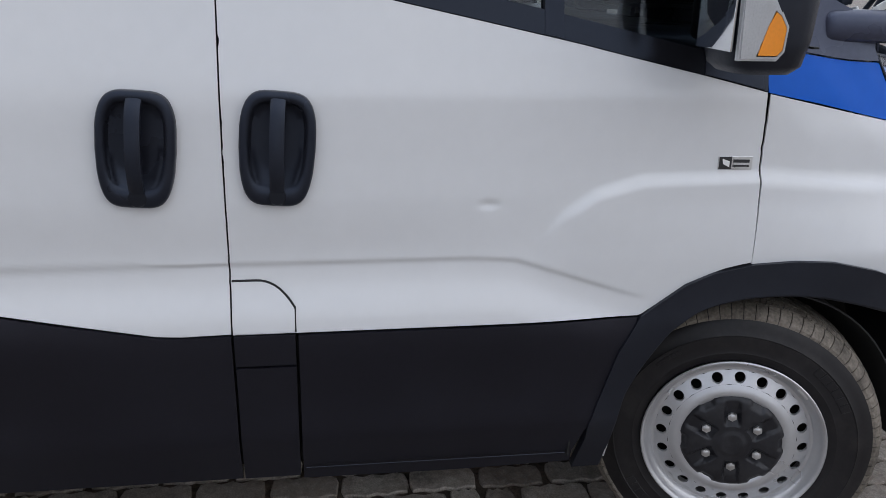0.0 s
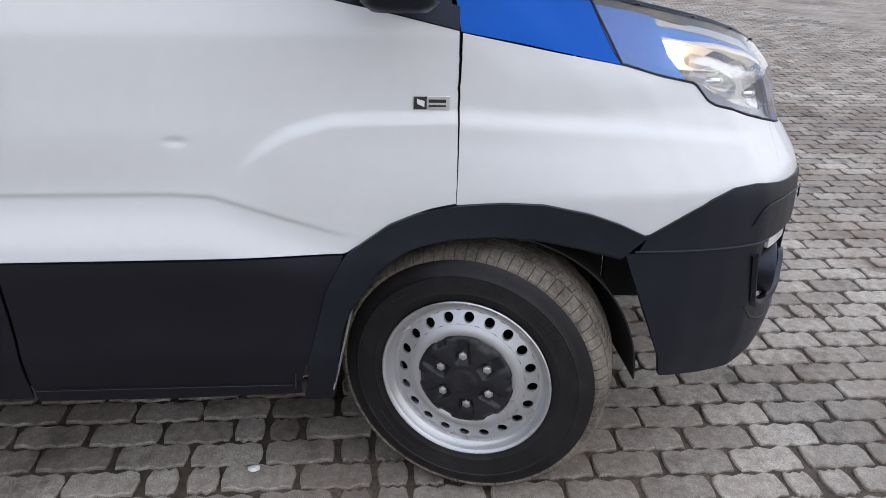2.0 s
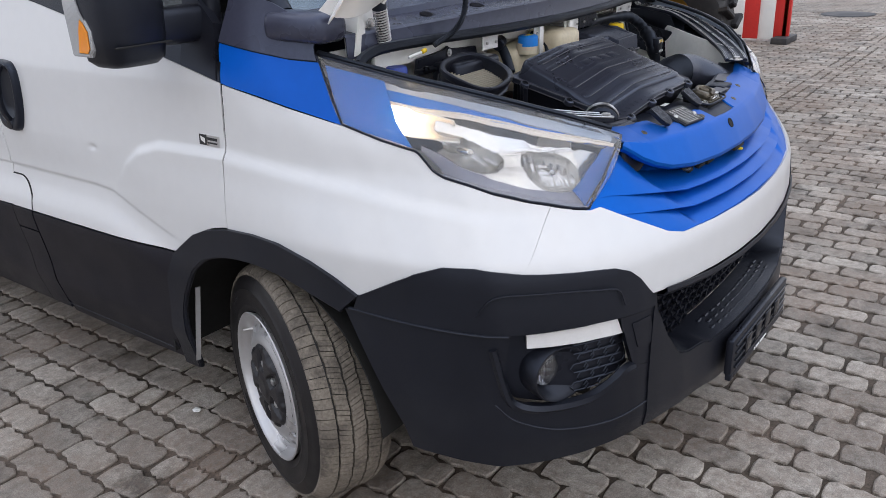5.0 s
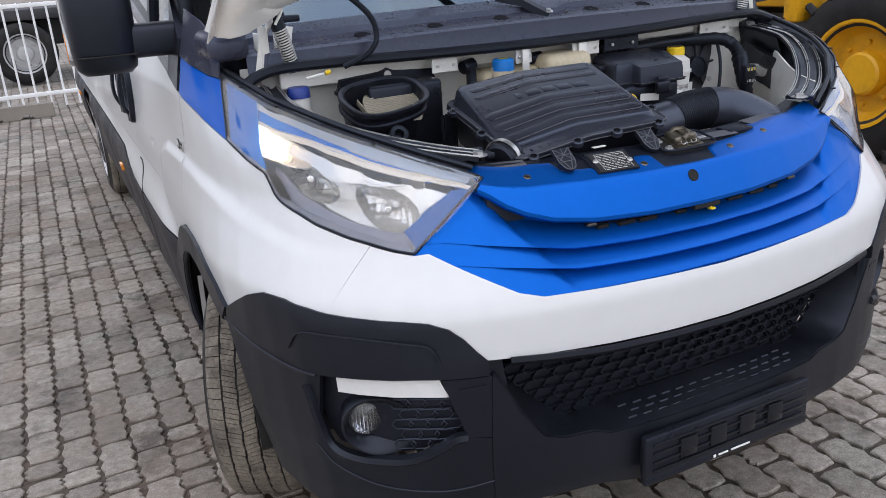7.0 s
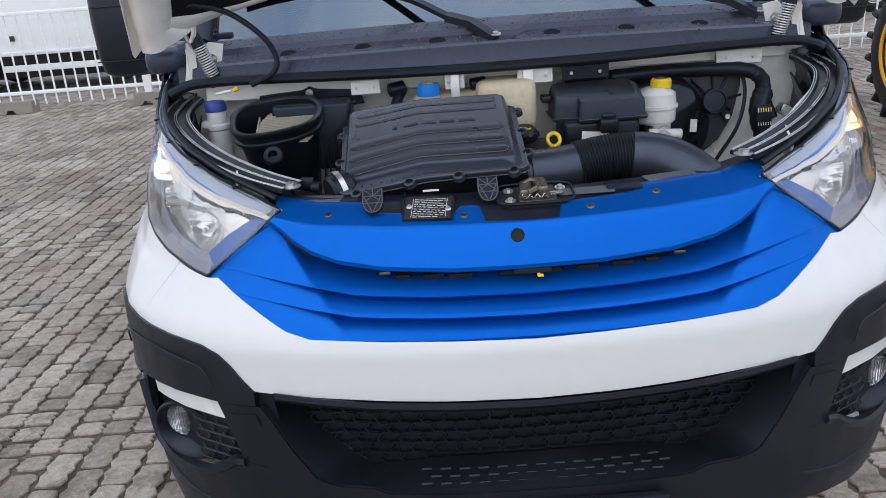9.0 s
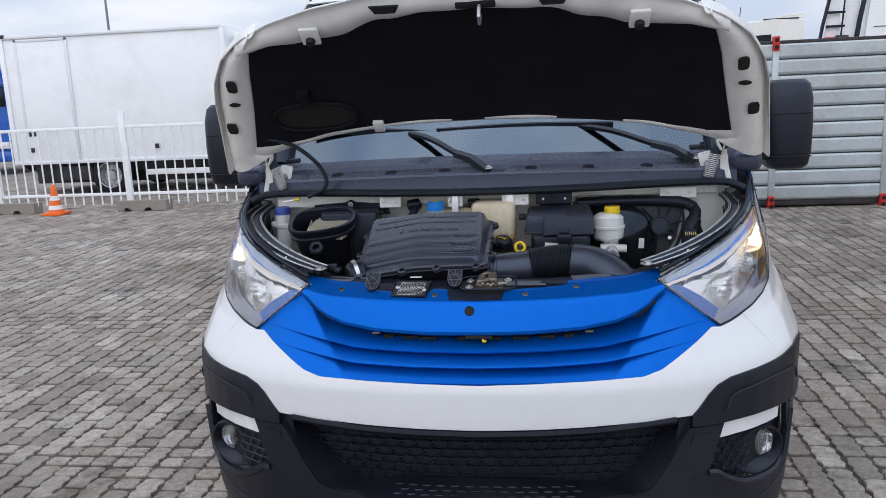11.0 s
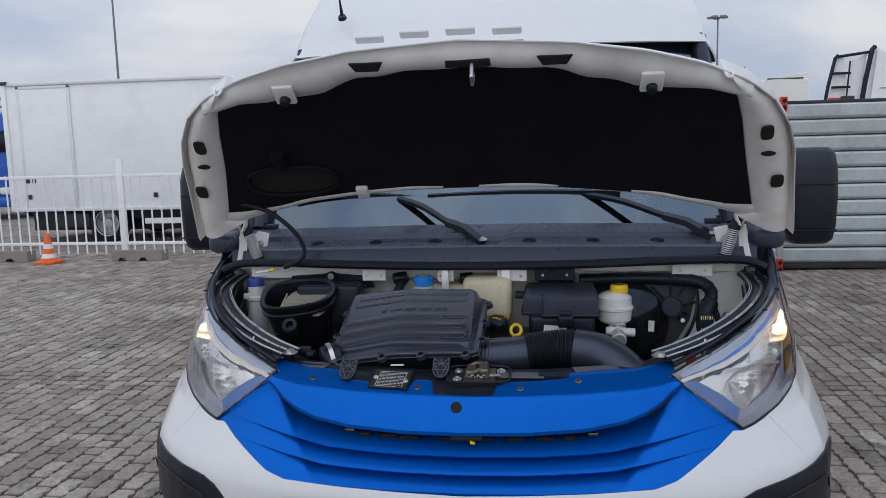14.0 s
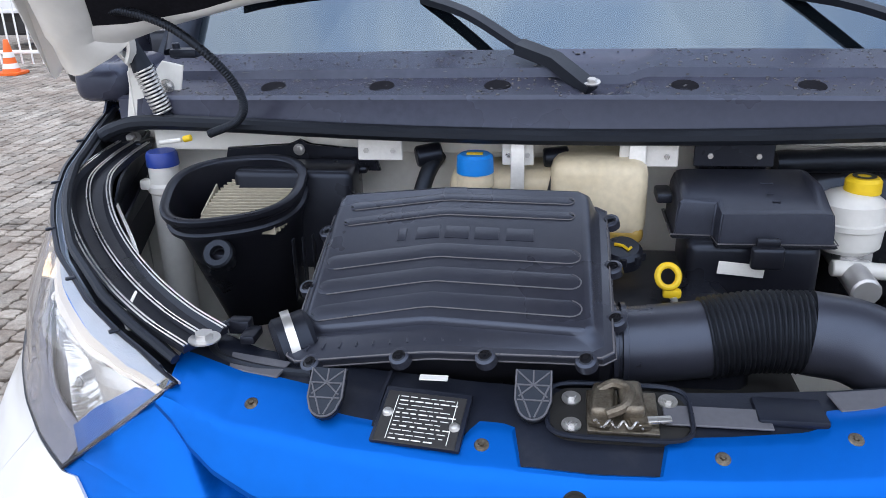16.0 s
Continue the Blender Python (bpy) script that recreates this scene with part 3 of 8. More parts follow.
    part("lens", lathe([(0, .012), (.020, .009), (.038, .0), (.038, -.003), (.020, .005), (0, .008)], 32, p, ax), LENS, lamp)


mirrored(build_bumper)

LIP = [(0, .501), (.225, .499), (.317, .500), (.353, .513), (.425, .515), (.473, .529), (.521, .595), (.556, .665), (.578, .698)]
lip = [(-s, z) for s, z in LIP[:0:-1]] + LIP
base = [(s * 1.04, np.interp(abs(s), (.0, .25, .33, .54, .6), (.352, .352, .374, .368, .362))) for s, _ in lip]
part("bumper_centre", patch(base, lip, 121, 16, 1, .014, off=.004), BUMPER, van)
# shelf behind the lip and the mesh of the air intake
inner = [(0, .524), (.15, .522), (.23, .518), (.30, .508), (.36, .503), (.40, .527), (.455, .575), (.50, .63), (.53, .69)]
inner = [(-s, z) for s, z in inner[:0:-1]] + inner
A, B = resample(lip, 101), resample(inner, 101)
row0, row1 = skin(A[:, 0], A[:, 1]), skin(B[:, 0], B[:, 1]) + np.array([0, .10, 0])
part("intake_shelf", sheet(np.stack([row0 * (1 - t) + row1 * t for t in np.linspace(0, 1, 8)])[::-1], .004), BUMPER, van)
top_edge = [(s, np.interp(abs(s), (0, .2, .353, .54), (.700, .703, .708, .722))) for s in np.linspace(-.54, .54, 41)]
part("intake_top_trim", sheet(np.stack([skin(np.array([a for a, _ in top_edge]), np.array([b for _, b in top_edge])) + np.array([0, dy, dz])
                                        for dy, dz in ((-.004, .012), (-.006, .002), (.0, -.006), (.03, -.016), (.07, -.02))]), .004), BUMPER, van)
back = [(s, np.interp(abs(s), (0, .23, .36, .455, .53), (.520, .515, .50, .575, .69))) for s in np.linspace(-.53, .53, 41)]
P0, P1 = np.array(back), np.array([(s, np.interp(abs(s), (0, .54), (.69, .715))) for s in np.linspace(-.53, .53, 41)])
part("intake_backing", sheet(np.stack([skin(P0[:, 0] * (1 - t) + P1[:, 0] * t, P0[:, 1] * (1 - t) + P1[:, 1] * t) + np.array([0, .107, 0]) for t in np.linspace(0, 1, 9)]), .004), BLACK, van)
cells = []
for r in range(9):
    for c in range(-11, 12):
        s, z = (c + (r % 2) * .5) * .0485, .500 + r * .0245
        lowest = np.interp(abs(s), (0, .23, .36, .455, .53), (.526, .522, .507, .58, .695))
        if z < lowest + .004 or z > np.interp(abs(s), (0, .54), (.695, .715)) or abs(s) > .5:
            continue
        q = Vector(skin(s, z)) + Vector((0, .10, 0))
        cells.append(sweep([q + Vector((x, 0, y)) for x, y in (oval(.0285, .0150, 6, 3) * 2)[:7]], [(-.0016, -.005), (.0016, -.005), (.0016, .005), (-.0016, .005)], cap=False, up=(0, 1, 0)))
tagged(part("intake_honeycomb", join(*cells), BLACK, van), kind="stuff")
dots = [rbox(Vector(skin(s, .5045 + j * .005)) + Vector((0, .026 + j * .019, .003)), (.026, .011, .006), .003, 1)
        for j in range(3) for s in [(-.24 + .041 * k + (j % 2) * .02) for k in range(13)]]
part("shelf_studs", join(*dots), BUMPER, van)
ph = part("plate_holder", rbox((.005, .925, .430), (.51, .022, .108), .006), BLACK, van, "empty black number plate holder")
for dx in (-.13, -.04, .05, .14):
    part("holder_clip", rbox((dx, .911, .432), (.05, .010, .05), .003), BLACK_GLOSS, ph)
for dz in (-.034, -.012, .012, .034):
    part("holder_bar", rbox((.005, .912, .430 + dz), (.47, .008, .006), .002), BLACK_GLOSS, ph)
part("holder_lower_rim", rbox((.005, .922, .371), (.51, .018, .022), .004), BLACK, ph)
part("lettering_bar", rbox((-.045, .9115, .371), (.008, .003, .008), .001, 1), PAPER, ph)
for dx, w in ((-.018, .030), (.036, .060)):
    part("lettering_bar", rbox((dx, .9115, .371), (w, .003, .005), .001, 1), PAPER, ph)

# grille: blue cover with a top shelf, wings, slats
LIPG = [(0, .967), (.15, .968), (.30, .975), (.40, .988), (.46, 1.006), (.50, 1.024), (.53, 1.045), (.556, 1.060)]
lipg = [(-s, z) for s, z in LIPG[:0:-1]] + LIPG
FOLD_S, FOLD_Z = (0, .3, .45, .556), (1.040, 1.045, 1.050, 1.066)


def shelf_pt(s, d):
    """A point on the grille's top shelf: d metres behind its front fold."""
    s = np.asarray(s, float)
    p = skin(s, np.interp(np.abs(s), FOLD_S, FOLD_Z))
    d = d + 0 * s
    return p + np.stack([0 * s, d, .44 * np.minimum(d, .068) + .06 * np.maximum(d - .068, 0)], -1)


NOTCH_S = (-.556, -.40, -.345, -.338, -.262, -.25, -.243, -.225, -.215, -.145, -.138, -.108, -.092, -.086, .075, .082, .24, .262, .27, .33, .556)
NOTCH_D = (.060, .068, .066, .040, .036, .036, .058, .056, .030, .030, .052, .052, .050, .006, .004, .046, .052, .058, .082, .086, .070)
fold = [(s * .985, float(np.interp(abs(s * .985), FOLD_S, FOLD_Z))) for s, _ in lipg]
G = spread(lipg, fold, 221, 12)
front = skin(G[..., 0], G[..., 1])
low_edge = skin(G[0, :, 0], G[0, :, 1])
rows = [low_edge + np.array([0, .030, -.004]), low_edge + np.array([0, .004, -.010]), low_edge + np.array([0, -.003, -.006])] + [front[i] + np.array([0, -.003 if i < 11 else 0, 0]) for i in range(12)]
sf = G[-1, :, 0]
deep = np.interp(sf, NOTCH_S, NOTCH_D)
for t in np.linspace(.06, 1, 9):
    rows.append(shelf_pt(sf, deep * t))
rows.append(shelf_pt(sf, deep) + np.array([0, .001, -.010]))
grille = part("grille", sheet(np.stack(rows)[::-1], .003), BLUE, van, "satin blue front grille cover", 25)
hole_at = Vector(skin(-.02, 1.018)) + Vector((0, -.0045, .003))
# dark disc on the cover paints the shade inside the hole
part("grille_hole", lathe([(0, .0008), (.0098, .0008), (.0105, .0014), (.0125, .0022), (.0140, .001), (.0140, -.003)], 24, hole_at, (0, -1, .55)), DARK, grille)
# three rows of slats: deep steps in the middle that run out flat into the wings
WING_LOW = [(0, .838), (.2, .839), (.345, .841), (.45, .844), (.505, .857), (.57, .888), (.606, .905), (.682, .941), (.712, .940)]
WING_TOP = [(0, .964), (.15, .965), (.30, .972), (.40, .985), (.455, 1.000), (.48, 1.012), (.51, 1.027), (.535, 1.044), (.550, 1.054), (.575, 1.045), (.712, .946)]
SLAT_S = (0, .2, .36, .50, .64)
SLAT_FOLDS = ((.80, .80, .80, .80, .80), (.881, .883, .888, .905, .923), (.917, .919, .925, .943, .963), (1.07, 1.07, 1.07, 1.07, 1.07))
line_z = lambda q, t: np.interp(q, [a for a, _ in t], [b for _, b in t])
S, v = np.meshgrid(np.linspace(-.712, .712, 241), np.linspace(0, 1, 15))
for k in range(3):
    q = np.abs(S)
    za, zb = np.interp(q, SLAT_S, SLAT_FOLDS[k]), np.interp(q, SLAT_S, SLAT_FOLDS[k + 1])
    lowest = line_z(q, WING_LOW)
    highest = np.maximum(line_z(q, WING_TOP), lowest)
    za, zb = np.clip(za, lowest, highest), np.clip(zb, lowest, highest)
    Z = za + (zb - za) * v
    edge = (.360, .400, .442)[k] + (Z - za) * .9
    depth = np.where(q < edge, .062 if k == 2 else .054, 0) + np.where(q >= edge, np.interp(q - edge, (0, .016, .06, .16, .25), (.062 if k == 2 else .054, .024, .014, .003, .001)), 0)
    P = skin(S, Z)
    P[..., 1] += .006 + depth * (np.minimum(1, v / .62) if k == 2 else v)
    lip = np.interp(q[0], (0, .36, .50, .60), (.007, .007, .0015, .0005)) * (0 if k == 0 else 1)
    zero = 0 * lip
    fold_row = skin(S[0], Z[0]) + np.array([0, .006, 0])
    below = [fold_row + np.stack([zero, depth[0] + .004, -lip - .001], -1), fold_row + np.stack([zero, zero + .006, -lip], -1), fold_row + np.stack([zero, zero + .001, -lip * .8], -1),
             fold_row + np.stack([zero, zero - .001, -lip * .3], -1)]
    part("grille_slat", sheet(np.concatenate([np.stack(below), P[1:] if k else P], 0), .002), BLUE, grille, "", 32)
# solid dark boxes paint the shade of the openings
for x, w in ((-.262, .03), (-.198, .045), (-.142, .05), (-.045, .03), (.055, .03), (.125, .045), (.20, .045), (.262, .028)):
    part("grille_slot", rbox(Vector(skin(x, .942)) + Vector((0, .050, -.002 + .008 * (x / .43) ** 2)), (w, .03, .010), .003), DARK, grille)
part("grille_slot", rbox(Vector(skin(.005, .950)) + Vector((0, .030, .002)), (.075, .05, .012), .003), DARK, grille)
part("grille_rod", sweep([Vector(skin(x, .946)) + Vector((0, .040, .003)) for x in np.linspace(-.28, .30, 20)], [(-.003, -.003), (.003, -.003), (.003, .003), (-.003, .003)]), BLACK, grille)
for x in (-.30, .32):
    part("grille_bolt", rbox(Vector(skin(x, .952)) + Vector((0, .026, .004)), (.024, .016, .008), .003), OLDMETAL, grille)
part("grille_clip", join(rbox(Vector(skin(.018, .944)) + Vector((0, .014, 0)), (.006, .010, .011), .0015), rbox(Vector(skin(.022, .9415)) + Vector((0, .011, 0)), (.012, .010, .005), .0015)), YELLOW, grille, "small yellow plastic clip")
for dx, d in ((-.425, .030), (-.128, .026), (.142, .026), (.292, .045)):
    p = Vector(shelf_pt(dx, d)) + Vector((0, -.001, .002))
    part("cover_screw", join(lathe([(0, .003), (.007, .0025), (.009, 0), (0, 0)], 18, p, (0, -.4, 1)), hex_bolt(p + Vector((0, -.001, .002)), .004, .002, (0, -.4, 1), False)), OLDMETAL, grille)

# ---- headlights ----
def build_headlight(side):
    hl = part("headlight", patch([(.712, .950), (.75, .956), (.85, .98), (.95, 1.01), (1.06, 1.06), (1.19, 1.135)],
                                 [(.56, 1.050), (.66, 1.085), (.80, 1.130), (.92, 1.165), (1.03, 1.190), (1.145, 1.225)], 40, 16, side, .004, off=-.105), BLACK, van,
              "clear headlight with chrome reflectors and lit warm bulb")
    low = LENS_LOW[::1]
    lo = resample([(.712, .948)] + [(a, b + .004) for a, b in low], 60)
    hi = resample([(.533, 1.079)] + LENS_TOP[1:], 60)
    part("lens", patch(lo, hi, 60, 22, side, .004, off=.002), LENS, hl, "clear plastic lens").visible_shadow = False
    # rim and side walls of the housing
    for line, drop in ((lo, (0, .05, .01)), (hi, (-side * .012, .022, -.045))):
        a = pushed(skin(np.stack([line[:, 0], line[:, 0]]) * side, np.stack([line[:, 1], line[:, 1] + .01])), -.004)[0]
        b = a + np.array(drop)
        part("housing_wall", sheet(np.stack([a, (a + b) / 2, b]), .003), LAMPSHEEN if line is hi else LAMPGREY, hl)
    ring = [tuple(q) for q in skin(np.concatenate([lo[:, 0], hi[::-1, 0]]) * side, np.concatenate([lo[:, 1], hi[::-1, 1]]))]
    part("lens_seal", tube(ring + ring[:1], .003, 6), BLACK, hl)
    # one silver reflector with two bowls pressed into it
    G = spread([(.70, .972), (.76, .974), (.84, .992), (.92, 1.016), (.985, 1.040), (1.035, 1.078)], [(.60, 1.062), (.69, 1.085), (.77, 1.108), (.85, 1.130), (.91, 1.148), (.965, 1.160)], 180, 90)
    S, Z = G[..., 0], G[..., 1]
    P = pushed(skin(S * side, Z), -.028)
    inward = pushed(skin(S * side, Z), -.029) - P
    inward /= np.linalg.norm(inward, axis=2, keepdims=True)
    dep = .012 + 0 * S
    for s0, z0, a, b, slope in ((.768, 1.034, .074, .050, .28), (.962, 1.090, .078, .046, .30)):
        r2 = ((S - s0) / a) ** 2 + ((Z - z0 - (S - s0) * slope) / b) ** 2
        ang = np.arctan2((Z - z0 - (S - s0) * slope) / b, (S - s0) / a)
        flutes = .0012 * np.sin((S - s0) * 420) if s0 < .8 else .005 * np.abs(np.sin(ang * 4)) * np.sqrt(np.clip(r2, 0, 1))
        dep = np.maximum(dep, .012 + .052 * np.sqrt(np.clip(1 - r2, 0, 1)) + np.where(r2 < .96, flutes, 0))
    part("reflector", shell(P + inward * np.minimum(dep, .062)[..., None], .003), SILVER, hl, "silver reflector with two bowls", 18)
    for s, z, mat in ((.775, 1.032, ZINC), (.955, 1.092, WARM)):
        M = on_face(s * side, z, -.055)
        ax = Vector((side * .25, -1, .12)).normalized()
        sh = part("bulb_shield", lathe([(0, .016), (.008, .014), (.010, .0), (.010, -.02), (0, -.02)], 18, M.translation, ax), CHROME, hl)
        part("bulb", lathe([(.0, .022), (.004, .021), (.006, .016), (.0, .015)], 14, M.translation, ax), mat, sh)
    part("position_light", patch([(.57, 1.064), (.66, 1.091), (.74, 1.110), (.82, 1.134), (.90, 1.156), (1.0, 1.170)], [(.56, 1.069), (.65, 1.096), (.73, 1.116), (.81, 1.141), (.90, 1.164), (1.01, 1.180)],
                                 50, 5, side, .004, off=-.014), WARMSTRIP, hl, "lit position light strip")
    guide = resample([(.575, 1.070), (.65, 1.096), (.73, 1.116), (.81, 1.141), (.90, 1.164), (1.0, 1.178), (1.05, 1.188)], 50)
    g0 = pushed(skin(np.stack([guide[:, 0]] * 2) * side, np.stack([guide[:, 1], guide[:, 1] + .01])), -.014)[0]
    part("light_guide", sheet(np.stack([g0 + np.array([-side * d * .5, d, e]) for d, e in ((0, 0), (.010, .002), (.030, .002), (.042, -.006))]), .003), WARMSTRIP, hl, "pale light guide ledge")
    # the corner light: a long trough that opens forwards, with its lit bulb at the rear
    G = spread([(.950, 1.112), (1.00, 1.116), (1.05, 1.120), (1.098, 1.130)], [(.930, 1.152), (.975, 1.168), (1.02, 1.180), (1.066, 1.186)], 48, 24)
    P = pushed(skin(G[..., 0] * side, G[..., 1]), -.012)
    inward = pushed(skin(G[..., 0] * side, G[..., 1]), -.013) - P
    inward /= np.linalg.norm(inward, axis=2, keepdims=True)
    u, v = np.meshgrid(np.linspace(0, 1, 48), np.linspace(0, 1, 24))
    dep = (.052 - .030 * u) * np.sqrt(np.maximum(1 - (2 * np.abs(v - .5)) ** 2.4, 0)) * np.minimum(1, (1 - u) * 7) ** .5
    glow = part("corner_light", shell(P + inward * dep[..., None], .003), WARM, hl, "silver trough of the lit corner light", 40)
    at = Vector(P[12, 36] + inward[12, 36] * .010)
    ax = Vector((0, -1, .05)).normalized()
    part("bulb", lathe([(0, .012), (.006, .010), (.010, .003), (.010, -.006), (.006, -.014), (0, -.016)], 16, at, ax), BULB, glow)
    part("side_face", patch([(1.070, 1.094), (1.12, 1.106), (1.19, 1.137)], [(1.030, 1.240), (1.075, 1.256), (1.14, 1.274)], 20, 14, side, .003, off=-.012), LAMPBLUE, hl)
    low_in = [(.712, .952), (.75, .956), (.85, .979), (.93, 1.0), (1.03, 1.033), (1.062, 1.085)]
    low_up = [(.69, .985), (.76, .988), (.84, 1.004), (.92, 1.028), (1.0, 1.058), (1.05, 1.10)]
    part("lower_panel", patch(low_in, low_up, 40, 6, side, .003, off=-.030), LAMPGREY, hl)
    part("inner_panel", patch([(.708, .955), (.63, 1.012), (.553, 1.068)], [(.735, .990), (.675, 1.030), (.605, 1.066)], 20, 6, side, .003, off=-.020), LAMPNAVY, hl)
    shelf_low = [(.580, 1.066), (.65, 1.090), (.74, 1.112), (.83, 1.140), (.92, 1.164), (.97, 1.172), (1.07, 1.190)]
    shelf_mid = [(.568, 1.075), (.655, 1.106), (.745, 1.133), (.834, 1.162), (.924, 1.190), (.976, 1.203), (1.10, 1.228)]
    shelf_top = [(.553, 1.087), (.66, 1.129), (.75, 1.161), (.84, 1.192), (.93, 1.220), (.985, 1.237), (1.135, 1.277)]
    part("top_shelf", patch(shelf_low, shelf_mid, 60, 6, side, .003, off=-.018), LAMPBLUE, hl, "blue top shelf behind the lens")
    # pale strip paints the sky reflected along the lens's upper edge
    part("upper_rim", patch(shelf_mid, shelf_top, 60, 6, side, .003, off=-.014), LAMPSHEEN, hl, "lamp rim painted pale like reflected sky")


mirrored(build_headlight)

# ---- flanks ----
REAR = 7.55


def win_low(y):
    return float(np.interp(y, (2.03, 2.15, 2.5, 2.85, 3.16), (1.208, 1.236, 1.312, 1.382, 1.435)))


def build_flank(side):
    ys = np.linspace(2.0320, 3.1685, 60)
    lo = [(y, float(np.interp(y, (2.036, 2.10, 2.18, 2.283, 3.16), (.836, .822, .786, .717, .713)))) for y in ys]
    hi = [(y, win_low(y)) for y in ys]
    door = part("front_door", flank(lo, hi, 130, 130, side), WHITE, van, "white front door with small dent")
    part("door_cladding", flank([(2.40, .358), (2.7, .360), (3.035, .365)], [(2.288, .713), (2.7, .710), (3.035, .709)], 50, 24, side, .010, off=.005), CLAD, door)
    part("sill", flank([(2.40, .318), (2.7, .312), (3.035, .316)], [(2.40, .354), (2.7, .356), (3.035, .361)], 40, 6, side, .010, off=.002), CLAD, van)
    part("sill_edge", tube([tuple(np.array(on_skin(y, .3575 + .004 * (y - 2.4), side, .012).translation)) for y in np.linspace(2.42, 3.03, 20)], .0013, 6), BUMPER, van)
    # flap behind the door, round upper corner
    ya = np.linspace(3.042, 3.1665, 14)
    top = [(y, .822 - .055 * max(0, 1 - (y - 3.042) / .075) ** 2.2) for y in ya]
    flap = part("filler_flap", flank([(y, .716) for y in ya], top, 14, 10, side, .004, off=.003), WHITE, van)
    part("flap_lower", flank([(y, .640) for y in ya], [(y, .711) for y in ya], 10, 6, side, .008, off=.006), CLAD, flap)
    part("flap_step", flank([(y, .330) for y in ya], [(y, .634) for y in ya], 10, 20, side, .008, off=.006), CLAD, flap)
    rim = [tuple(q) for q in skin(along([a for a, _ in [(3.042, .716)] + top], [b for _, b in [(3.042, .716)] + top]) * side, np.array([b for _, b in [(3.042, .716)] + top]))]
    # dark tube along the flap's edge paints the shaded gap
    part("flap_gap", tube(rim, .0035, 6), DARK, flap)
    # window strip, glass and frame
    yw = np.linspace(2.12, 3.12, 40)
    part("door_window", flank([(y, win_low(y) + .045) for y in yw], [(y, min(1.9, 1.46 + (y - 2.12) * .95)) for y in yw], 40, 20, side, .004, off=-.012), GLASS, door, "tinted side window")
    part("window_rubber", flank([(y, win_low(y) + .002) for y in ys], [(y, win_low(y) + .05) for y in ys], 60, 5, side, .02, off=.001), BLACK_GLOSS, door)
    part("window_divider", flank([(2.49, win_low(2.49) + .004), (2.53, win_low(2.53) + .004)], [(2.50, 1.80), (2.54, 1.80)], 4, 16, side, .03, off=.003), BLACK, door)
    part("quarter_frame", flank([(2.042, 1.214), (2.18, win_low(2.18) + .003)], [(2.06, 1.35), (2.17, 1.46)], 8, 10, side, .03, off=.004), BLACK, door)
    # body side behind the doors
    yb = np.linspace(3.172, REAR, 90)
    hs = lambda y: float(np.interp(y, (3.17, 3.30, 3.60, 3.72, 4.4, 5.3, REAR), (.715, .712, .765, .785, .79, .79, .79)))
    P = []
    zz = np.concatenate([np.linspace(0, .13, 100), np.linspace(.14, 1, 40)])
    for t in zz:
        z = np.array([hs(y) * (1 - t) + 2.50 * t for y in yb])
        P.append(skin(along(yb, z) * side, z))
    part("body_side", shell(np.stack(P), .006), WHITE, van)
    rear_arch = lambda y: .33 + (.50 * math.sqrt(max(0, 1 - ((y - 6.08) / .47) ** 2)) if abs(y - 6.08) < .47 else 0)
    yc = np.linspace(3.172, REAR, 90)
    part("side_cladding", flank([(y, min(rear_arch(y), hs(y) - .03)) for y in yc], [(y, hs(y) - .004) for y in yc], 130, 16, side, .010, off=.005), CLAD, van)
    for y in (3.86, 6.95):
        M = on_skin(y, .655, side, .006)
        part("side_marker_lamp", rbox((0, 0, 0), (.075, .036, .022), .006, 2, None), AMBER, van, "amber side marker lamp").matrix_local = M
    # dark core behind gaps
    yk = np.linspace(1.98, REAR - .05, 40)
    part("inner_wall", flank([(y, .34 if y > 2.45 else .86) for y in yk], [(y, 1.22) for y in yk], 40, 6, side, .004, off=-.03), DARK, van)
    # handles
    for y, nm in ((3.064, 0), (3.328, 1)):
        M = on_skin(y, 1.097, side, .002)
        prof = oval(.074, .113, 44, 4.0)
        rim_ = [(x * (1.0 - .10 * ease(.0, .11, -yy) - .04 * ease(.04, .11, yy)), yy) for x, yy in prof]
        bm = bmesh.new()
        rings = []
        for k, kz, z in ((1.0, 1.0, -.003), (1.0, 1.0, .007), (.985, .99, .014), (.94, .96, .018), (.84, .86, .0195), (.78, .78, .0185), (.74, .73, .013), (.68, .67, .004), (.5, .5, .001), (.2, .25, .001)):
            rings.append([bm.verts.new((x * k, yy * kz + .035 * (1 - kz), z)) for x, yy in rim_])
        for a_, b_ in zip(rings, rings[1:]):
            for q in range(len(a_)):
                bm.faces.new((a_[q], a_[(q + 1) % len(a_)], b_[(q + 1) % len(a_)], b_[q]))
        bm.faces.new(rings[-1])
        h = part("door_handle", xf(bm, M), BLACK, van, "black plastic pull handle in a bowl", 50)
        part("grip", sweep([M @ Vector(q) for q in curve_pts(((-.001, .096, .016), (-.001, .07, .031), (0, 0, .038), (.002, -.045, .033), (.003, -.078, .017)), 20)],
                           [(-.014, -.006), (.014, -.006), (.014, .004), (.008, .008), (-.008, .008), (-.014, .004)], up=M.to_3x3() @ Vector((0, 0, 1))), BLACK, h)
        part("lock", lathe([(0, .004), (.016, .003), (.018, 0), (0, 0)], 20, M @ Vector((.004, -.092, .018)), M.to_3x3() @ Vector((0, 0, 1))), BLACK_GLOSS, h)
    # arch
    arch = part("wheel_arch_trim", patch(ARCH_IN, ARCH_OUT, 90, 10, side, .02, off=.010), BUMPER, van)
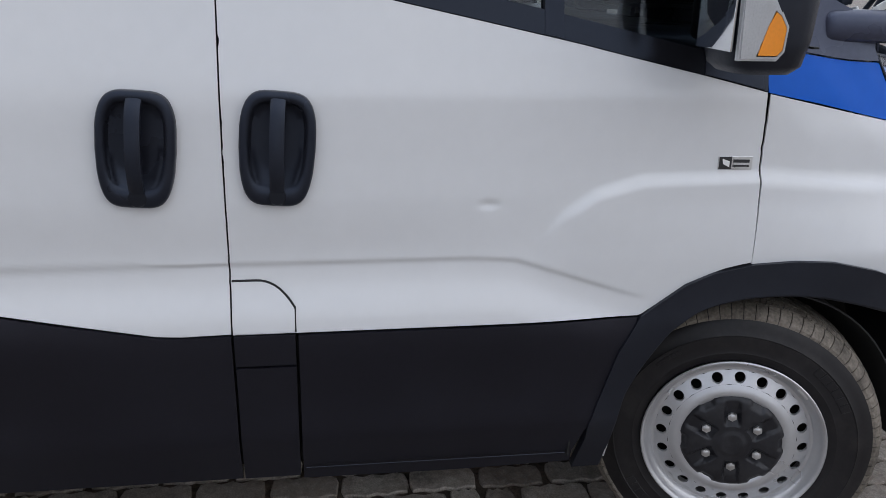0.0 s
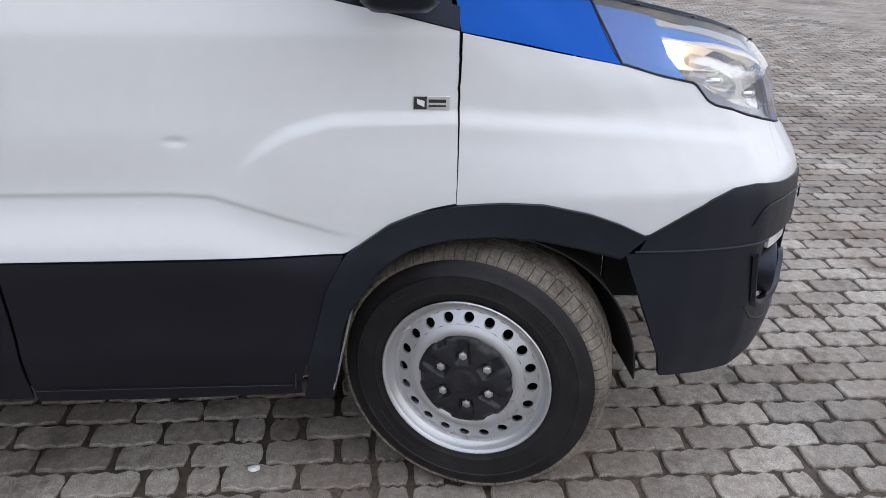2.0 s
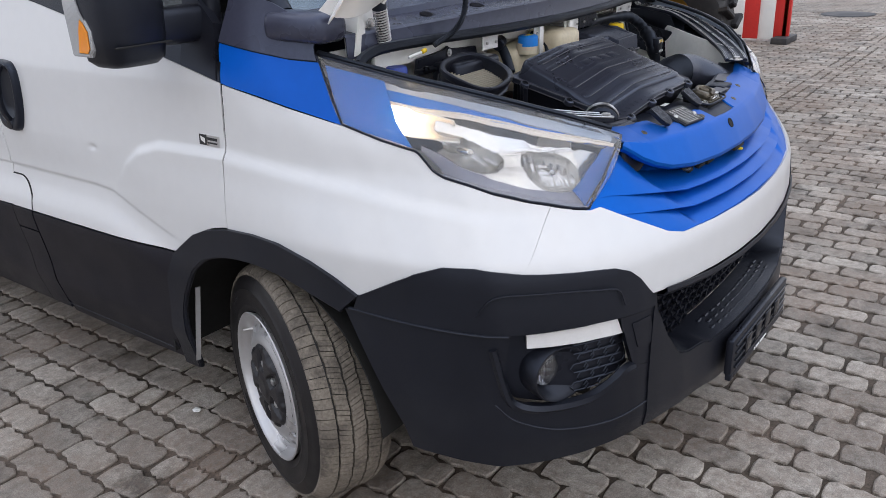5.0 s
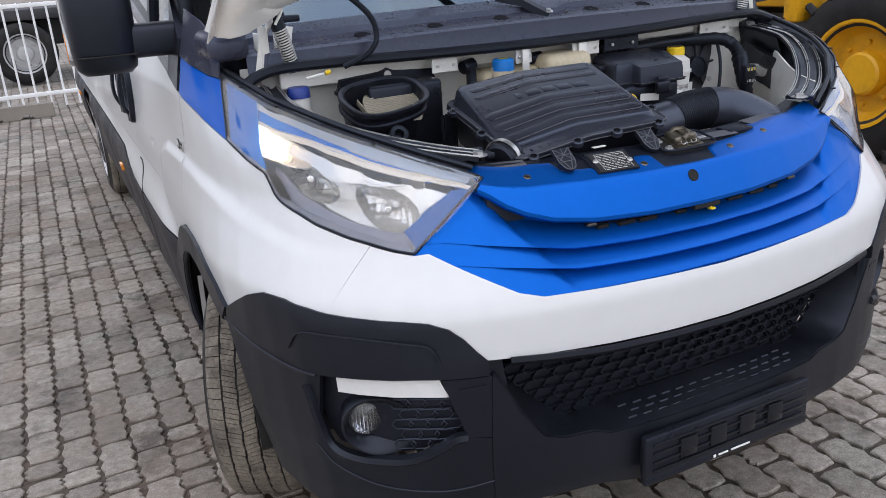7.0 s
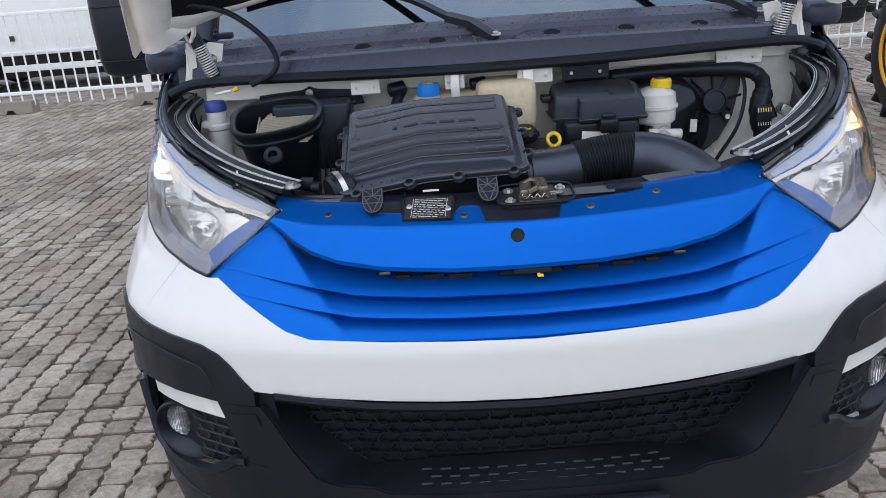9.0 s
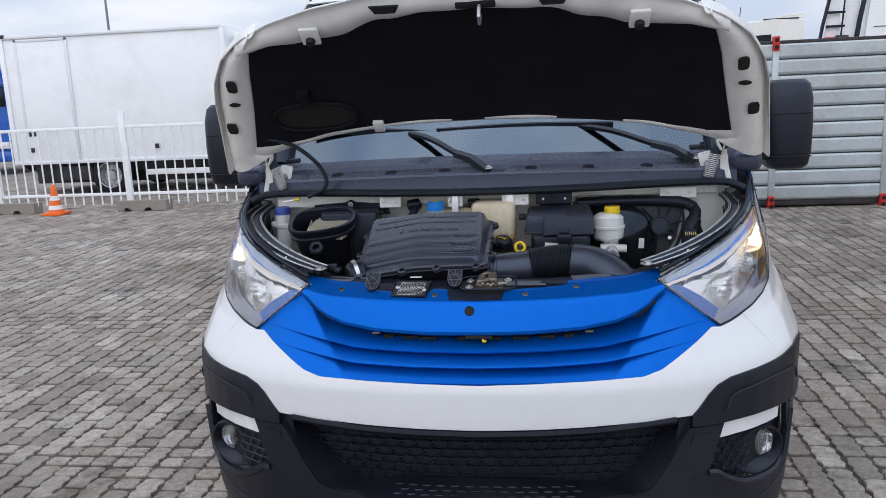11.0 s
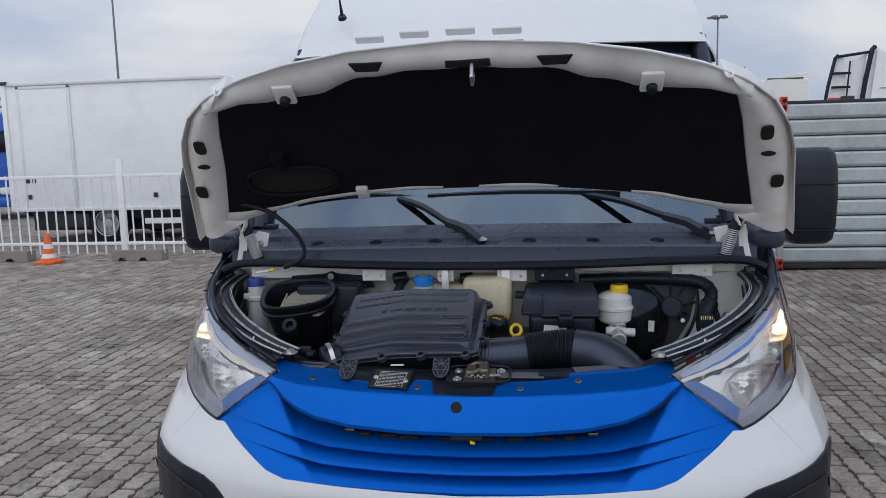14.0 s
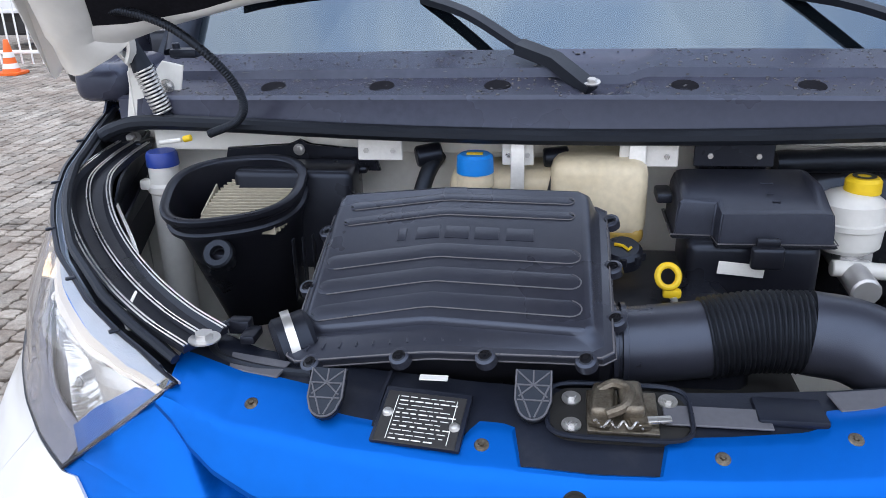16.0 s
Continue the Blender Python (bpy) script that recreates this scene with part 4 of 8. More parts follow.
    part("arch_lip", tube([skin(s * side, z) for s, z in ARCH_IN], .008, 8, 60), BUMPER, arch)
    # wheel house
    th = np.linspace(0.0, math.pi, 40)
    ring = np.stack([np.array([(side * x, 1.985 + .43 * math.cos(a), .345 + .41 * math.sin(a)) for a in th]) for x in (.965, .80, .55)])
    part("wheel_house", sheet(ring if side < 0 else ring[::-1], .004), DARK, van)
    part("wheel_house_wall", rbox((side * .53, 1.985, .52), (.02, .9, .66), .004), DARK, van)
    part("bumper_liner", rbox((side * .53, 1.365, .60), (.02, .33, .46), .004), DARK, van)
    part("liner_flap", sheet(np.stack([np.array([(side * x, 1.535 - (.10 * (1 - t)), .39 + .34 * t) for t in np.linspace(.2, 1, 10)]) for x in (.90, .80, .60)]), .006), BLACK, van)
    part("arch_seal_strip", sheet(np.stack([np.array([(side * (.958 - d), 2.322 - .056 * t - d * .3, .335 + .26 * t) for t in np.linspace(0, 1, 10)]) for d in (0, .008, .014)]), .003), STEEL, van)
    # badge by the door edge, marks as plain bars
    M = on_skin(2.09, 1.058, side, .001)
    bd = part("dealer_badge", xf(rbox((0, 0, 0), (.080, .030, .002), .001, 1), M), ZINC, van, "small silver badge with dark square and bars")
    sx = 1 if side < 0 else -1
    part("badge_square", xf(rbox((-.024 * sx, 0, .0015), (.028, .027, .001), .0, 1), M), INK, bd)
    part("badge_mark", xf(prism([(-.008, .009), (.009, .004), (.009, -.009), (-.006, -.002)], .001), M @ Matrix.Translation((-.024 * sx, 0, .0021))), PAPER, bd)
    for dy, h, w in ((.0045, .007, .038), (-.006, .004, .038)):
        part("badge_bar", xf(rbox((.013 * sx, dy, .0015), (w, h, .001), .0, 1), M), INK, bd)


mirrored(build_flank)

# ---- cab front and roof ----
ROOF_Y = (2.290, 2.30, 2.42, 2.62, 2.85, 3.10, 3.5, 5.0, REAR)
ROOF_Z = (2.008, 2.02, 2.165, 2.365, 2.50, 2.565, 2.595, 2.61, 2.61)


def roof_half(y, z):
    return float(np.interp(z, (1.95, 2.165, 2.365, 2.50, 2.61), (.80, .78, .745, .70, .66)))


def roof_edge(y):
    """Height, half width, crown and corner sweep of the roof at y."""
    z = float(np.interp(y, ROOF_Y, ROOF_Z))
    return z, roof_half(y, z), float(np.interp(y, (2.29, 2.6), (.004, .045))), .10 * (1 - float(ease(2.6, 3.6, np.array(y))))


rows, edges = [], []
for y in np.concatenate([np.linspace(2.290, 3.6, 44), np.linspace(3.75, REAR, 12)]):
    z, w, crown_, swept = roof_edge(y)
    rows.append([(w * t, y + swept * abs(t) ** 3, z - crown_ * abs(t) ** 2.6) for t in np.linspace(-1, 1, 41)])
    edges.append((w, y + swept, z - crown_))
roof = part("roof", sheet(np.array(rows), .006), WHITE, van, "raised white roof")
for side in (-1, 1):
    side_rows = []
    for w, y, z in edges:
        lo_z = min(z - .06, float(np.interp(y, (2.39, 3.2, 3.6), (1.93, 1.98, 2.40))))
        a = np.array([side * w, y, z])
        b = np.array([side * float(np.interp(lo_z, SIDE_Z, SIDE_W)), y + .02, lo_z])
        side_rows.append([a * (1 - t) + b * t + np.array([side * float(np.interp(y, (2.3, 3.4), (.004, .03))) * math.sin(math.pi * t), 0, 0]) for t in np.linspace(0, 1, 10)])
    part("roof_flank", sheet(np.array(side_rows), .006), WHITE, roof)
part("roof_rear", prism([(-.93, .38), (.93, .38), (.96, 1.1), (.84, 2.0), (.70, 2.40), (.62, 2.55), (-.62, 2.55), (-.70, 2.40), (-.84, 2.0), (-.96, 1.1)], .02, .004, Matrix.Translation((0, REAR, 0)) @ Matrix.Rotation(radians(90), 4, "X")), WHITE, van)
part("cab_floor", rbox((0, 4.05, .36), (1.5, 3.1, .04), .004), DARK, van)
part("rear_floor", rbox((0, 7.0, .40), (1.5, .9, .04), .004), DARK, van)
part("chassis_rail", rbox((-.40, 4.9, .42), (.10, 5.0, .14), .01), DARK, van)
part("chassis_rail", rbox((.40, 4.9, .42), (.10, 5.0, .14), .01), DARK, van)
part("cargo_bulkhead", rbox((0, 3.35, 1.25), (1.5, .03, 1.7), .004), SEAT, van)
ant = part("antenna", tube([(-.60, 2.40, 2.155), (-.604, 2.385, 2.22), (-.622, 2.35, 2.52)], .004, 6, radii=[2.2, 1.0, .5]), BLACK_GLOSS, van, "thin black whip antenna")
part("antenna_base", lathe([(0, .012), (.014, .008), (.018, -.004), (0, -.006)], 16, (-.60, 2.40, 2.155), (0, -.7, .7)), BLACK, ant)

# windscreen with dark border
wrows = []
for t in np.linspace(0, 1.14, 18):
    w = .80 - .03 * t
    wrows.append([(w * u, 1.80 + .445 * t + .13 * abs(u) ** 2.5, 1.375 + .575 * t - .02 * abs(u) ** 2) for u in np.linspace(-1, 1, 31)])
ws = np.array(wrows)
part("windscreen", sheet(ws, .005), WSGLASS, van, "dark windscreen with rain drops")
part("windscreen_band", sheet(ws[:4] + np.array([0, .006, -.006]), .002), BLACK_GLOSS, van)
part("windscreen_header", sheet(ws[-3:] + np.array([0, .006, -.006]), .002), BLACK_GLOSS, van)
for side in (-1, 1):
    part("windscreen_pillar", sweep([(side * (.81 - .03 * t), 1.93 + .45 * t, 1.36 + .58 * t) for t in np.linspace(0, 1.14, 8)], oval(.035, .03, 12)), BLACK, van)
part("dashboard", rbox((0, 2.28, 1.22), (1.66, .5, .22), .05, 3), BLACK, van)
for x in (-.48, .45):
    st = part("cab_seat", rbox((x, 2.9, .95), (.5, .5, .16), .06, 3), SEAT, van)
    part("backrest", rbox((x, 3.14, 1.32), (.48, .14, .70), .06, 3), SEAT, st)
    part("headrest", rbox((x, 3.15, 1.76), (.26, .1, .18), .04, 3), SEAT, st)
wheel_c = Vector((.45, 2.52, 1.28))
part("steering_wheel", tube([wheel_c + Vector((.19 * math.cos(a), .06 * math.sin(a), .18 * math.sin(a))) for a in np.linspace(0, 6.2832, 25)], .014, 8), BLACK, van)


# ---- mirrors ----
def build_mirror(side):
    c = Vector((side * 1.108, 2.16, 1.435))
    prof = []
    H = [(-.165, .062, .050), (-.15, .078, .068), (-.10, .086, .078), (0, .088, .084), (.10, .086, .08), (.15, .076, .068), (.168, .058, .05)]
    bm = bmesh.new()
    rings = []
    for z, a, b in H:
        rings.append([bm.verts.new((c.x + x, c.y + y * 1.0 + (.012 if y > 0 else 0), c.z + z)) for x, y in oval(a, b, 28, 3.4)])
    for p, q in zip(rings, rings[1:]):
        for i in range(28):
            bm.faces.new((p[i], p[(i + 1) % 28], q[(i + 1) % 28], q[i]))
    bm.faces.new(rings[0][::-1]), bm.faces.new(rings[-1])
    m = part("wing_mirror", bm, BUMPER, van, "large dark plastic wing mirror", 50)
    part("mirror_glass", rbox(c + Vector((0, .088, .01)), (.14, .006, .27), .003), CHROME, m)
    part("mirror_arm", rbox(c + Vector((-side * .130, -.02, -.085)), (.23, .085, .090), .022, 3), BUMPER, m)
    part("mirror_arm", rbox(c + Vector((-side * .130, -.02, .085)), (.23, .08, .085), .022, 3), BUMPER, m)
    part("mirror_foot", rbox(c + Vector((-side * .225, -.02, 0)), (.045, .10, .25), .018, 3), BUMPER, m)
    # dark bars paint the shade in the housing's grooves
    part("mirror_groove", rbox(c + Vector((side * .0, -.074, -.115)), (.15, .012, .004), .001, 1), DARK, m)
    part("mirror_groove", rbox(c + Vector((side * .0, -.080, .045)), (.13, .012, .004), .001, 1), DARK, m)
    def side_plate(outline, x, t, r):
        bm = prism([(a, b) for a, b in outline][::-1], t, r)
        return xf(bm, Matrix.Translation(c + Vector((side * x, 0, 0))) @ Matrix(((0, 0, side), (1, 0, 0), (0, 1, 0))).to_4x4())

    lamp = part("mirror_indicator", side_plate([(.084, -.138), (.010, -.138), (-.004, -.122), (-.006, -.078), (.010, -.052), (.030, -.036), (.034, .0), (.034, .085), (.078, .085), (.086, -.02)], .074, .018, .004),
                INDICATOR, m, "clear and amber indicator lens")
    part("amber_bulb", side_plate([(.052, -.130), (.012, -.130), (.002, -.118), (.000, -.080), (.014, -.058), (.026, -.050), (.036, -.078)], .0885, .0055, .002), AMBER, lamp)
    for k in range(9):
        part("lens_rib", side_plate([(.078 - k * .005, -.128), (.0765 - k * .005, -.128), (.0765 - k * .005, .070), (.078 - k * .005, .070)], .0915, .0008, 0), INDICATOR, lamp)


mirrored(build_mirror)


# ---- wheels ----
TYRE_R, TYRE_W = .354, .113


def tread_r(h):
    """The tread's radius at a distance h from the tyre's middle plane."""
    return float(np.interp(abs(h), (0, .05, .075, .09, .100, .108, .114), (TYRE_R, TYRE_R - .001, TYRE_R - .004, TYRE_R - .010, TYRE_R - .018, TYRE_R - .030, TYRE_R - .044)))


def tread_mesh():
    """Five ribs of blocks, cut by slanting sipes, with winding grooves between the ribs."""
    bm = bmesh.new()
    # from, to, number of blocks, slant, gap between blocks
    ribs = ((.064, .104, 78, .010, .0022), (.024, .0585, 156, .030, .0016), (-.0165, .0185, 156, -.030, .0016), (-.0585, -.0220, 156, .030, .0016), (-.104, -.064, 78, -.010, .0022))
    for k, (h0, h1, count, slant, gap) in enumerate(ribs):
        across = 5 if k in (0, 4) else 2
        hs = np.linspace(h0, h1, across + 1)
        for i in range(count):
            a = 6.283185 * (i + (k % 2) * .5) / count
            half = 3.141593 / count - gap / 2 / TYRE_R
            worn = .0011 * ((i * 7 + k * 3) % 5) / 4
            wind = .0016 * math.sin(a * 39 + k)
            rows = []
            for h in hs:
                t = (h - h0) / (h1 - h0)
                aa = a + slant * (t - .5)
                r = tread_r(h) - worn
                hh = h + wind * (1 - abs(2 * t - 1) * .2) * (k in (1, 2, 3))
                rows.append([bm.verts.new((q * math.cos(aa + d), q * math.sin(aa + d), hh)) for q, d in ((r - .011, -half), (r, -half), (r, half), (r - .011, half))])
            for p, q in zip(rows, rows[1:]):
                for n in range(3):
                    bm.faces.new((p[n], p[n + 1], q[n + 1], q[n]))
            bm.faces.new(rows[0]), bm.faces.new(rows[-1][::-1])
    return bm


def hub_cap_mesh(w):
    """A lobed cap with six pockets that open outward."""
    bm = bmesh.new()
    rs, n = np.concatenate([[.004], np.linspace(.012, .118, 27), [.1185]]), 144
    grow = 1.07
    rings = []
    for q, r in enumerate(rs):
        ring = []
        for i in range(n):
            th = 6.283185 * i / n
            d = (th + .5236) % 1.0471976 - .5236
            u, v = r * math.cos(d), r * math.sin(d)
            z = float(np.interp(r, (0, .024, .028, .034, .05, .09, .108, .116, .118), (.020, .0205, .0195, .017, .0165, .0145, .011, .002, -.004)))
            mask = float((1 - ease(.0125, .0195, abs(v))) * ease(.043, .052, u))
            z -= mask * float(np.interp(u, (.05, .066, .080, .105, .118), (.010, .0165, .011, .005, .0)))
            lobe = float((1 - ease(.10, .17, abs(abs(d) - .5236))) * ease(.098, .106, r))
            z -= .009 * lobe
            if q == len(rs) - 1:
                z = -.012
            ring.append(bm.verts.new((grow * r * math.cos(th), grow * r * math.sin(th), w + z)))
        rings.append(ring)
    for a, b in zip(rings, rings[1:]):
        for i in range(n):
            bm.faces.new((a[i], a[(i + 1) % n], b[(i + 1) % n], b[i]))
    bm.faces.new(rings[0])
    return bm


def build_wheel(at, side, steer=0.0):
    w = TYRE_W
    tilt = Matrix.Translation(at) @ Matrix.Rotation(radians(steer), 4, "Z") @ Matrix.Rotation(radians(90 * side), 4, "Y")
    half = [(.213, w - .012), (.221, w - .001), (.236, w + .003), (.240, w + .0048), (.244, w + .0036), (.262, w + .006), (.284, w + .006), (.2865, w + .0078), (.289, w + .0055), (.302, w + .001),
            (.3105, w - .002), (.318, w - .006), (.330, w - .014), (TYRE_R - .014, w - .026), (TYRE_R - .009, w - .05)]
    wh = part("wheel", xf(lathe(half + [(a, -b) for a, b in half[::-1]], 72), tilt), TYRE, van, "black tyre on silver steel rim with dusty tread")
    part("tread", xf(tread_mesh(), tilt), TREAD, wh, "dusty worn tread blocks", 40)
    # raised lettering as plain bars
    marks = []
    for a0, count, step in ((2.15, 7, .075), (5.2, 6, .082), (.6, 5, .05)):
        for i in range(count):
            marks.append(xf(rbox((0, 0, 0), (.019 if count > 5 else .011, .022 if count > 5 else .010, .0022), .0008, 1),
                            Matrix.Rotation(a0 + i * step, 4, "Z") @ Matrix.Translation((.271, 0, w + .0065)) @ Matrix.Rotation(radians(90), 4, "Z")))
    tagged(part("sidewall_lettering", xf(join(*marks), tilt), TYRE, wh), kind="stuff")
    rim_prof = [(.204, -.09), (.207, w - .03), (.211, w - .010), (.2165, w + .002), (.2195, w + .007), (.2170, w + .0095), (.2120, w + .008), (.2080, w + .002), (.2050, w - .008), (.1985, w - .013),
                (.1945, w - .018), (.1925, w - .024), (.1890, w - .028), (.1830, w - .029)]
    rim = part("rim", xf(lathe(rim_prof, 72), tilt), STEEL, wh, "silver steel rim", 60)
    # disc with round holes
    nh, hr, hc, hw = 20, .0130, .1680, .0165
    level = lambda r: float(np.interp(r, (.150, .157, .181, .185), (-.006, -.009, -.021, -.023)))
    ring = lathe([(.194, w - .023), (.188, w - .0235), (.1845, w - .0228)], 80)
    dome = lathe([(.1515, w - .0062), (.143, w - .002), (.137, w + .000), (.130, w + .001), (.122, w - .001), (.110, w - .010), (.06, w - .014), (0, w - .014)], 80)
    web = bmesh.new()
    for i in range(nh):
        a0, h_ = 6.283185 * i / nh, 3.141593 / nh
        outer, hole, deep = [], [], []
        for j in range(24):
            t = 6.283185 * j / 24
            dx, dy = math.cos(t), math.sin(t)
            aa = h_ * dy / max(abs(dy), abs(dx) * h_ * hc / hw, 1e-9)
            rr = hc + hw * dx / max(abs(dx), abs(dy) * hw / (h_ * hc), 1e-9)
            outer.append(web.verts.new((rr * math.cos(a0 + aa), rr * math.sin(a0 + aa), w + level(rr))))
            rh, ah = hc + hr * dx, hr * dy / hc
            hole.append(web.verts.new((rh * math.cos(a0 + ah), rh * math.sin(a0 + ah), w + level(rh))))
            rh, ah = hc + hr * .93 * dx, hr * .93 * dy / hc
            deep.append(web.verts.new((rh * math.cos(a0 + ah), rh * math.sin(a0 + ah), w + level(rh) - .007)))
        for j in range(24):
            n_ = (j + 1) % 24
            web.faces.new((outer[j], outer[n_], hole[n_], hole[j]))
            web.faces.new((hole[j], hole[n_], deep[n_], deep[j]))
    part("rim_disc", xf(join(ring, dome, web), tilt), STEEL, rim, "", 60)
    part("brake_drum", xf(lathe([(.20, w - .085), (.20, w - .095), (0, w - .095)], 40), tilt), DARK, rim)
    cap = part("hub_cap", xf(hub_cap_mesh(w - .002), tilt @ Matrix.Rotation(.10, 4, "Z")), HUBCAP, wh, "black plastic hub cap with six pockets", 40)
    for i in range(6):
        part("lug_nut", xf(join(prism(circle(.0115, 6), .011, .002), lathe([(.0, .012), (.006, .0118), (.0085, .0105)], 12)),
                           tilt @ Matrix.Rotation(.10 + 6.283185 * i / 6, 4, "Z") @ Matrix.Translation((.069, 0, w - .0025))), ZINC, cap)
    turn = tilt @ Matrix.Rotation(.95 if side < 0 else .8, 4, "Z")
    part("valve", xf(join(rod((.190, 0, w - .030), (.194, .004, w - .008), .0045), rod((.194, .004, w - .014), (.196, .006, w + .002), .0036)), turn), ZINC, wh)
    part("balance_weight", xf(rbox((.2095, 0, w + .004), (.010, .034, .008), .003), tilt @ Matrix.Rotation(-.75 if side < 0 else .4, 4, "Z")), ZINC, wh)
    return wh


AXLE_F, AXLE_R = 1.951, 6.08
build_wheel((-.852, AXLE_F, TYRE_R), -1, -20.8)
build_wheel((.852, AXLE_F, TYRE_R), 1, -20.8)
build_wheel((-.86, AXLE_R, TYRE_R), -1)
build_wheel((.86, AXLE_R, TYRE_R), 1)

# ---- cowl, wipers, hinges ----
COWL_T, COWL_DY, COWL_Z = (0, .10, .13, .45, .52, .56, .92, 1.0), (.010, .012, .020, .092, .104, .108, .195, .210), (1.300, 1.338, 1.344, 1.354, 1.357, 1.372, 1.386, 1.388)


def cowl_pt(u, t):
    """u across (-1..1), t from the front lip (0) to the glass (1): front face, flat shelf with holes, step, upper strip."""
    x = .83 * u
    y = 1.592 + float(np.interp(t, COWL_T, COWL_DY)) + .10 * abs(u) ** 2.4
    z = float(np.interp(t, COWL_T, COWL_Z)) - .02 * abs(u) ** 2
    well = max(0, 1 - abs(u - .02) / (.05 + .16 * max(0, t - .3))) if t > .12 else 0
    return (x, y, z - .012 * min(1, well * 2.5) * float(ease(.12, .3, np.array(t)) * (1 - ease(.85, 1.0, np.array(t)))))


us = np.linspace(-1, 1, 161)
rows = [[(x, y - .003, z - .012) for x, y, z in (cowl_pt(u, 0) for u in us)]]
rows += [[cowl_pt(u, t) for u in us] for t in sorted(set(COWL_T) | {.20, .28, .36, .60, .68, .76, .84})]
cowl = part("cowl_panel", sheet(np.array(rows), .004), COWL, van, "dark plastic cowl panel wet with drops", 25)
for x in (-.533, -.338, -.146, .146, .338, .533):
    u = x / .83
    p = Vector(cowl_pt(u, .32))
    # disc lying on the panel, the hole's shade painted near-black
    part("cowl_hole", lathe([(0, .0015), (.016, .0015), (.019, .0025), (.021, .0015), (.022, -.002)], 24, p, (0, -.25, 1)), FELT, cowl)
rng = random.Random(5)
drops = bmesh.new()
for i in range(900):
    u, t = rng.uniform(-.93, .93), rng.uniform(.10, .98)
    p, r = Vector(cowl_pt(u, t)), rng.uniform(.0008, .0030)
    bmesh.ops.create_icosphere(drops, subdivisions=1, radius=1, matrix=Matrix.Translation(p + Vector((0, 0, r * .2))) @ Matrix.Diagonal((r * rng.uniform(1, 1.6), r, r * .55, 1)))
WATER = material("water_drop", (0.08, 0.08, 0.09), 0.05, var=0.0, spec=0.9)
tagged(part("rain_wetting", drops, WATER, cowl), kind="stuff")
for side in (-1, 1):
    part("cowl_corner", rbox((side * .865, 1.80, 1.345), (.10, .20, .07), .025, 3), COWL, cowl)
seal_pts = [(-.845, 1.655, 1.262), (-.82, 1.66, 1.274), (-.76, 1.655, 1.287), (-.6, 1.632, 1.289), (-.3, 1.602, 1.284), (0, 1.592, 1.282), (.3, 1.602, 1.284), (.6, 1.632, 1.289),
            (.76, 1.655, 1.287), (.82, 1.66, 1.274), (.845, 1.655, 1.262)]
part("bonnet_seal", tube(seal_pts, .013, 10, 80), RUBBER, van, "black rubber bonnet seal")
part("seal_flange", sweep(curve_pts([(x, y + .014, z - .009) for x, y, z in seal_pts], 80), [(-.009, -.003), (.009, -.003), (.009, .003), (-.009, .003)], up=(0, 0, 1)), BLACK, van)


def build_wiper(pivot, elbow, tip, blade0, blade1):
    w = part("wiper", sweep([pivot, Vector(pivot).lerp(Vector(elbow), .5) + Vector((0, 0, .012)), elbow], [(-.017, -.008), (.017, -.008), (.012, .009), (-.012, .009)], up=(0, -.4, 1)), RUBBER, van, "black wiper arm")
    part("wiper_arm", sweep(curve_pts((elbow, Vector(elbow).lerp(Vector(tip), .5) + Vector((0, -.004, .012)), tip), 12), [(-.010, -.005), (.010, -.005), (.008, .007), (-.008, .007)],
                            up=(0, -.6, 1)), RUBBER, w)
    part("wiper_blade", sweep(curve_pts((blade0, Vector(blade0).lerp(Vector(blade1), .5) + Vector((0, -.006, .008)), blade1), 16), [(-.009, -.008), (.009, -.008), (.004, .009), (-.004, .009)], up=(0, -.6, 1)), RUBBER, w)
    part("wiper_nut", hex_bolt(Vector(pivot) + Vector((0, 0, .010)), .008, .007, (0, -.3, 1)), ZINC, w)


build_wiper((.003, 1.655, 1.345), (-.115, 1.735, 1.402), (-.30, 1.885, 1.470), (-.185, 1.890, 1.468), (-.70, 1.950, 1.480))
build_wiper((.700, 1.722, 1.350), (.565, 1.79, 1.408), (.30, 1.905, 1.475), (.44, 1.90, 1.475), (-.20, 1.885, 1.475))

# ---- bonnet, standing open ----
HO, HV = Vector((0, 1.657, 1.388)), Vector((0, -.7604, .6494))
HN = Vector((0, HV.z, -HV.y))


def bonnet_pt(x, v, n=0.0):
    """x across, v up the open bonnet from its hinge edge; n along its upper side."""
    bulge = .05 * math.sin(math.pi * min(1, max(0, v / .72))) + .035 - .035 * (abs(x) / .88) ** 2
    return HO + Vector((x, 0, 0)) + HV * v + HN * (bulge * .9 + n)


EDGE_V = (-.03, 0, .1, .2, .3, .4, .5, .58, .65, .70, .735, .755)
EDGE_X = (.925, .92, .90, .882, .862, .828, .77, .69, .575, .44, .27, .0)


def rear_v(x):
    return float(np.interp(abs(x), (0, .2, .35, .52, .68, .80, .93), (.150, .147, .138, .116, .076, .036, -.03)))


def front_v(x):
    return float(np.interp(abs(x), EDGE_X[::-1], EDGE_V[::-1]))


def bonnet_grid(inset_x, top_in, bot_in, n, nu=61, nv=26, curl=0.0):
    rows = []
    for t in np.linspace(0, 1, nv):
        row = []
        for u in np.linspace(-1, 1, nu):
            x = u * (.922 - inset_x)
            lo, hi = rear_v(x) + bot_in, front_v(x / (.922 - inset_x) * .922) - top_in
            v = lo + (hi - lo) * t
            edge = min(1, (1 - abs(u)) / .08, (1 - t) / .10)
            row.append(bonnet_pt(x, v, n - curl * (1 - max(0, edge)) ** 2))
        rows.append(row)
    return np.array(rows)


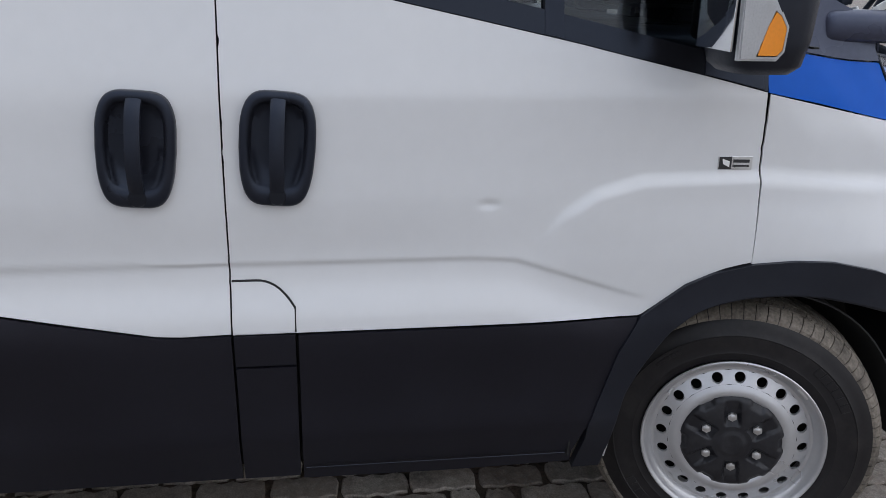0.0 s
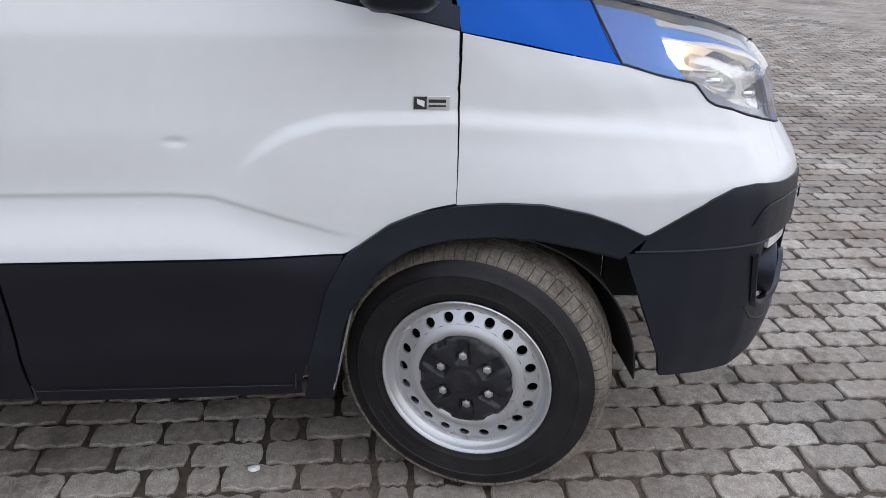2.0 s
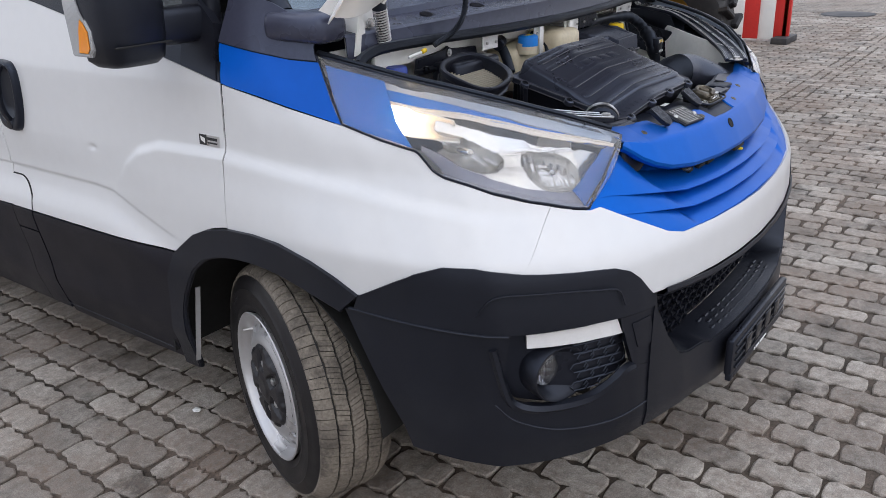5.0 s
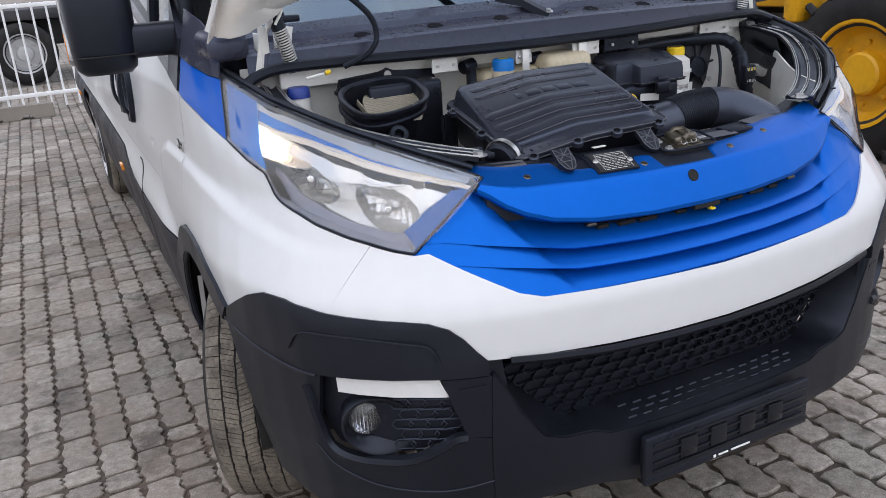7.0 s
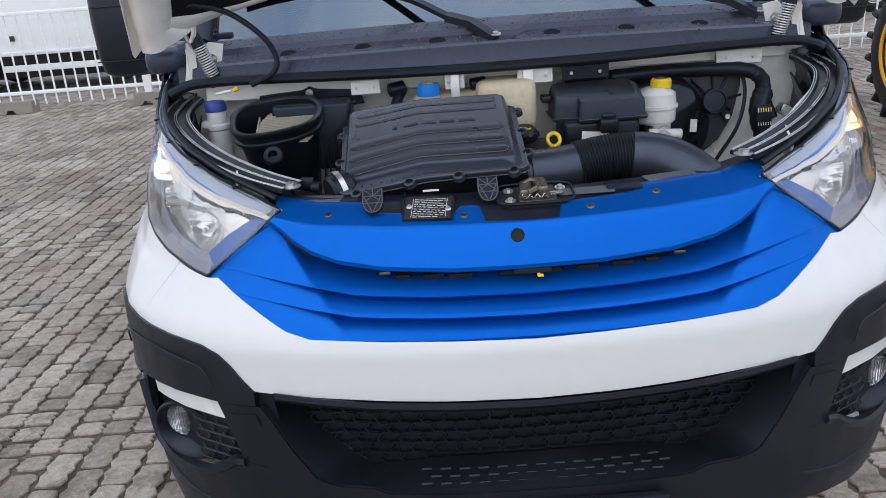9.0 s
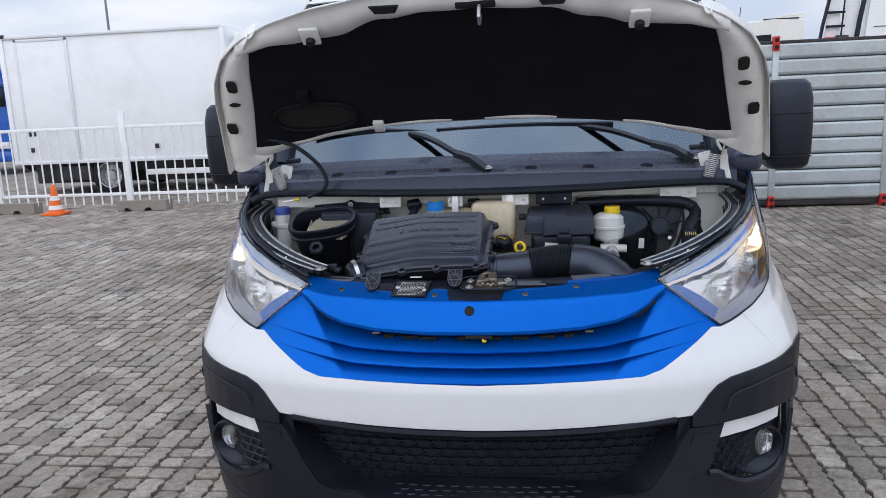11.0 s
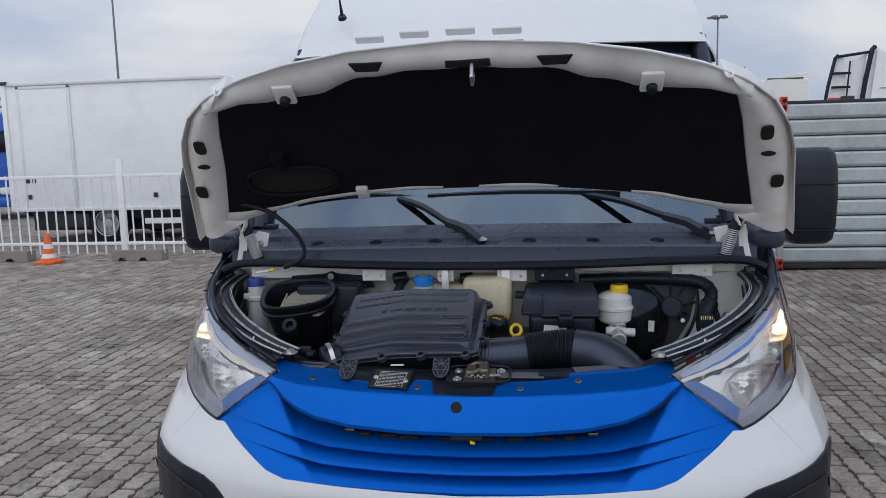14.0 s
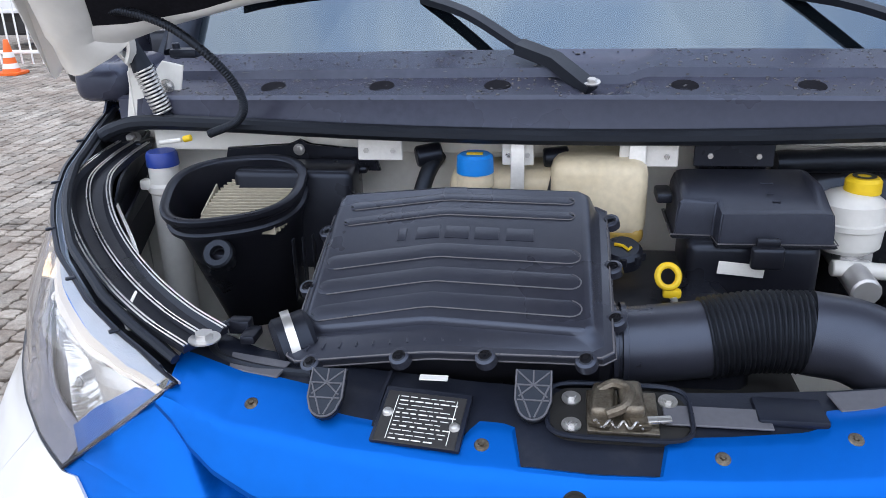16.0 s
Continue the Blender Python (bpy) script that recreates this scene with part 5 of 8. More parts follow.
bonnet = part("bonnet", sheet(bonnet_grid(0, 0, 0, .03, curl=.04)[::-1], .003), WHITE, van, "open bonnet, white outside with bare inner frame")
# inner frame around the felt
pad_half = lambda v: float(np.interp(v, (.05, .11, .29, .44, .53, .56), (.80, .78, .735, .70, .672, .655)))


def pad_top(x):
    return float(np.interp(abs(x), (0, .14, .25, .33, .42, .52, .60, .67), (.662, .655, .640, .600, .568, .556, .556, .535)))


def ring_rows(side):
    rows = []
    for v in np.linspace(-.03, .62, 34):
        xo = float(np.interp(v, EDGE_V, EDGE_X)) - .006
        xi = pad_half(v) - .012 if v > .05 else pad_half(.05) - .06
        row = []
        for t in np.linspace(0, 1, 9):
            x = xi + (xo - xi) * t
            n = -.006 - .026 * math.sin(math.pi * min(1, t * 1.15)) ** .7 + (.034 if t > .97 else 0)
            row.append(bonnet_pt(side * x, max(v, rear_v(x) - .004) if v < .2 else v, n))
        rows.append(row)
    return np.array(rows)


for side in (-1, 1):
    part("inner_side_frame", sheet(ring_rows(side)[:, ::side], .003), HOODIN, bonnet)
rows = []
for x in np.linspace(-.70, .70, 71):
    a, b = pad_top(x) - .01, front_v(x) - .006
    bumpy = .006 * math.sin(x * 38) * math.exp(-((abs(x) - .3) / .2) ** 2)
    rows.append([bonnet_pt(x, a + (b - a) * t, -.006 - .024 * math.sin(math.pi * min(1, t * 1.1)) + bumpy * (1 - t)) for t in np.linspace(0, 1, 10)])
part("inner_front_frame", sheet(np.array(rows), .003), HOODIN, bonnet)
rows = []
for x in np.linspace(-.80, .80, 61):
    a, b = rear_v(x) + .002, max(rear_v(x) + .03, .118 + .03 * (1 - abs(x) / .8))
    rows.append([bonnet_pt(x, a + (b - a) * t, -.010 - .008 * math.sin(math.pi * t)) for t in np.linspace(0, 1, 6)])
part("inner_rear_frame", sheet(np.array(rows), .003), HOODIN, bonnet)
rows = []
for t in np.linspace(0, 1, 30):
    row = []
    for u in np.linspace(-1, 1, 60):
        x = u * .775
        lo = max(.10, rear_v(x) + .012)
        xr = u * pad_half(.1 + .45 * t)
        hi = pad_top(xr * .98)
        v = lo + (hi - lo) * t
        row.append(bonnet_pt(xr, v, -.020 + .004 * noise.noise(Vector((xr * 4, v * 4, 0)))))
    rows.append(row)
felt = part("bonnet_felt", sheet(np.array(rows), .006), FELT, bonnet, "black felt insulation under the bonnet")
duct_ring = [bonnet_pt(-.545 + x, .225 + y, -.030) for x, y in oval(.135, .058, 40, 2.6)]
part("air_duct_ring", tube(duct_ring + duct_ring[:1], .006, 8), FELT, bonnet)
part("air_duct_floor", sheet(np.array([[bonnet_pt(-.545 + x * k, .225 + y * k, -.018) for x, y in (oval(.13, .055, 40, 2.6) * 2)[:41]] for k in (.02, .5, 1)]), .003), DARK, bonnet)
part("air_duct_neck", tube([bonnet_pt(-.56, .305, -.032), bonnet_pt(-.56, .345, -.032)], .022, 14), FELT, bonnet)
for side in (-1, 1):
    # dark pads on the frame, painting the shade of its openings
    for v, x, a, b in ((.40, .765, .022, .036), (.211, .828, .023, .036)):
        M = Matrix.Translation(bonnet_pt(side * x, v, -.034)) @ Matrix((Vector((1, 0, 0)), HV, -HN)).transposed().to_4x4() @ Matrix.Rotation(radians(8 * side), 4, "Z")
        part("frame_slot", prism(oval(a * .72, b * .72, 24, 4), .006, .001, M), DARK, bonnet)
    M = Matrix.Translation(bonnet_pt(side * .785, .315, -.033)) @ Matrix((Vector((1, 0, 0)), HV, -HN)).transposed().to_4x4()
    part("frame_slot", prism(oval(.019, .008, 20), .005, .001, M), DARK, bonnet)
    M = Matrix.Translation(bonnet_pt(side * .225, .700, -.032)) @ Matrix((Vector((1, 0, 0)), HV, -HN)).transposed().to_4x4()
    part("frame_slot", prism([(-.042, .014), (.042, .014), (.028, -.014), (-.028, -.014)], .005, .001, M), DARK, bonnet)
    q = bonnet_pt(side * .455, .612, -.040)
    M = Matrix.Translation(q) @ Matrix((Vector((1, 0, 0)), HV, -HN)).transposed().to_4x4()
    br = part("buffer_bracket", xf(rbox((0, 0, 0), (.055, .062, .012), .008, 3), M), HOODIN, bonnet)
    part("rubber_buffer", xf(lathe([(0, .018), (.012, .016), (.014, .004), (.014, 0), (0, 0)], 18), M @ Matrix.Translation((0, -.012, .005))), RUBBER, br)
M = Matrix.Translation(bonnet_pt(.02, .695, -.03)) @ Matrix((Vector((1, 0, 0)), HV, -HN)).transposed().to_4x4()
# dark block on the frame, painting the recess's shade
part("latch_recess", xf(rbox((0, 0, 0), (.11, .026, .012), .006), M), DARK, bonnet)
part("latch_pin", tube([bonnet_pt(.03, .695, -.03), bonnet_pt(.03, .69, -.075), bonnet_pt(.03, .665, -.078), bonnet_pt(.03, .66, -.04)], .005, 8), ZINC, bonnet)
part("rear_clip", xf(rbox((0, 0, 0), (.036, .05, .016), .005), Matrix.Translation(bonnet_pt(-.345, .165, -.03)) @ Matrix((Vector((1, 0, 0)), HV, -HN)).transposed().to_4x4()), HOODIN, bonnet)
# added white blocks stand in for bright reflections on the front lip
for x in (-.215, -.105, .005, .115):
    part("lip_reflection_block", xf(rbox((0, 0, 0), (.070, .022, .012), .005, 2), Matrix.Translation(bonnet_pt(x, .752 - .25 * x * x, .022)) @ Matrix((Vector((1, 0, 0)), HV, HN)).transposed().to_4x4()), WHITE, bonnet)


def build_hinge(side):
    X = lambda v: side * v
    flat = lambda pts, y, t: prism([(X(a), b) for a, b in pts][::-side], t, .001, Matrix.Translation((0, y + t, 0)) @ Matrix.Rotation(radians(90), 4, "X"))
    h = part("bonnet_hinge", join(flat([(.754, 1.370), (.741, 1.384), (.703, 1.376), (.723, 1.290), (.745, 1.284), (.755, 1.308)], 1.712, .005), flat([(.794, 1.388), (.772, 1.384), (.775, 1.317), (.769, 1.280), (.815, 1.274), (.800, 1.335)], 1.692, .005),
                                  rbox((X(.796), 1.715, 1.320), (.004, .05, .10), .0015, 1)), PRIMER, van, "white painted bonnet hinge with spring")
    lo, hi = Vector((X(.730), 1.672, 1.300)), Vector((X(.752), 1.662, 1.380))
    ax = (hi - lo).normalized()
    e1 = ax.orthogonal().normalized()
    e2 = ax.cross(e1)
    part("spring", tube([lo.lerp(hi, k / 150) + (e1 * math.cos(k * .55) + e2 * math.sin(k * .55)) * .0165 for k in range(151)], .0022, 6), ZINC, h)
    part("spring_rod", rod(lo - ax * .02, hi + ax * .02, .011), BLACK, h)
    part("spring_seat", rod(lo - ax * .025, lo - ax * .002, .019, .017), RUBBER, h)
    part("spring_sleeve", rod(hi - ax * .004, hi + ax * .052, .018, .010), RUBBER, h)
    loop = [(X(.775), 1.684, 1.380), (X(.777), 1.640, 1.408), (X(.799), 1.630, 1.430), (X(.799), 1.628, 1.441), (X(.790), 1.626, 1.446), (X(.757), 1.626, 1.446), (X(.749), 1.628, 1.438), (X(.752), 1.636, 1.415), (X(.764), 1.645, 1.392)]
    part("hinge_strap", sweep(curve_pts(loop, 30), [(-.003, -.009), (.003, -.009), (.003, .009), (-.003, .009)], up=(0, -1, .3)), PRIMER, h)
    part("hinge_bolt", hex_bolt((X(.736), 1.709, 1.340), .008, .008, (0, -1, 0)), ZINC, h)
    part("hinge_stop", join(rbox((X(.705), 1.735, 1.395), (.05, .03, .016), .004), rod((X(.722), 1.735, 1.385), (X(.722), 1.735, 1.412), .007)), BLACK, h)


mirrored(build_hinge)
hose = [(-.80, 1.60, 1.488), (-.785, 1.59, 1.476), (-.722, 1.57, 1.481), (-.637, 1.55, 1.458), (-.566, 1.55, 1.40), (-.543, 1.57, 1.344), (-.563, 1.59, 1.305), (-.62, 1.605, 1.280)]
part("stay_hose", tube(hose, .0068, 10, 240, radii=[1 + (.09 if k % 2 else -.05) for k in range(240)]), RUBBER, van, "black corrugated washer hose")
part("hose_joint", rod((-.655, 1.606, 1.273), (-.668, 1.606, 1.270), .0055), YELLOW, van)
part("hose_joint", rod((-.672, 1.606, 1.269), (-.715, 1.612, 1.262), .0038), MILKY, van)

# ---- engine bay ----
SLAM = material("scuffed_slam_panel", (0.010, 0.012, 0.020), 0.40, var=0.2, scale=16, bump=0.08, bscale=300, spec=0.35, dirt=(0.05, 0.052, 0.06, 0.35, 11.0), sheen=(.62, .75, 1.0))
BRACKET = material("pale_bracket_steel", (0.78, 0.78, 0.77), 0.35, metal=0.3, var=0.08, scale=30)
SLAMGREY = material("worn_grey_patch", (0.085, 0.088, 0.105), 0.4, var=0.15, scale=20)
part("bay_floor", rbox((0, 1.43, .74), (1.5, .66, .02), .004), DARK, van)
part("firewall", sheet(np.array([[(x, 1.745 - .02 * (1 - (x / .8) ** 2), z) for x in np.linspace(-.84, .84, 30)] for z in np.linspace(.75, 1.285, 12)]), .006), PRIMER, van, "off-white painted firewall")
part("firewall_top", rbox((0, 1.705, 1.278), (1.46, .09, .008), .003), PRIMER, van)
part("firewall_beam", rbox((-.33, 1.688, 1.258), (.86, .016, .052), .005), PRIMER, van)
part("firewall_beam", rbox((.44, 1.716, 1.262), (.66, .016, .040), .005), PRIMER, van)
part("radiator_pack", rbox((0, 1.175, .93), (1.0, .07, .26), .01), BLACK, van)


def build_bay_side(side):
    # inner wing: painted wall and dark arch behind it
    wall = []
    for t in np.linspace(0, 1, 14):
        z = .78 + .42 * t
        wall.append([(side * (.57 + .25 * ease(0, 1, u) + .03 * t), 1.235 + .50 * u, z - .07 * (1 - u)) for u in np.linspace(0, 1, 20)])
    part("inner_wing", sheet(np.array(wall), .005), PRIMER, van, "off-white painted inner wing")
    # channel rails along the wing
    line = [(.478, 1.205, 1.106), (.546, 1.244, 1.119), (.624, 1.303, 1.137), (.702, 1.378, 1.160), (.765, 1.457, 1.187), (.804, 1.538, 1.212), (.806, 1.62, 1.228), (.80, 1.68, 1.236)]
    C = curve_pts([(side * a, b, c + .006) for a, b, c in line], 60)
    rail = part("wing_rail", sweep(C, [(-.034, -.006), (.034, -.006), (.034, .002), (.026, .004), (.020, -.002), (.004, -.002), (0, .005), (-.004, -.002), (-.020, -.002), (-.026, .004), (-.034, .002)],
                                   up=(0, 0, 1)), BLACK, van, "black wing rail with bare metal edges")
    for o, r in ((-.032, .0013), (-.027, .0012), (-.003, .0013), (.002, .0012), (.027, .0012), (.032, .0013)):
        pts = []
        for i, c in enumerate(C):
            d = (C[min(i + 1, 59)] - C[max(i - 1, 0)]).normalized()
            pts.append(c + d.cross(Vector((0, 0, 1))).normalized() * o + Vector((0, 0, .005)))
        part("rail_edge", tube(pts, r, 6), ZINC, rail)
    part("rail_bolt", hex_bolt(Vector((side * .480, 1.205, 1.112)), .012, .010), ZINC, rail)
    part("rail_end_bolt", hex_bolt(Vector((side * .815, 1.702, 1.245)), .010, .008, (0, -.6, 1)), ZINC, rail)
    part("rail_end_plate", rbox((side * .815, 1.705, 1.238), (.055, .05, .012), .003), BLACK, rail)
    # dark channel and clips beside the lens
    top = resample([(.56, 1.092)] + LENS_TOP[1:], 50)
    a = skin(top[:, 0] * side, top[:, 1])
    b = a + np.array([-side * .026, .022, -.034])
    c = a + np.array([-side * .060, .050, -.075])
    part("lamp_channel", sheet(np.stack([a + np.array([0, 0, .002]), a * .7 + b * .3 + np.array([0, 0, -.010]), b, c, c + np.array([-side * .01, .01, -.10])]), .003), BLACK, van)
    part("lamp_channel_seal", tube([tuple(q) for q in a + np.array([-side * .016, .012, .004])], .007, 8), RUBBER, van)
    for k in (6, 15, 24, 33, 42):
        part("lens_clip", rbox(Vector(a[k]) + Vector((side * .003, -.002, .002)), (.014, .008, .004), .0015, 1, Matrix.Rotation(radians(-40 * side), 4, "Z")), BLACK, van)


mirrored(build_bay_side)

# slam panel with latch, plate and mounts
xs_ = np.linspace(-.54, .54, 61)
slam_rows = [shelf_pt(xs_, d) + np.array([0, 0, -.004]) for d in (.003, .03, .068, .10, .125)] + [shelf_pt(xs_, .13) + np.array([0, 0, e]) for e in (-.02, -.10)]
slam = part("slam_panel", sheet(np.stack(slam_rows)[::-1], .003), SLAM, van, "black slam panel")
for x0, x1, d, h in ((-.49, -.40, .085, .006), (.085, .20, .075, .006), (.285, .40, .100, .004)):
    part("bare_patch", xf(rbox((0, 0, 0), (x1 - x0, .034, .003), .001, 1), Matrix.Translation(Vector(shelf_pt((x0 + x1) / 2, d)) + Vector((0, 0, h * .3)))
                          @ Matrix.Rotation(.22 * (1 if x0 > 0 else -1) * (abs(x0) > .25), 4, "Z") @ Matrix.Rotation(radians(6), 4, "X")), SLAMGREY, slam)
part("slam_rib", sweep([Vector(shelf_pt(-.262, d)) + Vector((.05 * d, 0, .001)) for d in (.03, .06, .09, .12)], [(-.004, -.003), (.004, -.003), (.002, .004), (-.002, .004)], up=(0, 0, 1)), SLAM, slam)
part("slam_box", rbox(Vector(shelf_pt(.228, .085)) + Vector((0, 0, -.001)), (.075, .05, .012), .004), SLAM, slam)
LM = Matrix.Translation((.028, 1.146, 1.0745)) @ Matrix.Rotation(radians(12), 4, "X")
lt = part("bonnet_latch", xf(prism(oval(.076, .040, 40, 5), .014, .003), LM @ Matrix.Translation((0, 0, -.016))), DARK, van, "greasy steel bonnet latch in a recess")
ring_ = [LM @ Vector((x, y, .003)) for x, y in oval(.079, .043, 44, 5)]
part("recess_rim", tube(ring_ + ring_[:1], .003, 6), SLAM, lt)
part("latch_plate", xf(rbox((.004, 0, .000), (.078, .066, .006), .002), LM), OLDMETAL, lt)
for dx in (-.016, .016):
    part("latch_jaw", xf(prism([(-.013, -.030), (.010, -.032), (.014, -.008), (.013, .014), (.004, .030), (-.008, .028), (-.014, .008)], .010, .003), LM @ Matrix.Translation((dx, 0, .003)) @ Matrix.Rotation(radians(14 if dx > 0 else -10), 4, "Z")), OLDMETAL, lt)
for dx, h in ((-.018, .020), (.014, .026)):
    part("latch_block", xf(rbox((dx, .004, h / 2), (.026, .050, h), .007, 3), LM @ Matrix.Rotation(dx * 5, 4, "Z")), OLDMETAL, lt)
part("latch_claw", tube([LM @ Vector(q) for q in ((-.022, .018, .016), (-.004, .024, .022), (.012, .010, .024), (.006, -.012, .022), (-.014, -.020, .016))], .006, 8, 24), OLDMETAL, lt)
part("latch_spring", tube([LM @ Vector((-.028 + .0021 * k, -.030 + .004 * math.sin(k * .9), .012 + .004 * math.cos(k * .9))) for k in range(26)], .0014, 5), ZINC, lt)
part("latch_lever", xf(rbox((.036, -.024, .010), (.034, .010, .005), .002), LM @ Matrix.Rotation(.15, 4, "Z")), ZINC, lt)
for x, y in ((-.052, .020), (-.052, -.022), (.056, .022)):
    part("latch_bolt", xf(hex_bolt((0, 0, 0), .0065, .007), LM @ Matrix.Translation((x, y, -.001))), ZINC, lt)
M = Matrix.Translation((-.192, 1.118, 1.0700)) @ Matrix.Rotation(radians(-7), 4, "Z") @ Matrix.Rotation(radians(21), 4, "X")
idp = part("type_plate", xf(rbox((0, 0, 0), (.094, .070, .002), .0008, 1), M), INK, van, "black type plate with unreadable white rows")
part("plate_seat", xf(rbox((0, .004, -.004), (.104, .078, .006), .002, 2), M), SLAM, slam)
rng = random.Random(17)
for k in range(11):
    y, x = -.030 + k * .0058, -.030
    end = .034 if k % 4 else .020
    while x < end:
        w = rng.uniform(.004, .013)
        part("type_plate_bar", xf(rbox((x + w / 2, y, .0012), (w, .0009 if k % 3 else .0015, .0004), 0), M), PAPER, idp)
        x += w + rng.uniform(.0012, .004)
for x in (-.033, .037):
    part("type_plate_bar", xf(rbox((x, -.001, .0012), (.0008, .060, .0004), 0), M), PAPER, idp)
for x, y in ((-.040, .004), (.041, -.006)):
    part("rivet", xf(lathe([(0, .004), (.0045, .003), (.0065, 0)], 16), M @ Matrix.Translation((x, y, .001))), ZINC, idp)

# air cleaner box with ribbed cover
PLATE = [Vector(v) for v in ((-.378, 1.262, 1.098), (.002, 1.205, 1.142), (-.375, 1.503, 1.214), (-.002, 1.462, 1.238))]
FLANGE = [Vector(v) for v in ((-.378, 1.206, 1.082), (.024, 1.184, 1.120), (-.392, 1.530, 1.170), (.026, 1.500, 1.196))]


def bent(q, u, v, kink):
    """A point between four corners (front left, front right, back left, back right), bent along a line near the middle."""
    p = q[0].lerp(q[1], u).lerp(q[2].lerp(q[3], u), v)
    return p + Vector((0, 0, kink * (u / .46 if u < .46 else (1 - u) / .54)))


def cover_pt(u, v, n=0.0):
    return bent(PLATE, u, v, .017 - .007 * v) + COVER_N * n


def flange_pt(u, v, n=0.0):
    return bent(FLANGE, u, v, .012) + COVER_N * n


COVER_X, COVER_Y = (PLATE[1] - PLATE[0]).normalized(), (PLATE[2] - PLATE[0]).normalized()
COVER_N = COVER_X.cross(COVER_Y).normalized()
COVER_Y = COVER_N.cross(COVER_X)
COVER_M = Matrix((COVER_X, COVER_Y, COVER_N)).transposed().to_4x4()
ENGBLACK = material("engine_cover_plastic", (0.027, 0.029, 0.041), 0.33, spec=0.9, var=0.10, scale=16, bump=0.12, bscale=900, dirt=(0.06, 0.06, 0.068, 0.2, 5.0), sheen=(.62, .75, 1.0))
# lighter grey that paints the bright highlight along plastic edges
RIBEDGE = material("painted_edge_highlight", (0.10, 0.10, 0.115), 0.35, var=0.2, scale=40)


def ring_between(rings):
    """A skin over rings of points, closed at the last one."""
    bm = bmesh.new()
    R = [[bm.verts.new(p) for p in r] for r in rings]
    m = len(R[0])
    for a, b in zip(R, R[1:]):
        for i in range(m):
            bm.faces.new((a[i], a[(i + 1) % m], b[(i + 1) % m], b[i]))
    return bm


def border(fn, n, g=0.0, k=24):
    """Points round a patch's border, with rounded corners, grown by g."""
    out = []
    c = .035
    for (u0, v0), (u1, v1) in (((c, 0), (1 - c, 0)), ((1, c), (1, 1 - c)), ((1 - c, 1), (c, 1)), ((0, 1 - c), (0, c))):
        for i in range(k):
            t = i / (k - 1)
            u, v = u0 + (u1 - u0) * t, v0 + (v1 - v0) * t
            out.append(fn(.5 + (u - .5) * (1 + g), .5 + (v - .5) * (1 + g), n))
    return out


top = sheet(np.array([[cover_pt(u, v, 0) for u in np.linspace(.03, .97, 41)] for v in np.linspace(.03, .97, 13)]), .003)
skirt = ring_between([border(cover_pt, 0, -.06), border(cover_pt, -.0006, -.035), border(cover_pt, -.003, -.012), border(cover_pt, -.008, 0), [a.lerp(b, .75) for a, b in zip(border(cover_pt, -.008, 0), border(flange_pt, .004, -.06))],
                      border(flange_pt, .002, -.05)])
cover = part("air_cleaner", join(top, skirt), ENGBLACK, van, "black ribbed air cleaner cover", 50)
part("cover_flange", ring_between([border(flange_pt, .003, -.08), border(flange_pt, .003, -.004), border(flange_pt, .001, .004), border(flange_pt, -.009, .004), border(flange_pt, -.011, -.004), border(flange_pt, -.011, -.3)]), ENGBLACK, cover)
part("cleaner_body", ring_between([border(flange_pt, -.010, -.02), border(flange_pt, -.05, -.05), border(flange_pt, -.12, -.12), border(flange_pt, -.12, -.9)]), BLACK, cover)
# the flange's double bead, with its highlight put into the colour
for g, n in ((.000, .0035), (.004, -.010)):
    loop = border(flange_pt, n, g)
    part("flange_bead", tube(loop + loop[:1], .0013, 6), RIBEDGE, cover)
for k in range(17):
    u = .06 + k * .055
    part("skirt_rib", rod(cover_pt(u, -.012, -.012), flange_pt(u, .055, .004), .0016, n=6), ENGBLACK, cover)


def rib_outline(v0, h, u0, u1):
    """A long pad with round ends whose left half slopes down."""
    mid = lambda u: v0 - .035 * max(0, .46 - u) / .46
    low = [(u, mid(u) - h / 2) for u in np.linspace(u0, u1, 20)]
    high = [(u, mid(u) + h / 2) for u in np.linspace(u1, u0, 20)]
    r = h * .42
    right = [(u1 + r * math.sin(a), mid(u1) - h / 2 * math.cos(a)) for a in np.linspace(.3, 2.84, 8)]
    left = [(u0 - r * math.sin(a), mid(u0) + h / 2 * math.cos(a)) for a in np.linspace(.3, 2.84, 8)]
    return low + right + high + left


for v0, h, u0, u1 in ((.895, .060, .09, .92), (.775, .060, .08, .92), (.475, .100, .07, .92), (.305, .100, .07, .92), (.135, .100, .07, .92)):
    o = rib_outline(v0, h, u0, u1)
    c = (sum(a for a, _ in o) / len(o), sum(b for _, b in o) / len(o))
    small = [(a + (.006 if a < c[0] else -.006), b + (-.010 if b > v0 - .035 * max(0, .46 - a) / .46 else .010)) for a, b in o]
    bm = ring_between([[cover_pt(a, b, -.001) for a, b in o], [cover_pt(a, b, .0010) for a, b in o], [cover_pt(a, b, .0016) for a, b in small]])
    bm.verts.ensure_lookup_table()
    n_ = len(o)
    for i in range(19):
        q = [bm.verts[2 * n_ + j] for j in (i, i + 1, 46 - i, 47 - i)]
        bm.faces.new(q)
    bm.faces.new([bm.verts[2 * n_ + j] for j in range(19, 29)]), bm.faces.new([bm.verts[2 * n_ + j] for j in (*range(47, 56), 0)])
    rib = part("cover_rib", bm, ENGBLACK, cover, "", 30)
    # thin pale tube painting the highlight on the rib's edge
    part("rib_edge", tube([cover_pt(a, b, .0012) for a, b in o[:28]], .0009, 5), RIBEDGE, rib)
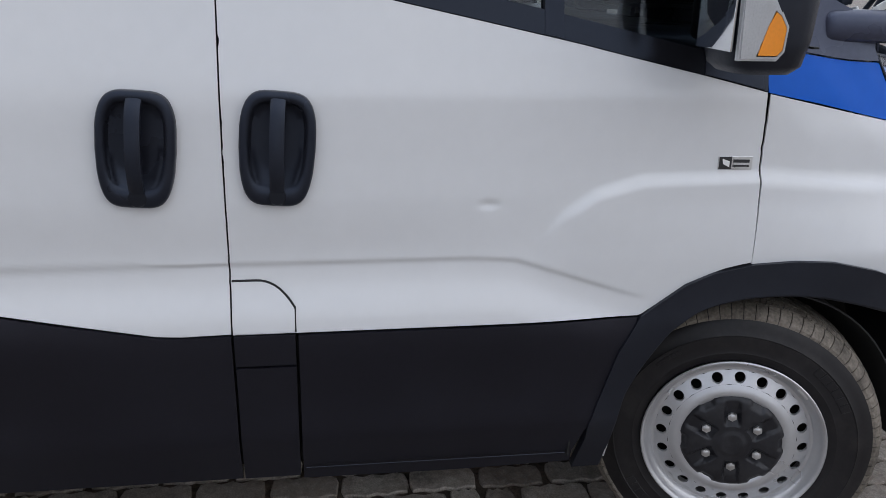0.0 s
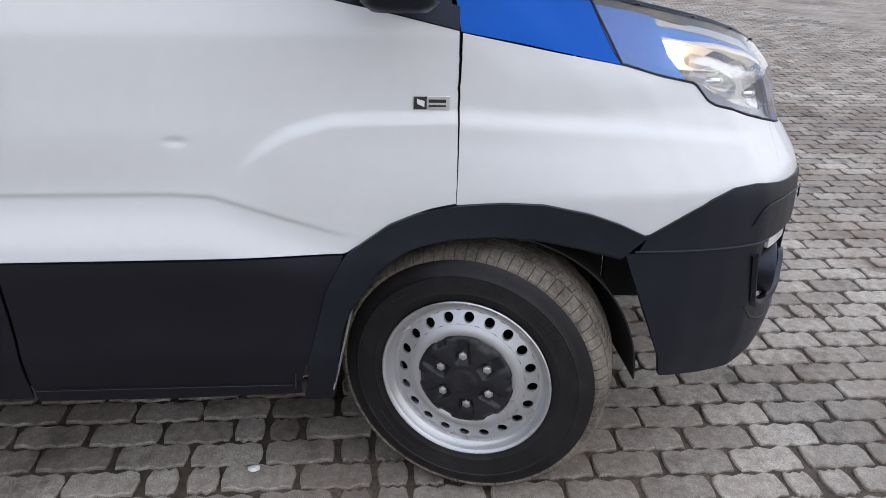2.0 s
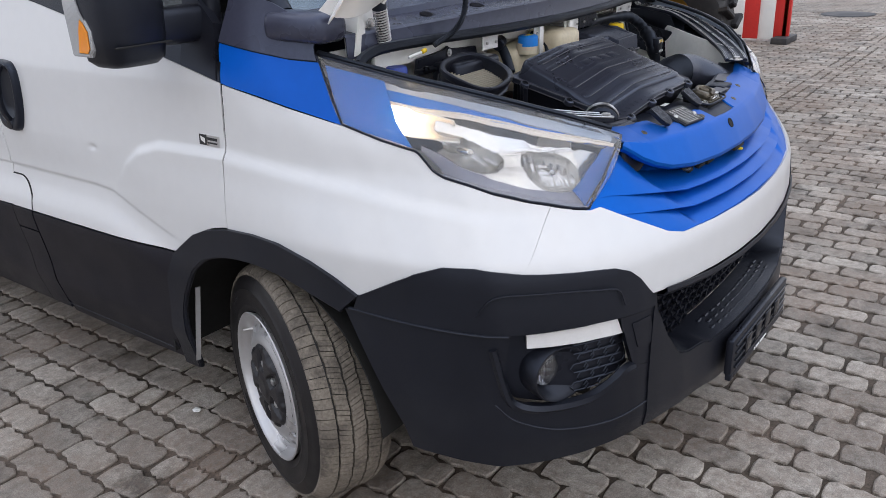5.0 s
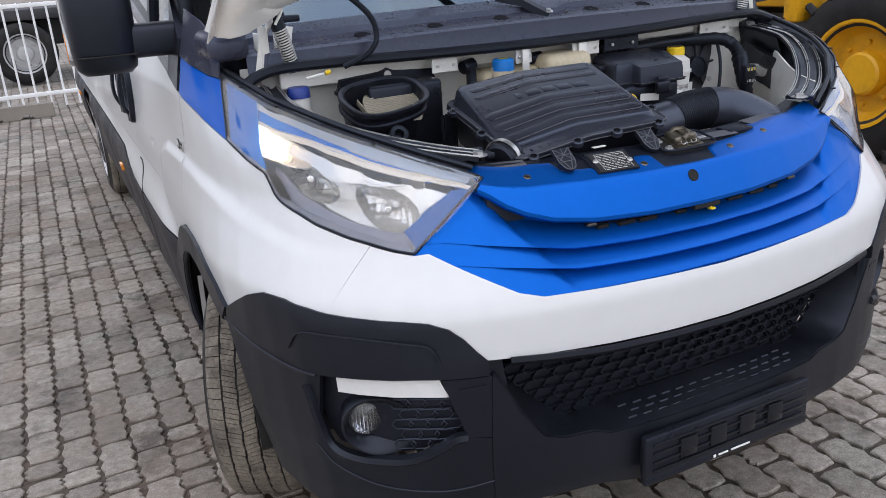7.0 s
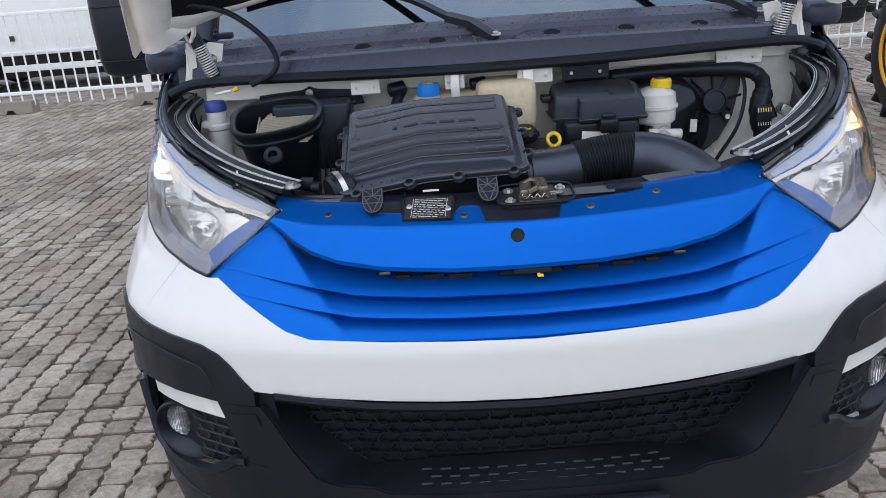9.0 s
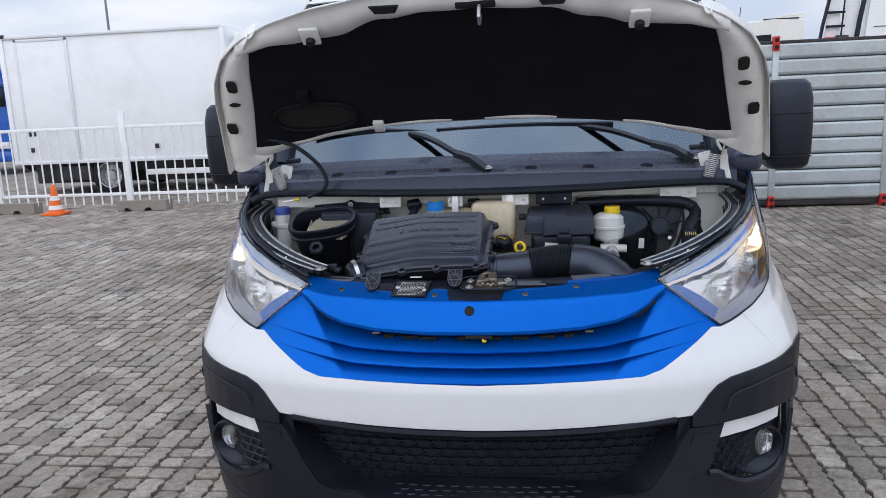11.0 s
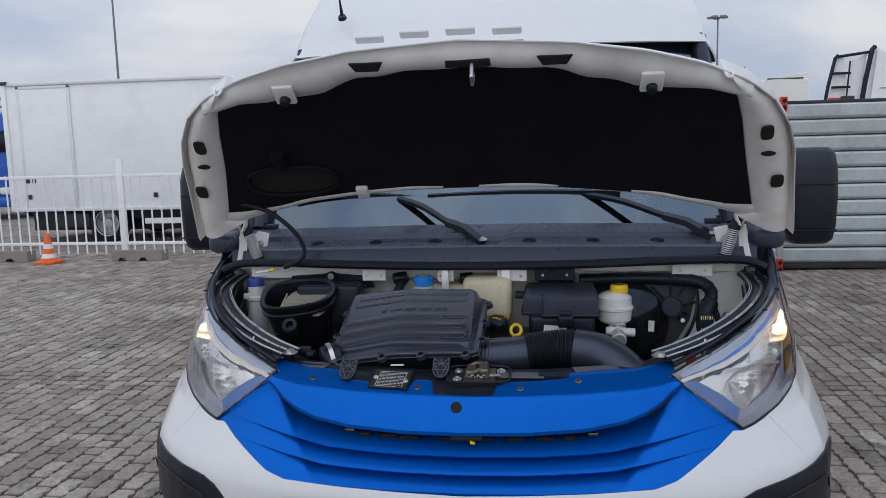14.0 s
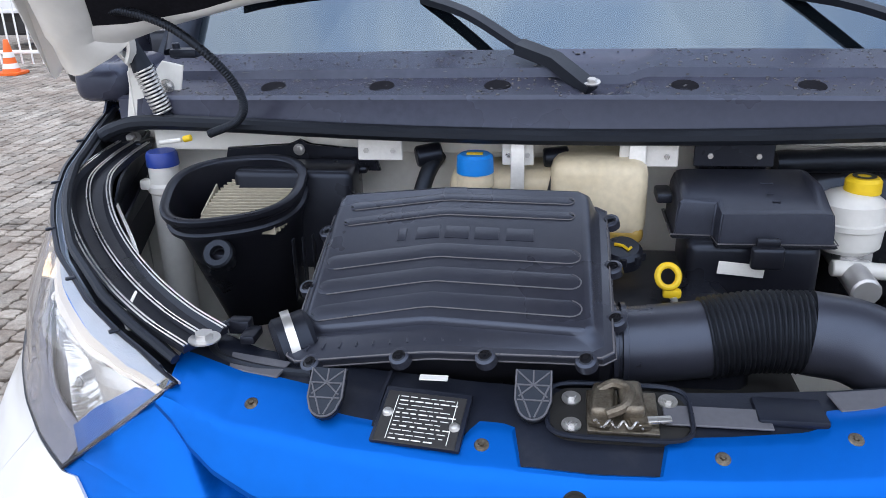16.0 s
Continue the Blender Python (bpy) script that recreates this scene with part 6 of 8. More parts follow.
for i in range(5):
    u, w = (.31, .41, .52, .63, .75)[i], (.016, .045, .045, .045, .050)[i]
    box_ = [(u - w, .57), (u + w, .57), (u + w * .96, .66), (u - w * .96, .66)]
    bm = ring_between([[cover_pt(a, b, -.001) for a, b in box_], [cover_pt(a, b, .0008) for a, b in box_], [cover_pt(u + (a - u) * .86, .615 + (b - .615) * .86, .0014) for a, b in box_]])
    bm.verts.ensure_lookup_table()
    bm.faces.new(bm.verts[8:12])
    part("maker_mark", bm, ENGBLACK, cover)
for u, v in ((.085, -.01), (.37, -.01), (.63, -.01), (.92, -.01), (1.01, .22), (1.01, .55), (1.01, .90), (-.01, .45), (-.01, .85)):
    p = flange_pt(u, v, 0)
    ear = part("cover_ear", xf(lathe([(0, .004), (.011, .004), (.0125, .003), (.0135, -.008), (0, -.008)], 20), Matrix.Translation(p) @ COVER_M), ENGBLACK, cover)
    part("cover_screw", xf(join(lathe([(0, .0055), (.007, .0052), (.0085, .004)], 18), prism(circle(.0044, 6), .008, .0008)), Matrix.Translation(p) @ COVER_M), BLACK_GLOSS, ear)
for x, y, z in ((-.305, 1.139, 1.080), (-.067, 1.150, 1.084)):
    M = Matrix.Translation((x, y, z)) @ Matrix.Rotation(radians(38), 4, "X")
    shape = [(-.021, .032), (-.0215, -.006)] + [(-.0185 * math.cos(a), -.012 - .018 * math.sin(a)) for a in np.linspace(.15, 2.99, 9)] + [(.0215, -.006), (.021, .032)]
    foot = part("rubber_mount", xf(prism(shape, .012, .003), M), RUBBER, cover)
    for a, b in (((-.018, .028), (.016, -.002)), ((.018, .028), (-.016, -.002)), ((-.018, .012), (-.002, -.026)), ((.018, .012), (.002, -.026)), ((-.0195, .012), (.0195, .012)), ((-.018, -.006), (.018, -.006)), ((0, .030), (0, .012))):
        part("mount_web", xf(rod((*a, .0125), (*b, .0125), .0011, n=6), M), SLAMGREY, foot)
    part("mount_rim", tube([M @ Vector((x_ * .93, y_ * .95, .012)) for x_, y_ in shape], .0013, 6), SLAMGREY, foot)

# open intake box with filter
ib = Matrix.Translation((-.553, 1.524, 1.208)) @ Matrix.Rotation(radians(21), 4, "X") @ Matrix.Rotation(radians(14), 4, "Z")
n = 56
bm = bmesh.new()
prof = [(.070, .058, -.26), (.086, .070, -.14), (.096, .080, -.06), (.102, .086, -.034), (.110, .094, -.030), (.111, .095, -.022), (.106, .090, -.019), (.107, .091, -.008), (.112, .096, -.005), (.114, .098, .003), (.113, .097, .008),
        (.109, .093, .0095), (.102, .086, .009), (.0985, .0825, .006), (.0985, .0825, -.004), (.096, .080, -.05), (.088, .072, -.12)]
rings = [[bm.verts.new((x + .012 * y / b, y - .010 * x / a * (1 if y > 0 else 0), z)) for x, y in oval(a, b * .86, n, 2.7)] for a, b, z in prof]
for p, q in zip(rings, rings[1:]):
    for i in range(n):
        bm.faces.new((p[i], p[(i + 1) % n], q[(i + 1) % n], q[i]))
bm.faces.new(rings[-1])
box = part("intake_box", xf(bm, ib), BLACK, van, "black oval air intake with pale filter inside", 45)
fm = ib @ Matrix.Rotation(radians(-13), 4, "Z")
# dark bed paints the shade between the pleats
part("filter_bed", xf(rbox((.012, .004, -.046), (.105, .095, .008), .002), fm), DARK, box)
for k in range(16):
    yy = -.056 + k * .0075
    wide = .142 * (max(.1, 1 - (abs(yy) / .085) ** 3)) ** .5
    part("filter_pleat", xf(prism([(-.0036, -.018), (.0036, -.018), (.0008, .0), (-.0008, .0)], wide, 0, Matrix.Translation((.022 - wide / 2 + .012 * yy / .08, yy, -.022)) @ Matrix.Rotation(radians(90), 4, "Y") @ Matrix.Rotation(radians(90), 4, "Z")), fm), FILTER, box,
         "pale pleated filter paper" if k == 0 else "")
part("filter_edge", xf(rbox((-.052, .006, -.030), (.003, .080, .016), .001, 1), fm), FILTER, box)
part("intake_shroud", rbox((-.475, 1.612, 1.142), (.20, .085, .172), .012, 3), BLACK, box)
part("intake_lid_edge", rbox((-.50, 1.648, 1.212), (.27, .028, .012), .004), BLACK, box)
for x in (-.628, -.415):
    part("lid_screw", hex_bolt((x, 1.628, 1.222), .006, .006, (0, -.3, 1)), BLACK_GLOSS, box)
for k in range(7):
    part("intake_fin", xf(rbox((0, 0, 0), (.0022, .012, .10), .0008, 1), Matrix.Translation((-.44 + .012 * k, 1.452 + .012 * k, 1.105))), BLACK, box)
ear_at = ib @ Vector((-.030, -.098, -.044))
part("intake_ear", lathe([(.011, .0), (.012, .006), (.021, .007), (.024, .004), (.025, -.006), (.011, -.008)], 28, ear_at, (0, -.75, .65)), RUBBER, box)
part("ear_neck", rbox(ear_at + Vector((0, .016, -.016)), (.034, .028, .03), .008, 2), BLACK, box)
part("heat_shield", prism([(-.14, -.02), (-.13, .018), (-.02, .022), (0, .034), (.02, .022), (.13, .018), (.14, -.02)], .012, .003, Matrix.Translation((-.487, 1.672, 1.224)) @ Matrix.Rotation(radians(90), 4, "X")), BLACK, van)
part("shield_bolt", hex_bolt((-.487, 1.659, 1.241), .006, .006, (0, -1, 0)), ZINC, van)

# washer bottle
wb = part("washer_bottle", lathe([(0, -.30), (.026, -.30), (.028, -.10), (.027, -.05), (.031, -.045), (.031, -.035), (.026, -.03), (.026, .0), (0, .0)], 24, (-.730, 1.640, 1.216)), MILKY, van, "milky washer bottle neck with navy cap")
part("washer_cap", lathe([(0, .026), (.024, .025), (.027, .020), (.028, .0), (0, 0)], 24, (-.730, 1.640, 1.216)), NAVYCAP, wb)
part("bottle_clip", rbox((-.757, 1.625, 1.185), (.02, .02, .018), .004), MILKY, wb)

# coolant tank
ct = part("coolant_tank", join(rbox((-.125, 1.672, 1.155), (.20, .12, .13), .03, 3), rbox((.018, 1.635, 1.185), (.150, .13, .125), .022, 3), lathe([(.030, 0), (.030, .03), (.026, .032)], 24, (-.178, 1.605, 1.20))), TANK, van, "yellowed coolant tank with blue cap")
part("coolant_level", rbox((.040, 1.632, 1.128), (.100, .120, .030), .012, 3), material("amber_coolant", (0.45, 0.30, 0.07), 0.35, var=0.1, scale=14), ct)
part("coolant_cap", lathe([(0, .030), (.024, .030), (.029, .026), (.030, .0), (0, 0)], 30, (-.178, 1.602, 1.222)), BLUECAP, ct, "bright blue cap")
part("cap_mark", rbox((-.178, 1.600, 1.2525), (.026, .014, .001), .0005, 1), YELLOW, ct)
for x, w in ((-.110, .022), (.075, .026)):
    part("tank_strap", rbox((x, 1.598, 1.222), (w, .006, .095), .002), BRACKET, ct)
part("tank_hose", tube([(-.245, 1.66, 1.235), (-.26, 1.63, 1.21), (-.275, 1.60, 1.16)], .014, 12, 12), RUBBER, ct)
part("tank_hose", tube([(-.045, 1.66, 1.235), (-.045, 1.62, 1.215), (-.06, 1.60, 1.15)], .012, 12, 12), RUBBER, ct)
part("tank_elbow", rod((-.28, 1.64, 1.235), (-.24, 1.655, 1.24), .018), BLACK, ct)
part("tank_elbow", rod((-.07, 1.645, 1.235), (-.03, 1.65, 1.238), .016), BLACK, ct)
for x, w in ((-.338, .075), (-.11, .05), (.093, .09), (.222, .12), (.637, .12)):
    br = part("firewall_bracket", join(rbox((x, 1.606 + .12 * (x / .8) ** 2, 1.250), (w, .004, .036), .0015, 1), rbox((x, 1.620 + .12 * (x / .8) ** 2, 1.2675), (w, .03, .003), .001, 1)),
              BRACKET if x < .2 or x > .5 else BLACK, van, "small pale metal bracket")
    for dx in (-.3, .3):
        part("bracket_bolt", hex_bolt((x + dx * w, 1.602 + .12 * (x / .8) ** 2, 1.250), .0046, .005, (0, -1, 0), False), ZINC, br, "", 10)
    if abs(x - .637) < .01:
        for dx in (-.05, .05):
            part("bracket_leg", rbox((x + dx, 1.70, 1.243), (.018, .004, .03), .001, 1), ZINC, br)

# fuse box
FUSELID = material("grained_lid_plastic", (0.026, 0.028, 0.040), 0.36, spec=0.75, var=0.2, scale=14, bump=0.15, bscale=700, sheen=(.62, .75, 1.0))
fb = part("fuse_box", rbox((.240, 1.560, 1.075), (.190, .13, .15), .015, 3), BLACK, van, "black fuse box with stepped lid")
outline = [(.128, 1.634), (.345, 1.640), (.350, 1.560), (.346, 1.492), (.186, 1.486), (.183, 1.520), (.128, 1.522)]
cx_, cy_ = .24, 1.565


def lid_ring(k, z, dip=0.0):
    return [Vector((cx_ + (x - cx_) * k, cy_ + (y - cy_) * k, z + dip * min(1, max(0, (1.57 - y) / .08)))) for x, y in outline]


lid = bmesh.new()
rings = [[lid.verts.new(p) for p in r] for r in (lid_ring(1.0, 1.150), lid_ring(.99, 1.178), lid_ring(.965, 1.206, -.010), lid_ring(.92, 1.221, -.024), lid_ring(.80, 1.226, -.026))]
for a, b in zip(rings, rings[1:]):
    for i in range(7):
        lid.faces.new((a[i], a[(i + 1) % 7], b[(i + 1) % 7], b[i]))
lid.faces.new(rings[-1]), lid.faces.new(rings[0][::-1])
bmesh.ops.bevel(lid, geom=[e for e in lid.edges if abs(e.verts[0].co.z - e.verts[1].co.z) > .008 and not e.is_boundary], offset=.010, segments=3, affect="EDGES", clamp_overlap=True)
part("fuse_lid", lid, FUSELID, fb, "", 55)
part("lid_flange", prism([(cx_ + (x - cx_) * 1.04, cy_ + (y - cy_) * 1.05) for x, y in outline], .006, .002, Matrix.Translation((0, 0, 1.146))), BLACK, fb)
bead = [Vector((cx_ + (x - cx_) * 1.045, cy_ + (y - cy_) * 1.055, 1.153)) for x, y in outline]
# bead round the lid in the painted highlight grey
part("lid_bead", tube(bead + bead[:1], .0012, 6), RIBEDGE, fb)
part("lid_catch", join(rbox((.252, 1.470, 1.138), (.046, .016, .034), .006, 3), rbox((.252, 1.474, 1.160), (.034, .010, .014), .004, 2)), BLACK, fb)
part("lid_hook", rbox((.116, 1.585, 1.195), (.024, .05, .016), .004, 2), BLACK, fb)
for x, y, w in ((.262, 1.565, .018), (.262, 1.538, .010), (.268, 1.520, .012)):
    part("lid_mark", rbox((x, y, 1.2225 - .26 * max(0, 1.57 - y) * 1.2), (w, .004, .0016), .0006, 1), FUSELID, fb)
part("fuse_label", xf(rbox((0, 0, 0), (.066, .001, .020), .0004, 1), Matrix.Translation((.222, 1.488, 1.112)) @ Matrix.Rotation(radians(5), 4, "Y")), PAPER, fb)
part("fuse_rack", rbox((.226, 1.652, 1.238), (.105, .03, .056), .006), BLACK, fb)
for k in range(4):
    part("rack_rib", rbox((.194 + k * .022, 1.634, 1.236), (.005, .008, .046), .0015, 1), BLACK, fb)

# brake booster, reservoir, master cylinder
bo = part("brake_booster", lathe([(0, .045), (.05, .043), (.11, .03), (.135, .012), (.142, -.01), (.138, -.03), (0, -.03)], 48, (.425, 1.700, 1.085), (0, -1, .10)), BLACK_GLOSS, van, "round black brake booster")
part("booster_rim", lathe([(.136, .006), (.146, .004), (.146, -.012), (.136, -.014)], 48, (.425, 1.700, 1.085), (0, -1, .10)), BLACK, bo)
part("booster_label", rbox((.512, 1.645, 1.085), (.018, .002, .034), .0005, 1, Matrix.Rotation(.05, 4, "Y")), PAPER, bo)
br = part("brake_reservoir", lathe([(0, -.05), (.042, -.05), (.050, -.042), (.052, -.012), (.056, -.010), (.056, -.002), (.052, .0), (.050, .026), (.036, .036), (.027, .040), (0, .042)], 36, (.398, 1.600, 1.160)), MILKY, van,
          "milky brake fluid reservoir with yellow cap")
part("reservoir_cap", lathe([(0, .024), (.022, .023), (.026, .018), (.0265, .0), (0, 0)], 30, (.412, 1.603, 1.199)), YELLOW, br)
part("cap_print", lathe([(.010, .0003), (.017, .0003), (.017, .001), (.010, .001)], 24, (.412, 1.603, 1.2232)), INK, br)
part("master_cylinder", join(rod((.405, 1.66, 1.085), (.405, 1.50, 1.075), .022), rbox((.405, 1.59, 1.105), (.05, .06, .03), .008), rod((.395, 1.60, 1.10), (.395, 1.60, 1.13), .015)), STEEL, br)
part("cylinder_plug", rod((.37, 1.56, 1.09), (.455, 1.56, 1.085), .013), MILKY, br)
# pedal carrier web with spokes right of the booster
CARRIER = material("grey_ribbed_plastic", (0.050, 0.051, 0.060), 0.45, var=0.15, scale=20)
web = part("pedal_carrier", lathe([(0, .006), (.026, .006), (.028, .010), (.032, .010), (.034, -.006), (0, -.008)], 28, (.580, 1.690, 1.137), (0, -1, .2)), BLACK, van, "black ribbed pedal carrier")
for a, n in ((.15, .075), (1.05, .09), (1.65, .09), (2.35, .085), (3.9, .06), (5.25, .07), (5.75, .055)):
    d = Vector((math.cos(a), 0, math.sin(a)))
    part("carrier_rib", rod(Vector((.580, 1.695, 1.137)) + d * .03, Vector((.580, 1.700, 1.137)) + d * n, .0035), BLACK, web)
part("carrier_edge", tube([(.50, 1.69, 1.235), (.62, 1.68, 1.230), (.652, 1.67, 1.17), (.628, 1.64, 1.08), (.56, 1.60, 1.00)], .005, 8, 24), BLACK, web)
part("carrier_plate", prism([(.475, 1.225), (.655, 1.24), (.652, 1.17), (.635, 1.09), (.60, 1.03), (.545, .985), (.515, 1.02), (.548, 1.10)], .006, .001,
                            Matrix.Translation((0, 1.712, 0)) @ Matrix.Rotation(radians(90), 4, "X")), CARRIER, web)
part("carrier_bolt", hex_bolt((.607, 1.665, 1.098), .007, .007, (0, -1, .3), False), ZINC, web)
part("carrier_bolt", hex_bolt((.556, 1.60, 1.022), .007, .007, (0, -1, .3), False), ZINC, web)
# wiring loom and plug
loom = part("wiring_loom", tube([(.30, 1.68, 1.222), (.45, 1.695, 1.224), (.58, 1.69, 1.222), (.655, 1.67, 1.216), (.684, 1.645, 1.195), (.676, 1.61, 1.165), (.655, 1.575, 1.135), (.658, 1.56, 1.08), (.665, 1.55, 1.0)], .019, 12, 60,
                                radii=[(1 + .05 * math.sin(k * 1.7)) * (1.3 if 36 < k < 52 else 1) for k in range(60)]), RUBBER, van, "taped black wiring loom")
part("loom_tape", tube([(.684, 1.645, 1.195), (.690, 1.62, 1.15), (.705, 1.60, 1.10)], .010, 8, 16), RUBBER, loom)
pl = part("loom_plug", rbox((.655, 1.552, 1.118), (.042, .03, .055), .006), BLACK, van, "black wiring plug with pale wires")
for k in range(6):
    part("plug_wire", rod((.639 + k * .0062, 1.537, 1.140), (.639 + k * .0062, 1.535, 1.130), .0013, n=6), YELLOW if k % 2 else PAPER, pl)
    part("plug_wire", rod((.641 + k * .0060, 1.537, 1.104), (.641 + k * .0060, 1.535, 1.096), .0011, n=6), PAPER, pl)
part("latch_motor", rbox((.735, 1.59, 1.118), (.055, .04, .03), .008, 2, Matrix.Rotation(.4, 4, "Y")), ZINC, van, "small grey actuator")
part("red_cap", lathe([(0, .02), (.016, .019), (.02, .012), (.02, -.01), (0, -.01)], 20, (.633, 1.625, .972), (0, -.3, 1)), RED, van, "red plastic cap")

# oil filler, dipstick
oc = part("oil_filler_cap", lathe([(0, .014), (.024, .013), (.030, .006), (.031, -.012), (0, -.012)], 28, (.052, 1.500, 1.128), (0, -.35, 1)), BLACK, van, "black oil filler cap with yellow mark")
for a in np.linspace(0, 5.5, 8):
    part("cap_grip", rod((.052 + .030 * math.cos(a), 1.5 + .030 * math.sin(a), 1.118), (.052 + .030 * math.cos(a), 1.5 + .030 * math.sin(a), 1.13), .005), BLACK, oc)
part("cap_symbol", tube([(.040, 1.498, 1.143), (.052, 1.494, 1.1425), (.060, 1.486, 1.139), (.064, 1.492, 1.141)], .0025, 6), YELLOW, oc)
ds = part("dipstick", tube([(.111 + .0145 * math.cos(a), 1.428 + .009 * math.sin(a), 1.123 + .0135 * math.sin(a)) for a in np.linspace(-.3, 6.1, 26)], .0048, 10), YELLOW, van, "yellow dipstick ring")
part("dipstick_grip", rbox((.117, 1.422, 1.100), (.026, .012, .014), .004), YELLOW, ds)
part("dipstick_tube", rod((.119, 1.42, 1.095), (.135, 1.40, 1.03), .006), ZINC, ds)
part("engine_cover", rbox((.03, 1.47, 1.03), (.36, .34, .12), .03, 3), BLACK, van)
part("engine_block", rbox((-.02, 1.48, .90), (.62, .46, .24), .05, 3), DARK, van)

# intake duct
duct = part("intake_duct", tube([(.0, 1.300, 1.078), (.06, 1.302, 1.080), (.16, 1.318, 1.086)], .050, 24, 14), ENGBLACK, van, "black ribbed intake duct")
C = curve_pts([(.145, 1.316, 1.086), (.21, 1.322, 1.095), (.275, 1.320, 1.098)], 152)
part("duct_bellows", sweep(C, circle(.052, 24), radii=[1 + .035 * math.sin(k / 152 * 2 * math.pi * 19) for k in range(152)]), RUBBER, duct)
part("duct_elbow", tube([(.27, 1.320, 1.098), (.33, 1.310, 1.090), (.385, 1.275, 1.065), (.43, 1.225, 1.02), (.445, 1.20, .95)], .054, 24, 26), ENGBLACK, duct)
for x in (.012, .030, .042):
    part("duct_collar", lathe([(.050, -.004), (.056, -.003), (.056, .003), (.050, .004)], 28, (x, 1.301, 1.079), (1, .03, .03)), ENGBLACK, duct)
part("duct_print", rbox((.365, 1.255, 1.112), (.03, .006, .001), .0002, 1, Matrix.Rotation(-.5, 4, "Z")), COWL, duct)
part("duct_star", rbox((.055, 1.255, 1.078), (.018, .006, .012), .002, 1), BLACK, duct)
# sensor hose at the cleaner's other end
part("flow_sensor", join(rod((-.405, 1.25, 1.075), (-.36, 1.275, 1.085), .042), rbox((-.455, 1.262, 1.105), (.03, .02, .02), .004), rbox((-.435, 1.245, 1.10), (.02, .035, .012), .003)), BLACK, van, "black air flow sensor")
part("hose_clamp", lathe([(.044, -.006), (.046, -.006), (.046, .006), (.044, .006)], 28, (-.385, 1.262, 1.08), (1, .5, .2)), ZINC, van)
part("sensor_cable", tube([(-.465, 1.26, 1.11), (-.485, 1.245, 1.10), (-.47, 1.215, 1.085), (-.41, 1.195, 1.08), (-.34, 1.19, 1.078)], .006, 8, 24), RUBBER, van)
part("small_label", rbox((-.185, 1.176, 1.090), (.034, .012, .0015), .0004, 1), PAPER, van)
for x, y, z in ((.70, 1.36, 1.03), (.715, 1.33, 1.0)):
    part("wing_nut", hex_bolt((x, y, z), .010, .012, (-.6, -.4, 1)), ZINC, van)
part("ground_strap", tube([(.66, 1.42, 1.06), (.70, 1.36, 1.03), (.73, 1.31, .99)], .004, 6), ZINC, van)

# ---- yard things ----
FENCEW = material("white_painted_steel", (0.84, 0.85, 0.86), 0.4, var=0.05, scale=6, dirt=(0.4, 0.38, 0.33, 0.3, 4.0))
CONCRETE = material("concrete", (0.26, 0.235, 0.205), 0.9, var=0.2, scale=12, bump=0.3, bscale=80)
PANEL = material("white_grp_panel", (0.87, 0.88, 0.89), 0.42, var=0.02, scale=1.5, dirt=(0.5, 0.5, 0.48, 0.25, 1.2))
TRIMGREY = material("grey_aluminium_trim", (0.74, 0.75, 0.78), 0.4, metal=0.15, var=0.08, scale=5)
GALV = material("grey_painted_ribbed_steel", (0.52, 0.575, 0.60), 0.42, metal=0.2, var=0.12, scale=3, dirt=(0.22, 0.22, 0.22, 0.4, 1.6))
ORANGE = material("orange_cone_plastic", (0.80, 0.14, 0.02), 0.5, var=0.08, scale=10)
LOADER = material("yellow_loader_paint", (0.72, 0.36, 0.01), 0.4, var=0.1, scale=5, dirt=(0.12, 0.09, 0.05, 0.45, 3.0))
MUD = material("muddy_machine_steel", (0.085, 0.078, 0.070), 0.7, var=0.3, scale=5, bump=0.3, bscale=60, dirt=(0.20, 0.17, 0.13, 0.5, 3.0))
CHASSIS = material("dark_chassis_steel", (0.03, 0.03, 0.034), 0.6, var=0.25, scale=6, dirt=(0.09, 0.08, 0.07, 0.5, 3.0))
TRUCKBLUE = material("blue_truck_paint", (0.01, 0.10, 0.45), 0.3, var=0.05, scale=3, coat=0.4)
REDOX = material("red_painted_steel", (0.55, 0.03, 0.025), 0.5, var=0.12, scale=8)
MAST = material("galvanised_mast", (0.22, 0.23, 0.25), 0.5, metal=0.5, var=0.1, scale=2)


def build_fence_panel():
    f = thing("picket_fence", "white steel picket fence panel in block feet", "fence", "yard fence")
    part("post", rbox((0, 0, .76), (.10, .06, 1.5), .006), FENCEW, f)
    for z in (.26, 1.27):
        part("rail", rbox((1.08, 0, z), (2.06, .035, .045), .006), FENCEW, f)
    me = None
    for k in range(13):
        x = .155 + k * .154
        if me is None:
            first = part("picket", rod((0, 0, .10), (0, 0, 1.30), .0125, n=8), FENCEW, f)
            me = first.data
            first.location.x = x
        else:
            o = new("picket", me)
            o.parent, o.location = f, (x, 0, 0)
    return f


fence = build_fence_panel()
fence.location = (-8.30, 10.52, 0)
for k in (-2, -1, 1, 2, 3, 4):
    copy_thing(fence, pose(-8.30 + 2.16 * k, 10.52, 0))
copy_thing(fence, pose(4.62, 10.2, 0))


def build_foot():
    f = thing("concrete_block", "grey-brown concrete block standing under the white fence", "concrete block", "fence blocks")
    part("block", prism([(-.40, 0), (-.40, .16), (.40, .16), (.40, 0), (.17, 0), (.14, .06), (.06, .06), (.03, 0), (-.16, 0), (-.19, .06), (-.27, .06), (-.30, 0)], .22, .006,
                        Matrix.Translation((0, .11, 0)) @ Matrix.Rotation(radians(90), 4, "X")), CONCRETE, f)
    return f


foot = build_foot()
foot.location = (-8.08, 10.52, 0)
